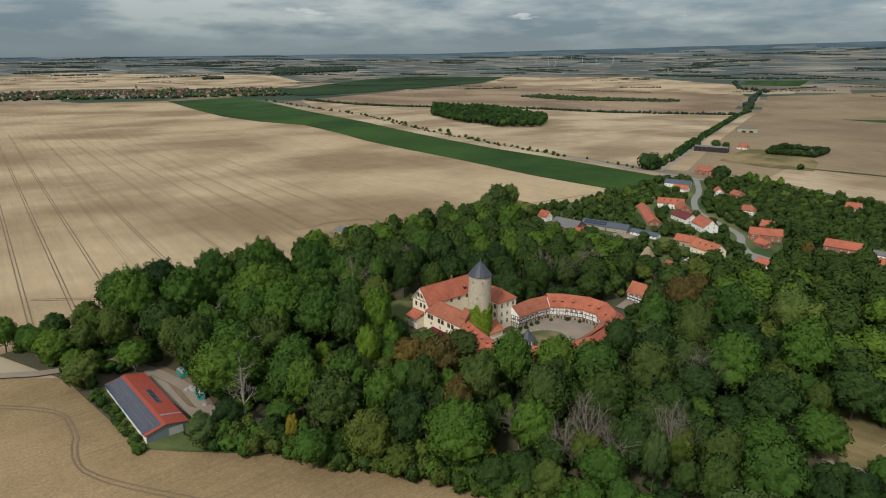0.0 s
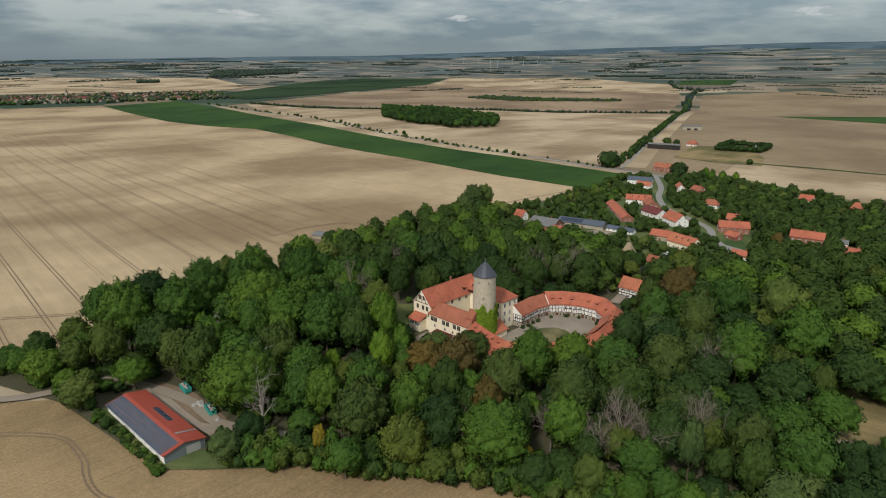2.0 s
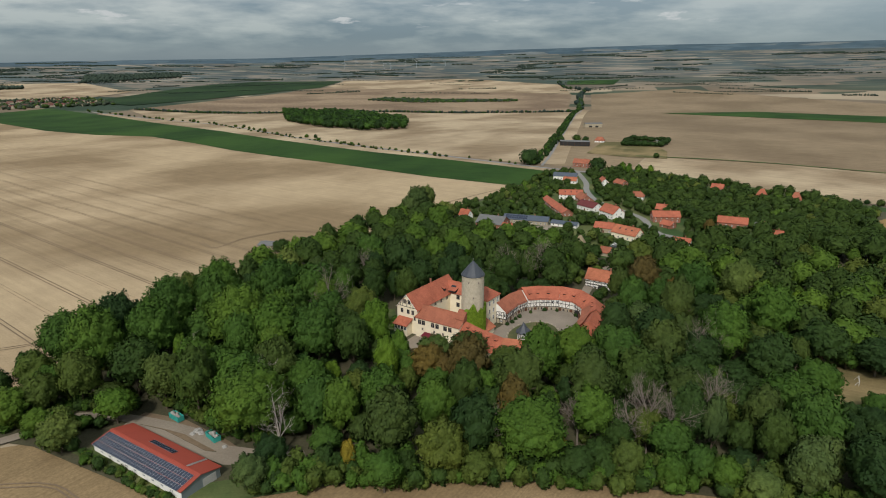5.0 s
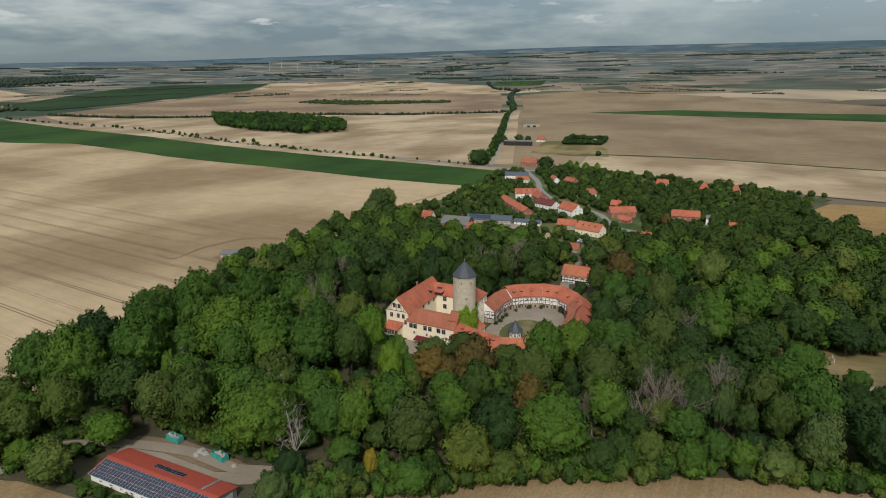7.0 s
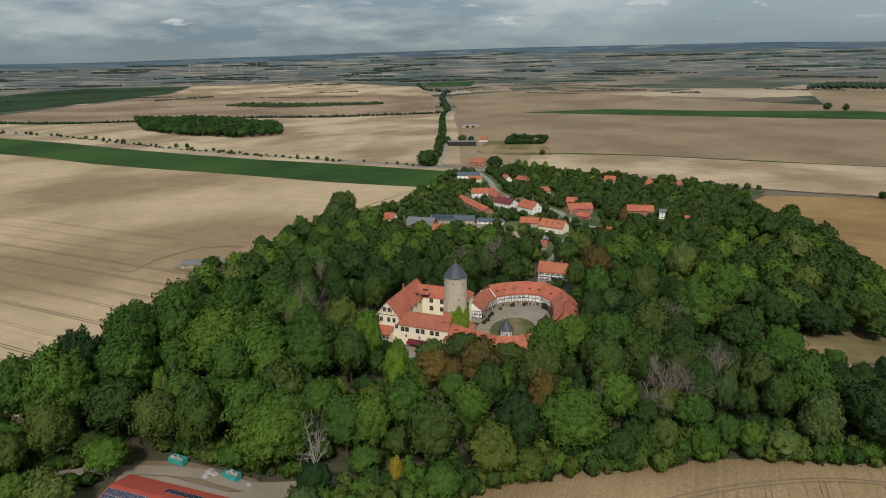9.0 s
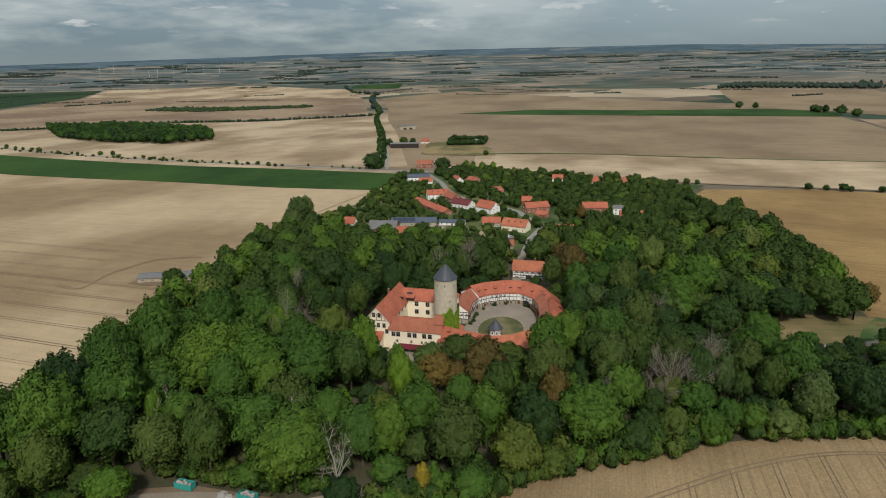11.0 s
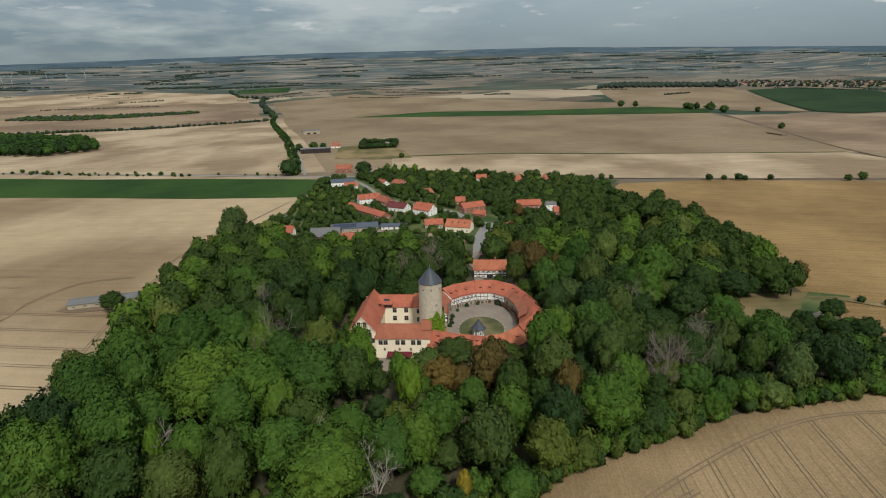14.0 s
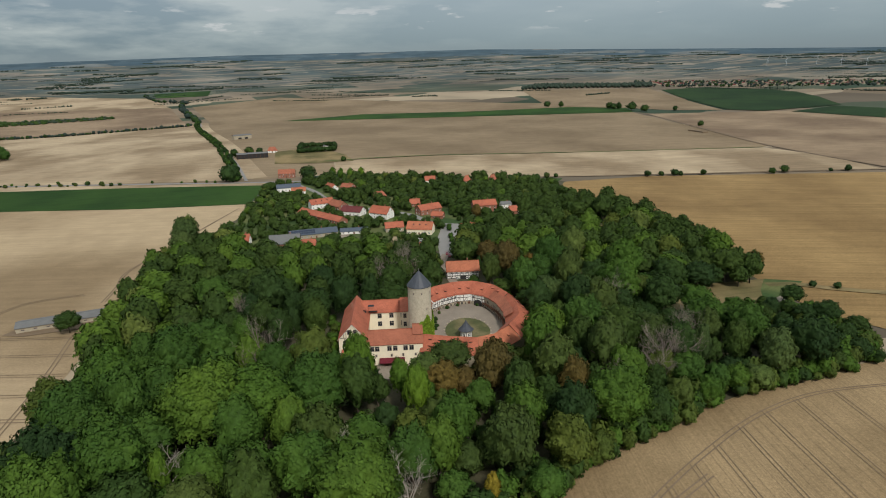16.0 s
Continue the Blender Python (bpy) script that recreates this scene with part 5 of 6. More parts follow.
def window(parent, p, out, w=1.2, h=1.6, mat=None):
    """A framed window with a pane, sill at p, facing out."""
    k = 1.2 if parent.name.startswith("castle_palace") else 1.0
    fr, pn = window_meshes(w * k, h * k, mat or FRAME)
    ob = new("window", fr)
    ob.parent = parent
    o = Vector((out[0], out[1], 0)).normalized()
    x = Vector((o.y, -o.x, 0))
    ob.matrix_basis = Matrix.Translation(p) @ Matrix(((x.x, o.x, 0, 0), (x.y, o.y, 0, 0), (0, 0, 1, 0), (0, 0, 0, 1)))
    c = new("pane", pn)
    c.parent = ob
    return ob


def prism(bm, pts, x0, x1):
    """A closed prism of the (y, z) outline pts between x0 and x1."""
    a = [bm.verts.new((x0, y, z)) for y, z in pts]
    b = [bm.verts.new((x1, y, z)) for y, z in pts]
    bm.faces.new(a)
    bm.faces.new(b[::-1])
    for i in range(len(pts)):
        j = (i + 1) % len(pts)
        bm.faces.new((a[i], b[i], b[j], a[j]))


def swap(bm):
    """Turn a block built along x so that it lies along y."""
    bmesh.ops.rotate(bm, verts=bm.verts, cent=(0, 0, 0), matrix=Matrix.Rotation(radians(90), 3, "Z"))


def across(bm):
    """Exchange x and y."""
    for v in bm.verts:
        v.co.x, v.co.y = v.co.y, v.co.x


def block(parent, cx, cy, L, W, eave, ridge, wall, roof, axis="x", hip=(0, 0), over=0.45, base=-1.2, label="", roof_label=""):
    """Walls under a gabled or hipped roof, ridge along the axis."""
    m = Matrix.Translation((cx, cy, 0)) @ (Matrix.Rotation(radians(90), 4, "Z") if axis == "y" else Matrix.Identity(4))
    bm = bmesh.new()
    if hip[0] or hip[1]:
        box(bm, -L / 2, L / 2, -W / 2, W / 2, base, eave)
    else:
        k = 0.16
        prism(bm, [(-W / 2, base), (W / 2, base), (W / 2, eave - k), (0, ridge - k), (-W / 2, eave - k)], -L / 2, L / 2)
    part("wall", bm, wall, parent, label, m)
    bm = bmesh.new()
    slope = (ridge - eave) / (W / 2)
    y, ze = W / 2 + over, eave - over * slope
    x0, x1 = -L / 2 - over, L / 2 + over
    top = [(x0, -y, ze), (x1, -y, ze), (x1, y, ze), (x0, y, ze), (x0 + hip[0], 0, ridge), (x1 - hip[1], 0, ridge)]
    v = [bm.verts.new(p) for p in top] + [bm.verts.new((a, b, c - 0.22)) for a, b, c in top]
    faces = [(0, 1, 5, 4), (2, 3, 4, 5), (3, 0, 4), (1, 2, 5)]
    for f in faces[:2] + ([faces[2]] if hip[0] else []) + ([faces[3]] if hip[1] else []):
        bm.faces.new([v[i] for i in f])
        bm.faces.new([v[i + 6] for i in reversed(f)])
    for a, b in ((0, 1), (2, 3)):
        bm.faces.new((v[a], v[a + 6], v[b + 6], v[b]))
    for a, b, c, h in ((3, 0, 4, hip[0]), (1, 2, 5, hip[1])):
        if h:
            bm.faces.new((v[a], v[a + 6], v[b + 6], v[b]))
        else:
            bm.faces.new((v[a], v[a + 6], v[c + 6], v[c]))
            bm.faces.new((v[c], v[c + 6], v[b + 6], v[b]))
    rp = part("roof", bm, roof, parent, roof_label, m)
    cap = bar("ridge_cap", (x0 + hip[0] + 0.05, 0, ridge + 0.02), (x1 - hip[1] - 0.05, 0, ridge + 0.02), 0.34, 0.16, roof, rp)
    return rp


def chimney(parent, x, y, z0, z1, mat):
    bm = boxed(-0.35, 0.35, -0.35, 0.35, z0, z1)
    box(bm, -0.43, 0.43, -0.43, 0.43, z1 + 0.003, z1 + 0.16)
    return part("chimney", bm, mat, parent, "", Matrix.Translation((x, y, 0)))


def dormer(parent, p, out, w=1.1, h=0.75, depth=1.5, mat=None):
    """A small shed dormer, its opening a solid block coloured dark."""
    o = Vector((out[0], out[1], 0)).normalized()
    x = Vector((o.y, -o.x, 0))
    m = Matrix.Translation(p) @ Matrix(((x.x, o.x, 0, 0), (x.y, o.y, 0, 0), (0, 0, 1, 0), (0, 0, 0, 1)))
    key = ("dormer", w, h, depth, (mat or TILE).name)
    if key not in SHARED:
        bm = bmesh.new()
        a = [(-w / 2 - 0.12, 0.25, h * 0.86), (w / 2 + 0.12, 0.25, h * 0.86), (w / 2 + 0.12, -depth, h + 0.55), (-w / 2 - 0.12, -depth, h + 0.55)]
        v = [bm.verts.new(q) for q in a] + [bm.verts.new((q[0], q[1], q[2] + 0.13)) for q in a]
        for f in ((3, 2, 1, 0), (4, 5, 6, 7), (0, 1, 5, 4), (1, 2, 6, 5), (2, 3, 7, 6), (3, 0, 4, 7)):
            bm.faces.new([v[i] for i in f])
        roof = bpy.data.meshes.new("dormer")
        bm.to_mesh(roof)
        bm.free()
        roof.materials.append(mat or TILE)
        bm = bmesh.new()
        prism(bm, [(-depth, -0.9), (0, -0.4), (0, h * 0.9), (-depth, h + 0.5)], -w / 2, w / 2)
        face = bpy.data.meshes.new("opening")
        bm.to_mesh(face)
        bm.free()
        face.materials.append(BLACKWOOD)
        SHARED[key] = (roof, face)
    ob = new("dormer", SHARED[key][0])
    ob.parent, ob.matrix_basis = parent, m
    c = new("opening", SHARED[key][1])
    c.parent = ob
    return ob


def timber_face(parent, p0, p1, z0, z1, gap=1.5, rails=3, windows=2, braces=True, out=None):
    """Half-timbering on the wall from p0 to p1: posts, rails, braces, and a window in every so-many bays."""
    p0, p1 = Vector((*p0, 0)), Vector((*p1, 0))
    d = (p1 - p0).normalized()
    o = Vector((d.y, -d.x, 0)) if out is None else Vector((*out, 0)).normalized()
    L = (p1 - p0).length
    n = max(1, round(L / gap))
    s = o * 0.05
    for i in range(n + 1):
        p = p0 + d * L * i / n + s
        bar("timber_post", (p.x, p.y, z0), (p.x, p.y, z1), 0.18, 0.16, TIMBER, parent)
    for k in range(rails):
        z = z0 + (z1 - z0) * k / (rails - 1)
        a, b = p0 + s * 1.15, p1 + s * 1.15
        bar("timber_rail", (a.x, a.y, z), (b.x, b.y, z), 0.17, 0.22, TIMBER, parent)
    for i in range(n):
        a, b = p0 + d * L * (i + 0.12) / n + s * 0.9, p0 + d * L * (i + 0.88) / n + s * 0.9
        if windows and i % windows == windows - 1:
            c = (a + b) / 2
            window(parent, (c.x, c.y, z0 + (z1 - z0) * 0.38), o, min(1.15, L / n * 0.72), (z1 - z0) * 0.42, FRAMEW)
        elif braces and i % 4 == 0:
            bar("timber_brace", (a.x, a.y, z0 + 0.1), (b.x, b.y, z0 + (z1 - z0) * 0.48), 0.16, 0.12, TIMBER, parent)


# ---- the castle ----
YAW = math.degrees(math.atan2(0.653, 0.757))


def castle_thing(name, label, category, u=0.0, v=0.0, turn=0.0):
    x, y = cw(u, v)
    ob = new(name)
    ob.matrix_basis = pose(x, y, CASTLE_Z, 0, 0, YAW + turn)
    return tagged(ob, label, category)


palace = castle_thing("castle_palace", "cream-plastered castle palace of several wings under red tiled roofs", "castle")
block(palace, 17, 0.3, 34, 11.4, 11.6, 18.0, CREAM, TILE, label="cream plaster with brown window surrounds")
block(palace, 31.4, -11, 22, 8.2, 12.2, 16.3, CREAM, TILE, "y")
block(palace, 28, -24.6, 9.2, 12, 14.2, 18.2, CREAM, TILE, "y", hip=(3.6, 0.0), over=0.5)
block(palace, 5.4, -17, 23.4, 13, 8.7, 12.5, CREAM, TILE2, "y", over=0.35)
block(palace, 5.4, -26.8, 4.0, 6.2, 11.4, 14.5, BRICK, TILE2, "y", over=0.2)
# porch before the gable: lean-to roof on a glazed front
porch = part("porch", boxed(-4.2, -0.01, -2.5, 4.6, -1.2, 4.6), CREAM, palace, "low glazed porch with a lean-to roof")
bm = bmesh.new()
prism(bm, [(-5.0, 4.3), (0.25, 6.7), (0.25, 6.9), (-5.0, 4.5)], -3.0, 5.1)
across(bm)
part("roof", bm, TILE, palace, "red lean-to roof of the porch")
for i in range(4):
    window(palace, (-4.21, -1.6 + 1.75 * i, 2.2), (-1, 0), 1.3, 1.6, FRAMEW)
for z_, ys_ in ((13.3, (-0.9, 1.6)), (8.6, (-3.0, -0.4, 3.2)), (6.0, (-4.2,))):
    for y_ in ys_:
        window(palace, (-0.01, y_, z_), (-1, 0), 1.25, 1.75)
# half-timbered gable
for z_, w_ in ((11.9, 5.0), (14.8, 2.5)):
    bar("timber_rail", (-0.06, 0.3 - w_, z_), (-0.06, 0.3 + w_, z_), 0.25, 0.15, TIMBER, palace)
for y_ in (-3.2, -2.0, 0.35, 2.9, 3.9):
    bar("timber_post", (-0.05, y_, 11.9), (-0.05, y_, min(14.8, 17.6 - abs(y_ - 0.3) * 1.12)), 0.22, 0.14, TIMBER, palace)
for sy in (-1, 1):
    bar("verge_board", (-0.5, 0.3 + sy * 6.1, 11.0), (-0.5, 0.3, 17.85), 0.28, 0.1, WHITE, palace)
# windows of the wings
for v_ in (10.0, 15.4, 20.6):
    for z_ in (8.9, 5.0):
        window(palace, (27.29, -v_, z_), (-1, 0), 1.6, 1.9)
for v_ in (21.6, 24.5, 27.2):
    for z_ in (10.6, 6.6, 2.8):
        window(palace, (21.99, -v_, z_), (-1, 0), 1.2, 1.8)
for u_ in (24.5, 28.2, 31.8):
    for z_ in (10.6, 6.6, 2.8):
        window(palace, (u_, -29.21, z_), (0, -1), 1.2, 1.8, FRAMEW)
for v_ in (7.6, 9.7, 14.8, 17.2, 21.5, 24.0):
    window(palace, (-1.11, -v_, 5.6), (-1, 0), 1.55, 1.8)
for v_ in (9.2, 15.6, 20.4, 25.6):
    window(palace, (-1.11, -v_, 3.0), (-1, 0), 0.7, 1.0)
for u_ in (14.5, 19.5, 24.5):
    window(palace, (u_, -5.41, 9.0), (0, -1), 1.2, 1.6)
for u_ in (4, 10, 16, 22, 28):
    for z_ in (8.6, 4.6):
        window(palace, (u_, 6.01, z_), (0, 1), 1.2, 1.7)
dormer(palace, (24.5, -4.2, 13.4), (0, -1), 1.5, 1.0, 2.2)
dormer(palace, (27.2, -23.4, 15.9), (-1, 0), 1.5, 1.1, 2.2)
dormer(palace, (25.8, -7.2, 12.9), (-1, 0), 3.8, 0.5, 3.2)
part("roof_window", boxed(-0.5, 0.5, -1.3, 1.3, 0, 0.12), GLASS, palace, "pale roof window in the tiles", Matrix.Translation((29.3, -6.2, 14.35)) @ Matrix.Rotation(radians(-45), 4, "Y"))
chimney(palace, 20.5, 1.4, 15.5, 19.2, BRICK)
bm = bmesh.new()
prism(bm, [(-4.9, 1.7), (-1.2, 2.4), (-1.2, 2.52), (-4.9, 1.82)], -21.0, -10.5)
across(bm)
part("awning", bm, AWNING, palace, "dark red cloth awning over the terrace")
for v_ in (10.7, 15.7, 20.8):
    bar("awning_post", (-4.8, -v_, -0.6), (-4.8, -v_, 1.72), 0.1, 0.1, ALU, palace)
part("gate_annex", boxed(12.5, 20.5, -34.2, -29.3, -1, 3.2), CREAM, palace)
bm = bmesh.new()
prism(bm, [(-34.8, 2.9), (-29.35, 6.2), (-29.35, 6.4), (-34.8, 3.1)], 12.0, 21.0)
part("roof", bm, TILE3, palace, "small orange lean-to roof")

# round keep with a slate cone
keep = castle_thing("castle_keep", "round rubble-stone keep with a dark slate cone roof", "tower", 10.9, 28.3)


def turned(bm, prof, n):
    """A lathe form from (radius, z) pairs."""
    rings = [[bm.verts.new((r * math.cos(2 * math.pi * k / n), r * math.sin(2 * math.pi * k / n), z)) for k in range(n)] for r, z in prof]
    for a, b in zip(rings, rings[1:]):
        for k in range(n):
            bm.faces.new((a[k], a[(k + 1) % n], b[(k + 1) % n], b[k]))
    bm.faces.new(rings[0][::-1])
    bm.faces.new(rings[-1])


bm = bmesh.new()
turned(bm, [(5.35, -1.5), (5.2, 6), (5.05, 16), (4.9, 29.2), (5.05, 29.3), (5.05, 30.1)], 40)
part("wall", bm, KEEP, keep, "weathered rubble masonry, darker in patches")
bm = bmesh.new()
turned(bm, [(5.3, 29.8), (5.35, 30.0), (4.0, 31.7), (1.9, 34.3), (0.12, 36.2)], 16)
part("roof", bm, SLATE, keep, "faceted dark slate cone")
bar("finial", (0, 0, 36.2), (0, 0, 37.3), 0.16, 0.16, ALU, keep)
for a_, z_ in ((190, 27.0), (240, 27.0), (215, 20.0), (150, 27.0), (280, 27.0), (232, 14.0)):
    c_, s_ = math.cos(radians(a_)), math.sin(radians(a_))
    window(keep, (4.98 * c_, 4.98 * s_, z_), (c_, s_), 0.55, 1.0)
rng_i = np.random.default_rng(3)
ang = rng_i.uniform(radians(-205), radians(-28), 8000)
hmax = 15.5 + 1.2 * np.sin(ang * 4.1) + 1.3 * np.sin(ang * 9.7 + 1) - 6.0 * np.clip(np.abs(ang + radians(105)) - radians(62), 0, 9)
zz_ = rng_i.uniform(-0.1, 1.0, 8000) * hmax
ok_ = (zz_ > -0.8) & (hmax > 1)
ang, zz_ = ang[ok_], zz_[ok_]
nrm = np.stack([np.cos(ang), np.sin(ang), np.full(len(ang), 0.25)], 1)
pts_ = nrm * np.array((1, 1, 0)) * (5.3 + rng_i.uniform(0, 0.5, len(ang)))[:, None] + np.stack([0 * ang, 0 * ang, zz_], 1)
lv_, lf_ = leaf_cards(rng_i, pts_, nrm, 0.85, 0.5)
ivy = new("ivy", quick_mesh("ivy", lv_, [lf_], [IVY]))
ivy.parent = keep
tagged(ivy, "bright green ivy climbing the masonry")

# ring building round the courtyard
ring = castle_thing("ring_building", "oval half-timbered ring building with a red tiled roof round the courtyard", "castle range")
NORM = []
for i in range(len(RING)):
    a, b = Vector(RING[max(i - 1, 0)]), Vector(RING[min(i + 1, len(RING) - 1)])
    d = (b - a).normalized()
    n = Vector((-d.y, d.x))
    if n.dot(Vector((31, 51)) - Vector(RING[i])) < 0:
        n = -n
    NORM.append(n)


def ring_at(t, off):
    """Point (local x, y) at place t along the ring, off metres towards the courtyard."""
    i = min(int(t), len(RING) - 2)
    f = t - i
    p = Vector(RING[i]) * (1 - f) + Vector(RING[i + 1]) * f
    n = (NORM[i] * (1 - f) + NORM[i + 1] * f).normalized()
    q = p + n * off
    return q.x, -q.y


def ring_sweep(prof, t0, t1, step=0.25):
    """A closed profile (offset, height) carried along the ring."""
    bm = bmesh.new()
    n = max(1, round((t1 - t0) / step))
    rows = []
    for k in range(n + 1):
        t = t0 + (t1 - t0) * k / n
        rows.append([bm.verts.new((*ring_at(t, o), z)) for o, z in prof])
    for a, b in zip(rows, rows[1:]):
        for k in range(len(prof)):
            j = (k + 1) % len(prof)
            bm.faces.new((a[k], a[j], b[j], b[k]))
    bm.faces.new(rows[0])
    bm.faces.new(rows[-1][::-1])
    return bm


RANGES = [(0.0, 2.0, 6.0, 10.2, 5.2, TILE2), (2.0, 4.0, 6.7, 11.3, 5.8, TILE), (4.0, 5.9, 6.75, 11.45, 5.8, TILE), (5.9, 7.0, 6.75, 11.45, 5.8, TILE), (7.0, 10.0, 6.3, 11.0, 5.6, TILE), (10.0, 12.0, 5.8, 10.5, 5.6, TILE3), (12.0, 14.0, 5.4, 10.4, 5.9, TILE)]
for k, (t0, t1, eave, rdg, half, mat_) in enumerate(RANGES):
    e = eave - 0.3
    h_ = half + 0.4
    part("roof", ring_sweep([(-h_, e), (-half * 0.5, e + (rdg - e) * 0.52), (0, rdg), (half * 0.5, e + (rdg - e) * 0.52), (h_, e), (h_, e - 0.2), (0, rdg - 0.24), (-h_, e - 0.2)], t0 + 0.004, t1 - 0.004), mat_, ring)
    part("stone_wall", ring_sweep([(-half, -1.5), (half, -1.5), (half, 2.6), (-half, 2.6)], t0, t1), STONE, ring, "rubble stone ground floor")
    part("upper_wall", ring_sweep([(-half + 0.02, 2.6), (half - 0.02, 2.6), (half - 0.02, eave), (0, rdg - (0.45 if k == 0 else 1.7)), (-half + 0.02, eave)], t0, t1), STONE if t0 > 5.5 else WHITE, ring)
for i in range(24):
    t0, t1 = max(0.25 * i, 0.02), 0.25 * (i + 1) - (0.08 if i == 23 else 0.0)
    half = 5.2 if t0 < 2 else 5.8
    a, b = ring_at(t0, half), ring_at(t1, half)
    m_ = ring_at((t0 + t1) / 2, half)
    c = ring_at((t0 + t1) / 2, half + 3)
    o = (c[0] - (a[0] + b[0]) / 2, c[1] - (a[1] + b[1]) / 2)
    timber_face(ring, a, b, 2.6, 5.9 if t0 < 2 else 6.6, 1.5, 3, 2, i % 2 == 0, o)
    ang_ = math.atan2(b[1] - a[1], b[0] - a[0])
    p = ((a[0] + b[0]) / 2, (a[1] + b[1]) / 2)
    if i in (21, 22):
        continue
    if i % 3 == 1:
        part("door", boxed(-0.75, 0.75, -0.12, 0.12, -0.2, 2.2), REDWOOD, ring, "", Matrix.Translation((*p, 0)) @ Matrix.Rotation(ang_, 4, "Z"))
    else:
        window(ring, (*p, 0.8), o, 1.15, 1.35)
e0_, e1_ = ring_at(0.0, 0.3), ring_at(0.0, 5.15)
timber_face(ring, e0_, e1_, 2.6, 5.9, 1.2, 3, 2, True, (-1, 0))
timber_face(ring, e0_, e1_, 0.0, 2.5, 1.6, 2, 2, False, (-1, 0))
# timber gallery along the east side
for t0, t1 in ((5.9, 6.5), (6.5, 7), (7, 7.5), (7.5, 8), (8, 8.5), (8.5, 9)):
    half = 5.8 if t0 < 7 else 5.6
    a, b = ring_at(t0, half + 1.3), ring_at(t1, half + 1.3)
    bar("gallery_floor", (*ring_at(t0, half + 0.65), 2.7), (*ring_at(t1, half + 0.65), 2.7), 1.3, 0.18, REDWOOD, ring)
    bar("gallery_rail", (*a, 3.75), (*b, 3.75), 0.14, 0.14, REDWOOD, ring)
    bar("gallery_rail", (*a, 3.25), (*b, 3.25), 0.7, 0.06, REDWOOD, ring)
    for f in (0.0, 0.5):
        p = (a[0] + (b[0] - a[0]) * f, a[1] + (b[1] - a[1]) * f)
        bar("gallery_post", (*p, -0.4), (*p, 5.1), 0.2, 0.2, REDWOOD, ring)
    c = ring_at((t0 + t1) / 2, half + 0.03)
    o = (ring_at((t0 + t1) / 2, half + 3)[0] - c[0], ring_at((t0 + t1) / 2, half + 3)[1] - c[1])
    window(ring, (*c, 3.2), o, 1.1, 1.4)
    window(ring, (*c, 0.8), o, 1.2, 1.5)
# gate passage: a solid dark block paints the shade inside the arch
g0, g1 = ring_at(5.25, 5.86), ring_at(5.75, 5.86)
bm = bmesh.new()
arch = [(-2.2, -0.6), (2.2, -0.6), (2.2, 2.3), (1.5, 3.4), (0, 3.9), (-1.5, 3.4), (-2.2, 2.3)]
prism(bm, arch, -0.35, 0.35)
part("gateway", bm, BLACKWOOD, ring, "solid dark block for the shade in the arched gate passage", Matrix.Translation(((g0[0] + g1[0]) / 2, (g0[1] + g1[1]) / 2, 0)) @ Matrix.Rotation(math.atan2(g1[1] - g0[1], g1[0] - g0[0]) + radians(90), 4, "Z"))
# dormers: outer slope of the south range in two rows, single ones elsewhere


def ring_dormer(t, off, inner=False):
    k = [r for r in RANGES if r[0] <= t <= r[1]][0]
    e, h_ = k[2] - 0.45, k[4] + 0.4
    z = e + (k[3] - e) * (1 - abs(off) / h_)
    a, b = ring_at(t, off), ring_at(t, off + (0.5 if inner else -0.5))
    dormer(ring, (*a, z - 0.1), (b[0] - a[0], b[1] - a[1]), 1.35, 0.72, 1.7, k[5])


for i in range(5):
    ring_dormer(12.25 + 0.36 * i, -2.0)
    if i != 2:
        ring_dormer(12.25 + 0.36 * i, -4.2)
for t_ in (7.4, 7.9, 8.4, 8.9, 9.4):
    ring_dormer(t_, -3.4)
for t_ in (2.35, 2.9, 3.45, 4.3, 4.8, 5.6):
    ring_dormer(t_, 3.6, True)
for t_ in (10.4, 11.2):
    ring_dormer(t_, -3.2)
ring_dormer(6.1, 2.0, True)
ring_dormer(6.5, 2.0, True)
part("shed_roof", ring_sweep([(2.4, 9.9), (6.6, 7.2), (6.6, 6.95), (2.4, 9.6)], 6.3, 8.6), TILE2, ring, "long shed dormer over the gallery")

drape("courtyard", [cw(*p) for p in ((33, 34), (46, 33.5), (53, 37), (59, 47), (60.5, 55), (54, 62), (44, 67), (32, 69), (21, 67), (12, 61.5), (5, 55), (3, 50), (6, 40), (9, 34), (20, 33))], COBBLE, 0.75, 8, "grey cobbled castle courtyard", "courtyard")
drape("courtyard_lawn", [cw(27.5 + 14.5 * math.cos(a * math.pi / 12), 50.5 + 10.5 * math.sin(a * math.pi / 12)) for a in range(24)], LAWN, 0.85, 8, "oval lawn with a stone border", "lawn")
for i in range(26):
    a = i * 2 * math.pi / 26
    x, y = cw(27.5 + 14.9 * math.cos(a), 50.5 + 10.9 * math.sin(a))
    bm = bmesh.new()
    bmesh.ops.create_icosphere(bm, subdivisions=1, radius=0.45, matrix=Matrix.Diagonal((1.2, 0.8, 0.9, 1)))
    s_ = part("border_stone", bm, STONE, None, "", pose(x, y, land(x, y) + 1.0, 0, 0, 40 * i))
    tagged(s_, "rough boulder on the lawn's edge", "stone", "boulders round the lawn")
pav = castle_thing("garden_pavilion", "small white octagonal pavilion with a pointed slate roof", "pavilion", 20.6, 49.0)
bm = bmesh.new()
turned(bm, [(2.75, -0.6), (2.75, 4.3)], 8)
part("wall", bm, WHITE, pav)
bm = bmesh.new()
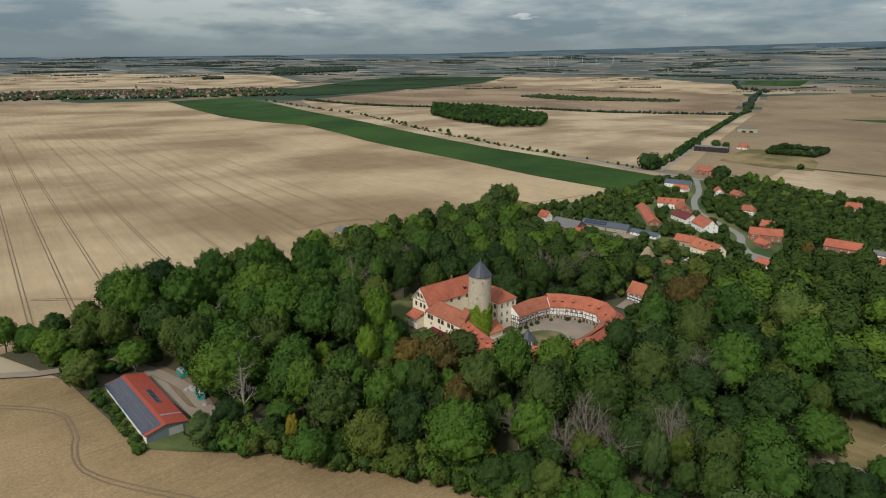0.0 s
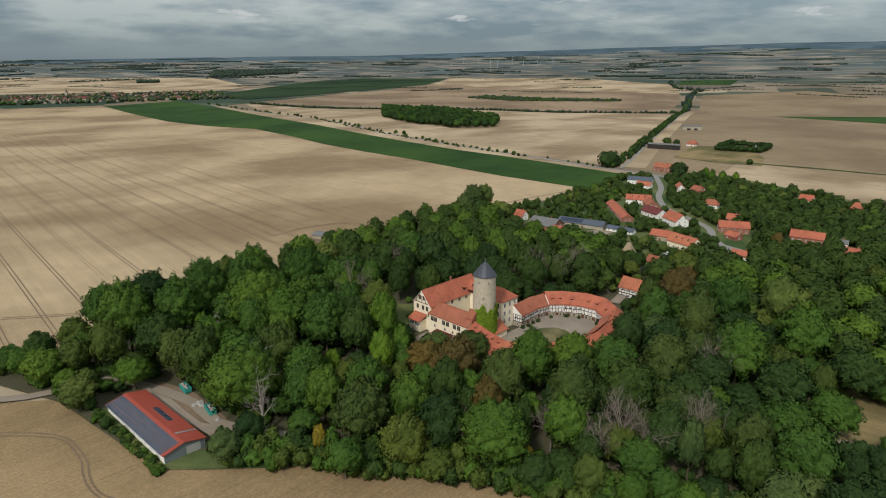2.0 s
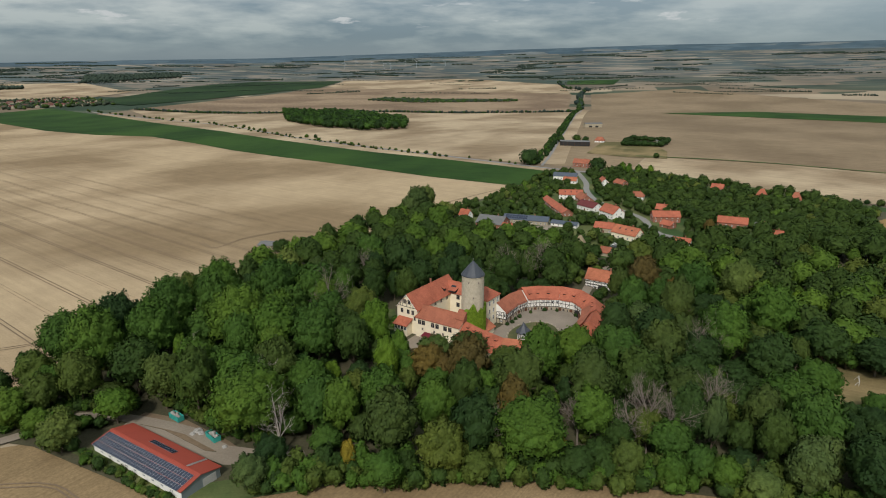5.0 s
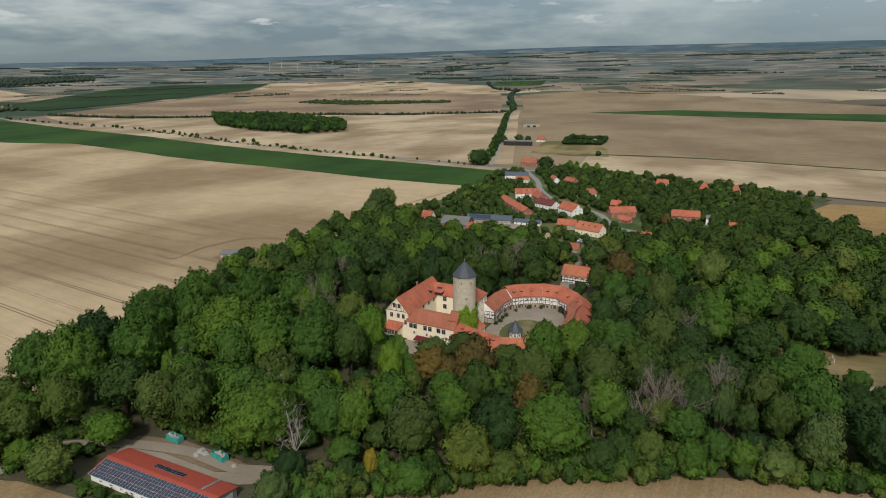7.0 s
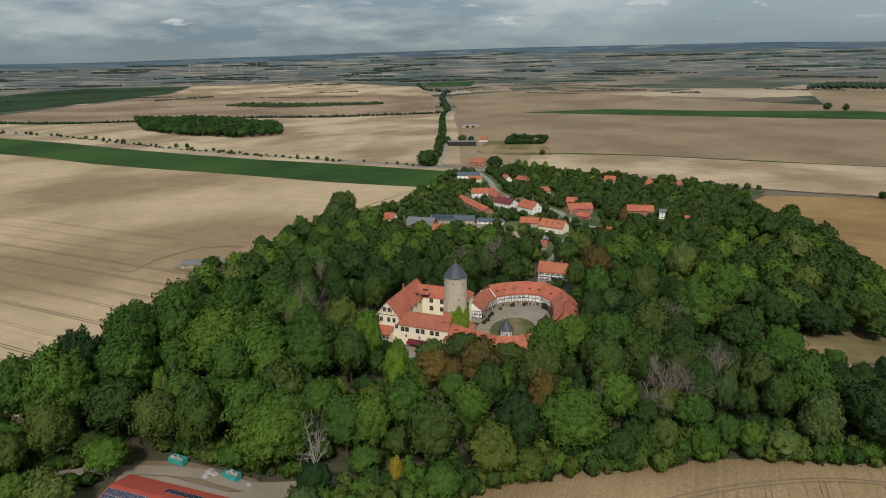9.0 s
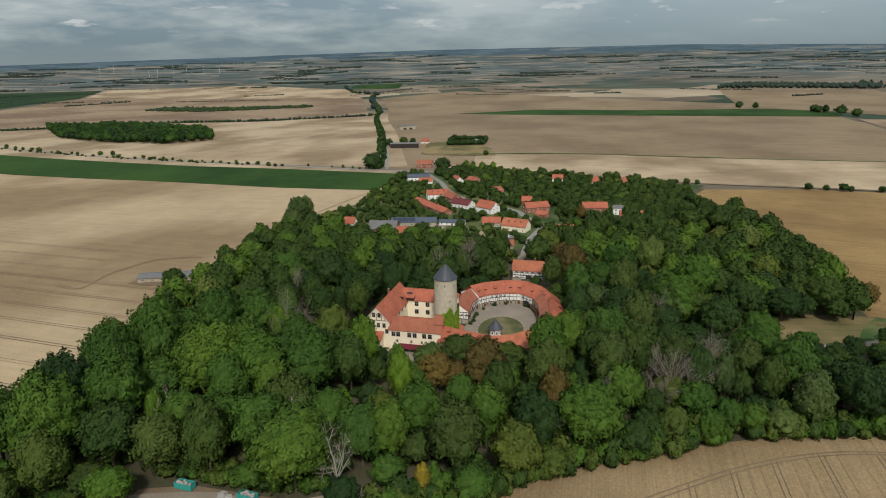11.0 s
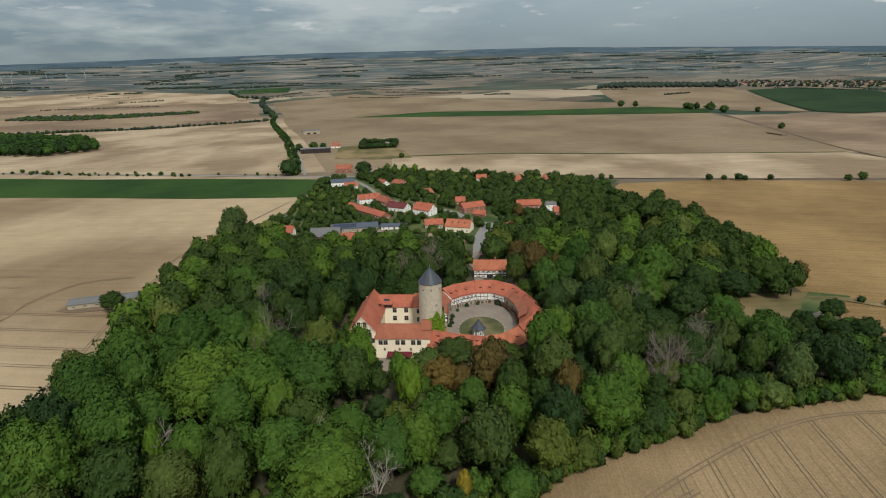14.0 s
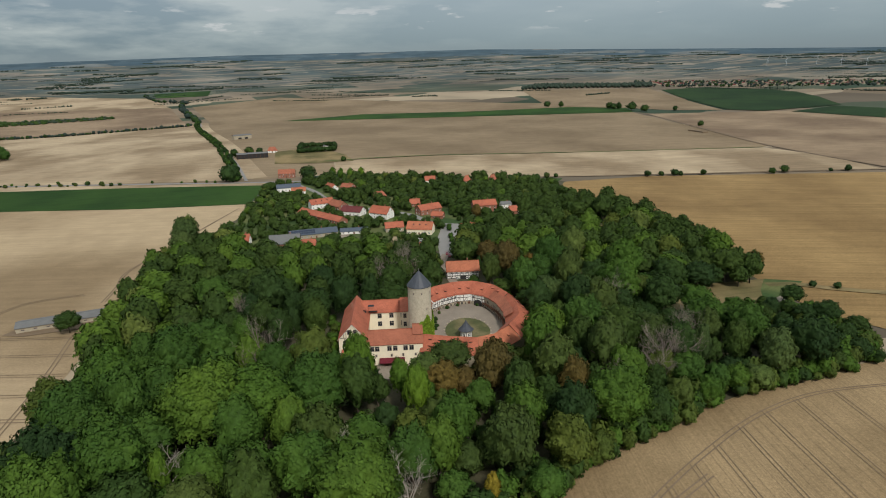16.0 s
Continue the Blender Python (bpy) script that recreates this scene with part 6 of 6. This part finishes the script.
turned(bm, [(3.65, 4.0), (3.65, 4.16), (1.95, 5.8), (0.85, 7.3), (0.08, 8.7)], 8)
part("roof", bm, SLATE, pav, "pointed eight-sided slate roof")
for k in range(8):
    c_, s_ = math.cos(k * math.pi / 4), math.sin(k * math.pi / 4)
    bar("timber_post", (2.78 * c_, 2.78 * s_, -0.5), (2.78 * c_, 2.78 * s_, 3.9), 0.2, 0.2, TIMBER, pav)
    c_, s_ = math.cos((k + 0.5) * math.pi / 4), math.sin((k + 0.5) * math.pi / 4)
    window(pav, (2.55 * c_, 2.55 * s_, 1.4), (c_, s_), 1.1, 1.7, FRAMEW)
gate = castle_thing("gatehouse", "half-timbered white gatehouse with an orange-red tiled roof", "house", 104.3, 55.6, -90)
block(gate, 0, 0, 18.5, 8.6, 6.3, 10.9, WHITE, TILE3)
for y_, z0_ in ((-4.31, 0.0), (4.31, 0.0)):
    for z0_, z1_ in ((0.3, 3.1), (3.3, 6.1)):
        timber_face(gate, (-9.2, y_), (9.2, y_), z0_, z1_, 1.55, 3, 2, True, (0, y_))
timber_face(gate, (-9.26, -4.2), (-9.26, 4.2), 3.3, 6.1, 1.4, 3, 2, True, (-1, 0))
# dark slab on the wall paints the shade of the gate
part("gateway", boxed(-1.7, 1.7, -4.52, -4.3, -1, 3.0), BLACKWOOD, gate, "solid dark slab for the shade in the gate opening")
chimney(gate, 3, 0.8, 9, 12.0, BRICK)

# ---- the village ----
ROOFS = {"TILE": TILE, "TILE2": TILE2, "TILE3": TILE3, "DARKTILE": DARKTILE, "BLUEROOF": BLUEROOF, "GREYROOF": GREYROOF, "OLDROOF": plain("weathered_tan_roof", (0.30, 0.235, 0.15), 0.9, var=0.2)}
WALLS = {"BRICK": BRICK, "WHITE": WHITE, "STONE": STONE, "CREAM": CREAM, "BLACKWOOD": BLACKWOOD}
for n_, (a, b, w, eave, rdg, wl, rf, storeys, label) in enumerate(VILL):
    c = ((a[0] + b[0]) / 2, (a[1] + b[1]) / 2)
    L = math.hypot(a[0] - b[0], a[1] - b[1])
    ob = new("barn" if "barn" in label or "shed" in label else "house")
    z = min(land(c[0] + dx, c[1] + dy) for dx in (-6, 6) for dy in (-6, 6))
    ob.matrix_basis = pose(c[0], c[1], z + 0.2, 0, 0, math.degrees(math.atan2(b[1] - a[1], b[0] - a[0])))
    tagged(ob, label, "barn" if ob.name.startswith("barn") else "house", "village buildings")
    hip = (3.0, 3.0) if "hipped" in label or "pointed" in label else (0, 0)
    block(ob, 0, 0, L, w, eave, rdg, WALLS[wl], ROOFS[rf], hip=hip)
    for s in range(storeys):
        zs = 1.0 + 2.6 * s
        if zs + 1.3 > eave:
            continue
        nw = max(2, int(L / 3.4))
        for i in range(nw):
            x = -L / 2 + L * (i + 0.5) / nw
            for sy in (-1, 1):
                if s == 0 and i == nw // 2:
                    part("door", boxed(x - 0.55, x + 0.55, sy * w / 2 - 0.06, sy * w / 2 + 0.06, -0.3, 2.0), REDWOOD, ob)
                else:
                    window(ob, (x, sy * (w / 2 + 0.01), zs), (0, sy), 1.05, 1.3, FRAMEW)
    if storeys:
        for sx in (-1, 1):
            for y in ((-w * 0.2, w * 0.2) if w > 7.5 else (0,)):
                for zs in ((1.0, 3.6, 6.2) if eave > 4.4 else (1.0, 3.6)):
                    if not hip[0] and zs + 1.2 < eave + (rdg - eave) * (1 - abs(y) * 2 / w) - 0.4:
                        window(ob, (sx * (L / 2 + 0.01), y, zs), (sx, 0), 1.0, 1.2, FRAMEW)
        chimney(ob, L * 0.18, w * 0.08, rdg - 1.2, rdg + 0.9, BRICK)
    if "skylights" in label or "large barn" in label:
        for x in (-L * 0.25, 0, L * 0.25):
            k = (rdg - eave) / (w / 2)
            part("roof_window", boxed(-0.45, 0.45, -0.6, 0.6, 0.0, 0.12), GLASS, ob, "", Matrix.Translation((x, -w * 0.22, rdg - w * 0.22 * k + 0.03)) @ Matrix.Rotation(math.atan(k), 4, "X"))
    if "solar" in label:
        k = (rdg - eave) / (w / 2)
        for i in range(10):
            for j in range(2):
                y = -w * (0.16 + 0.2 * j)
                part("solar_panel", boxed(-0.78, 0.78, -0.95, 0.95, 0, 0.06), PANEL, ob, "", Matrix.Translation((-L / 2 + 2.2 + 1.7 * i, y, rdg + y * k + 0.06)) @ Matrix.Rotation(math.atan(k), 4, "X"))
    if "two dark doors" in label:
        for x in (-6, 6):
            part("door", boxed(x - 3, x + 3, -w / 2 - 0.08, -w / 2 - 0.01, -0.4, 3.4), BLACKWOOD, ob, "wide dark barn door")
    if "black wooden" in label:
        for i in range(9):
            bar("post", (-L / 2 + L * i / 8, -w / 2 - 0.1, -0.5), (-L / 2 + L * i / 8, -w / 2 - 0.1, eave), 0.3, 0.2, REDWOOD, ob)

# long low shed at the field's edge
shed = new("field_shed")
shed.matrix_basis = pose(-59, 427, land(-59, 427), 0, 0, -29)
tagged(shed, "long low concrete shed with a grey flat-pitched roof in the field", "shed")
block(shed, 0, 0, 44, 11, 2.9, 4.2, STONE, GREYROOF, base=-1)
drape("shed_yard", [(-86, 436), (-80, 426), (-62, 414), (-40, 402), (-36, 410), (-60, 424), (-76, 440)], SOIL, 0.4, 10, "bare trampled soil round the shed", "yard")
for i in range(8):
    window(shed, (-19 + 5.4 * i, -5.51, 1.2), (0, -1), 1.6, 0.7)

# ---- the barn with solar panels ----
barn = new("barn")
BARN_Z = land(-106, 199) - 0.3
barn.matrix_basis = pose(-108.6, 198.6, BARN_Z, 0, 0, math.degrees(math.atan2(-0.735, 0.68)))
tagged(barn, "long white-walled barn with a red sheet roof and solar panels", "barn")
BL, BW, BE, BR = 45.0, 13.6, 3.9, 5.5
block(barn, 0, 0, BL, BW, BE, BR, WHITE, BARNROOF, over=0.5, label="white rendered walls")
sl = (BR - BE) / (BW / 2)
th = math.atan(sl)
key_p = None
for row, y in enumerate((-6.5, -4.4, -2.3)):
    n = 37
    for i in range(n):
        x = -BL / 2 + 0.7 + i * 1.22
        if x > BL / 2 - 0.5:
            continue
        m_ = Matrix.Translation((x, y, BR + y * sl + 0.10)) @ Matrix.Rotation(th, 4, "X")
        if key_p is None:
            ob = part("solar_panel", boxed(-0.55, 0.55, -0.98, 0.98, 0, 0.05), PANEL, barn, "dark blue solar panel", m_)
            bmf = bmesh.new()
            for d_ in ((-0.58, -0.552, -1.0, 1.0, 0, 0.07), (0.552, 0.58, -1.0, 1.0, 0, 0.07), (-0.552, 0.552, -1.0, -0.972, 0, 0.07), (-0.552, 0.552, 0.972, 1.0, 0, 0.07), (-0.552, 0.552, -0.015, 0.015, 0.051, 0.056)):
                box(bmf, *d_)
            key_p = (ob.data, part("panel_frame", bmf, ALU, ob).data)
        else:
            ob = new("solar_panel", key_p[0])
            ob.parent, ob.matrix_basis = barn, m_
            f_ = new("panel_frame", key_p[1])
            f_.parent = ob
for i in range(10):
    m_ = Matrix.Translation((-5.5 + i * 1.22, 3.3, BR - 3.3 * sl + 0.10)) @ Matrix.Rotation(-th, 4, "X")
    ob = new("solar_panel", key_p[0])
    ob.parent, ob.matrix_basis = barn, m_
    f_ = new("panel_frame", key_p[1])
    f_.parent = ob
part("skylight_strip", boxed(-0.45, 0.45, -3.6, 3.6, 0, 0.07), ALU, barn, "pale translucent roof strip", Matrix.Translation((BL / 2 - 6.5, 3.7, BR - 3.7 * sl + 0.06)) @ Matrix.Rotation(-th, 4, "X"))
# thin dark grey face laid over the white gable end
bm = bmesh.new()
prism(bm, [(-6.7, -0.8), (6.7, -0.8), (6.7, BE - 0.25), (0, BR - 0.3), (-6.7, BE - 0.25)], BL / 2 + 0.004, BL / 2 + 0.1)
part("gable_face", bm, GREYWALL, barn, "dark grey face on the gable end")
part("barn_door", boxed(BL / 2 + 0.1, BL / 2 + 0.2, 0.5, 5.2, -0.3, 3.2), CONCRETE, barn, "pale sliding door")
for i in range(9):
    window(barn, (-18 + 4.5 * i, -6.81, 1.9), (0, -1), 1.5, 0.8, FRAMEW)
bar("gutter", (-BL / 2, -7.3, BE - 0.25), (BL / 2, -7.3, BE - 0.25), 0.14, 0.14, ALU, barn)


def skip_container(x, y, turn):
    """An open teal roll-off container, ribbed outside, filled with scrap."""
    ob = new("waste_container")
    ob.matrix_basis = pose(x, y, land(x, y) + 0.6, 0, 0, turn)
    tagged(ob, "open teal steel container heaped with pale scrap", "container", "containers in the barn yard")
    part("floor", boxed(-3.0, 3.0, -1.15, 1.15, 0.1, 0.22), TEAL, ob)
    for nm, d_ in (("side_wall", (-3, 3, -1.2, -1.12, 0.1, 2.0)), ("side_wall", (-3, 3, 1.12, 1.2, 0.1, 2.0)), ("end_wall", (-3.0, -2.92, -1.115, 1.115, 0.1, 2.0)), ("end_wall", (2.92, 3.0, -1.115, 1.115, 0.1, 2.0))):
        part(nm, boxed(*d_), TEAL, ob)
    for i in range(7):
        for sy in (-1, 1):
            bar("rib", (-2.7 + 0.9 * i, sy * 1.26, 0.1), (-2.7 + 0.9 * i, sy * 1.26, 1.95), 0.12, 0.12, TEAL, ob)
    w = np.random.default_rng(int(abs(x)))
    for i in range(9):
        bm = bmesh.new()
        bmesh.ops.create_icosphere(bm, subdivisions=1, radius=float(w.uniform(0.5, 0.9)))
        for v in bm.verts:
            v.co *= float(w.uniform(0.75, 1.2))
        part("scrap_lump", bm, LOAD, ob, "", Matrix.Translation((float(w.uniform(-2.2, 2.2)), float(w.uniform(-0.5, 0.5)), float(w.uniform(1.2, 1.9)))))


skip_container(-105.5, 223.5, -52)
skip_container(-92.0, 207.5, -58)
for i, (x, y, s_) in enumerate(((-97.5, 213.5, 1.6), (-99, 212, 1.1), (-96.2, 211.6, 1.2), (-88, 201.5, 1.0))):
    bm = bmesh.new()
    bmesh.ops.create_icosphere(bm, subdivisions=2, radius=s_)
    w = np.random.default_rng(i)
    for v in bm.verts:
        v.co *= float(w.uniform(0.8, 1.15))
        v.co.z *= 0.6
    tagged(part("rubble_heap", bm, LOAD, None, "", pose(x, y, land(x, y) + 0.7)), "low heap of pale rubble in the yard", "rubble heap", "rubble in the barn yard")


def car(x, y, turn, mat, label):
    """A parked car: body, glazed cabin, four wheels."""
    ob = new("car")
    ob.matrix_basis = pose(x, y, land(x, y) + 0.62, 0, 0, turn)
    tagged(ob, label, "car", "cars on the village square")
    bm = bmesh.new()
    prism(bm, [(-2.1, 0.3), (2.1, 0.3), (2.12, 0.75), (1.9, 0.9), (0.9, 0.98), (-2.0, 0.98), (-2.15, 0.7)], -0.86, 0.86)
    swap(bm)
    bmesh.ops.bevel(bm, geom=bm.edges[:], offset=0.05, segments=1, affect="EDGES")
    part("body", bm, mat, ob)
    bm = bmesh.new()
    prism(bm, [(-1.85, 0.97), (0.95, 0.97), (0.3, 1.42), (-1.5, 1.42)], -0.74, 0.74)
    swap(bm)
    part("cabin", bm, GLASS, ob)
    part("roof", boxed(-0.35, 1.5, -0.7, 0.7, 1.422, 1.47), mat, ob)
    for sx in (-1.3, 1.3):
        for sy in (-0.8, 0.8):
            bm = bmesh.new()
            bmesh.ops.create_cone(bm, cap_ends=True, segments=12, radius1=0.32, radius2=0.32, depth=0.2, matrix=Matrix.Translation((sx, sy, 0.32)) @ Matrix.Rotation(radians(90), 4, "X"))
            part("wheel", bm, BLACKWOOD, ob)


RED_CAR = plain("car_paint_red", (0.25, 0.02, 0.03), 0.3, var=0.05, spec=0.6)
WHITE_CAR = plain("car_paint_white", (0.7, 0.7, 0.7), 0.3, var=0.05, spec=0.6)
GREY_CAR = plain("car_paint_grey", (0.10, 0.11, 0.12), 0.3, var=0.05, spec=0.6)
for x, y, a, m_, l_ in ((131, 327, 40, RED_CAR, "parked dark red car on the paved square"), (134, 331, 40, RED_CAR, "parked red car on the paved square"), (150, 366, -45, WHITE_CAR, "parked white car by the barn"),
                        (153, 369, -45, WHITE_CAR, "parked white car on the square"), (147, 363, -45, GREY_CAR, "parked dark grey car on the square"), (104, 415, 20, WHITE_CAR, "parked white van in the farmyard")):
    car(x, y, a, m_, l_)


# bare trees
def dead_tree(x, y, H, seed, mat, label, limbs=9, depth=3):
    ob = new("bare_tree")
    ob.matrix_basis = pose(x, y, land(x, y))
    tagged(ob, label, "tree", "bare trees")
    g = np.random.default_rng(seed)
    V, F = wood_arrays(g, 6, H, limbs, 0.4, depth, 0.6)
    t = new("trunk", quick_mesh("trunk", V, [F], [mat]))
    t.parent = ob


for i, (x, y, H) in enumerate(((-69.7, 192.3, 23), (-77, 216, 25), (42.5, 160, 25), (36, 163, 20), (49, 158, 21), (24, 171, 19), (76, 127.5, 16), (-22, 335, 22), (-47.5, 288, 28), (-106, 255, 21), (51, 312, 22), (63, 307.5, 22), (78, 318, 22), (66, 160, 26), (90.5, 200, 23), (-3, 173, 19))):
    dead_tree(x, y, H, 100 + i, DEADWOOD if i in (0, 1, 6, 9) else TWIG, "bare dead tree with bleached branches in the wood" if i in (0, 1, 6, 9) else "leafless grey tree among green crowns", 6 if i in (0, 1, 6, 9) else 14, 4)
# stand-in block for an unidentified dark mark in the field
tagged(part("dark_mound", boxed(-1, 1, -1, 1, -1, 1), SOIL, None, "", pose(1012, 415, land(1012, 415) + 0.8, 0, 0, 50) @ Matrix.Diagonal((22, 5, 1.6, 1))), "long low soil-brown block for a dark mark in the field", "heap")


def goal(x, y, turn):
    """A small football goal of white tube."""
    ob = new("football_goal")
    ob.matrix_basis = pose(x, y, land(x, y) + 0.55, 0, 0, turn)
    tagged(ob, "white tubular football goal on the dry meadow", "goal")
    for sx in (-2.5, 2.5):
        bar("post", (sx, 0, 0), (sx, 0, 2.0), 0.12, 0.12, FRAMEW, ob)
        bar("stay", (sx, 0, 2.0), (sx, 1.3, 0), 0.07, 0.07, FRAMEW, ob)
    bar("crossbar", (-2.56, 0, 2.05), (2.56, 0, 2.05), 0.12, 0.12, FRAMEW, ob)


goal(146, 177, 45)


# far villages: small houses in rows, trees between
def far_village(cx, cy, du, dv, turn, n, seed, label):
    g = np.random.default_rng(seed)
    ob = new("far_village")
    tagged(ob, label, "village", kind="stuff")
    V, W, R, nv = [], [], [], 0
    trees = []
    c, s = math.cos(radians(turn)), math.sin(radians(turn))
    for i in range(n):
        a, b = g.uniform(-du, du), g.uniform(-dv, dv)
        x, y = cx + a * c - b * s, cy + a * s + b * c
        L, w, e, r = g.uniform(5, 9), g.uniform(3.5, 5), g.uniform(3.5, 6), g.uniform(7, 10)
        t = radians(turn + g.choice([0, 90]) + g.normal(0, 10))
        ct, st = math.cos(t), math.sin(t)
        pts = [(-L, -w, 0), (L, -w, 0), (L, w, 0), (-L, w, 0), (-L, -w, e), (L, -w, e), (L, w, e), (-L, w, e), (-L, 0, r), (L, 0, r)]
        z = land(x, y)
        V += [(x + p[0] * ct - p[1] * st, y + p[0] * st + p[1] * ct, z + p[2]) for p in pts]
        W += [tuple(nv + k for k in f) for f in ((0, 1, 5, 4), (2, 3, 7, 6))]
        R += [tuple(nv + k for k in f) for f in ((4, 5, 9, 8), (6, 7, 8, 9))]
        W += [tuple(nv + k for k in f) for f in ((3, 0, 4, 8, 7), (1, 2, 6, 9, 5))]
        nv += 10
    for i in range(n * 3):
        a, b = g.uniform(-du * 1.05, du * 1.05), g.uniform(-dv * 1.2, dv * 1.2)
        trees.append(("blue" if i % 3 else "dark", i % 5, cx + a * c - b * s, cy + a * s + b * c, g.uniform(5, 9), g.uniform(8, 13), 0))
    k = mesh_object("houses", V, W + R, [STONE, WHITE, SHADETILE, DARKTILE], ob)
    k.data.polygons.foreach_set("material_index", [int(i % 24 in (0, 3)) for i in range(len(W))] + [2 + int(i // 2 % 3 != 0) for i in range(len(R))])
    far_clumps("village_trees", trees, "trees among the houses of a far village")


far_village(-1020, 2120, 450, 150, 28, 240, 1, "far village of red roofs and white walls among trees")
far_village(2700, 640, 130, 430, 12, 130, 2, "far village with red and white houses among trees")
# church steeple of the far village
church = new("church_tower")
church.matrix_basis = pose(-1085, 2230, land(-1085, 2230))
tagged(church, "far church tower with a pointed dark spire", "church")
part("wall", boxed(-3.5, 3.5, -3.5, 3.5, -1, 16), STONE, church)
bm = bmesh.new()
turned(bm, [(4.4, 16), (2.0, 21), (0.2, 31)], 8)
part("spire", bm, SLATE, church)

# wooded crest of the far hills, blue haze painted into its colours
verts_, faces_ = [], []
for k in range(181):
    az = -42 + 140 * k / 180
    crest = float(np.interp(az, [-42, -15, 5, 25, 60, 98], [2, 3, 5, 9, 10, 6])) + 5 * noise.noise((az * 0.06, 1.3, 0)) + 2 * noise.noise((az * 0.4, 7.1, 0))
    for r, up in ((4560, 0.5), (4650, 0.55 * crest), (4740, crest), (4845, crest * 0.9)):
        x, y = -80 + r * math.sin(radians(az)), 50 + r * math.cos(radians(az))
        verts_.append((x, y, land(x, y) + up))
    if k:
        j = 4 * k
        faces_ += [(j - 4 + i, j + i, j + i + 1, j - 3 + i) for i in range(3)]
HILL = Mat("far_hill_haze", 0.95, 0, 0.1)
cells_ = HILL.N.new("ShaderNodeTexVoronoi")
cells_.inputs["Scale"].default_value = 1.0
HILL.L.new(HILL.vec(0, (0.0045, 0.0045, 0.05)), cells_.inputs["Vector"])
part_ = HILL.N.new("ShaderNodeSeparateColor")
HILL.L.new(cells_.outputs["Color"], part_.inputs[0])
# bluish patch colours carry the haze of distance
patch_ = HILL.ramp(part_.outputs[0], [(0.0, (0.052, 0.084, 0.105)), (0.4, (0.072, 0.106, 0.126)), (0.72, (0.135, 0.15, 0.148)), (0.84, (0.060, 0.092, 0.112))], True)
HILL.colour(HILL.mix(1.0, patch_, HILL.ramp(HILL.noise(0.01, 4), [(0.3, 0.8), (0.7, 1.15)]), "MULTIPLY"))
tagged(mesh_object("backdrop_hill_crest", verts_, faces_, HILL.m, smooth=True), "long low wooded hills along the horizon, tinted with painted haze", "hills", kind="structure")


def wind_turbine(az, r, tall, spin):
    """A far white wind turbine: tapered tower, nacelle, three blades at rest."""
    x, y = -80 + r * math.sin(radians(az)), 50 + r * math.cos(radians(az))
    ob = new("wind_turbine")
    ob.matrix_basis = pose(x, y, land(x, y) - 1, 0, 0, 25 - az)
    tagged(ob, "white three-bladed wind turbine on the far plain", "wind turbine", "wind turbines on the horizon")
    bm = bmesh.new()
    turned(bm, [(0.75, 0), (0.4, tall)], 8)
    part("tower", bm, TURBINE, ob)
    part("nacelle", boxed(-0.7, 0.7, -1.6, 2.2, tall - 0.4, tall + 1.0), TURBINE, ob)
    for k in range(3):
        bm = bmesh.new()
        prism(bm, [(-0.1, 0.5), (0.1, 0.5), (0.15, tall * 0.52), (0.0, tall * 0.52)], -0.45, 0.25)
        part("blade", bm, TURBINE, ob, "", Matrix.Translation((0, -1.9, tall + 0.3)) @ Matrix.Rotation(radians(spin + 120 * k), 4, "Y"))


TURBINE = plain("turbine_grey_white", (0.46, 0.49, 0.51), 0.5, var=0.05)
rng_w = np.random.default_rng(21)
for az0, az1, count in ((6.5, 15.5, 9), (79, 90, 8)):
    for i in range(count):
        wind_turbine(az0 + (az1 - az0) * (i + rng_w.uniform(-0.3, 0.3)) / (count - 1), rng_w.uniform(3750, 4150), rng_w.uniform(30, 40), rng_w.uniform(0, 120))
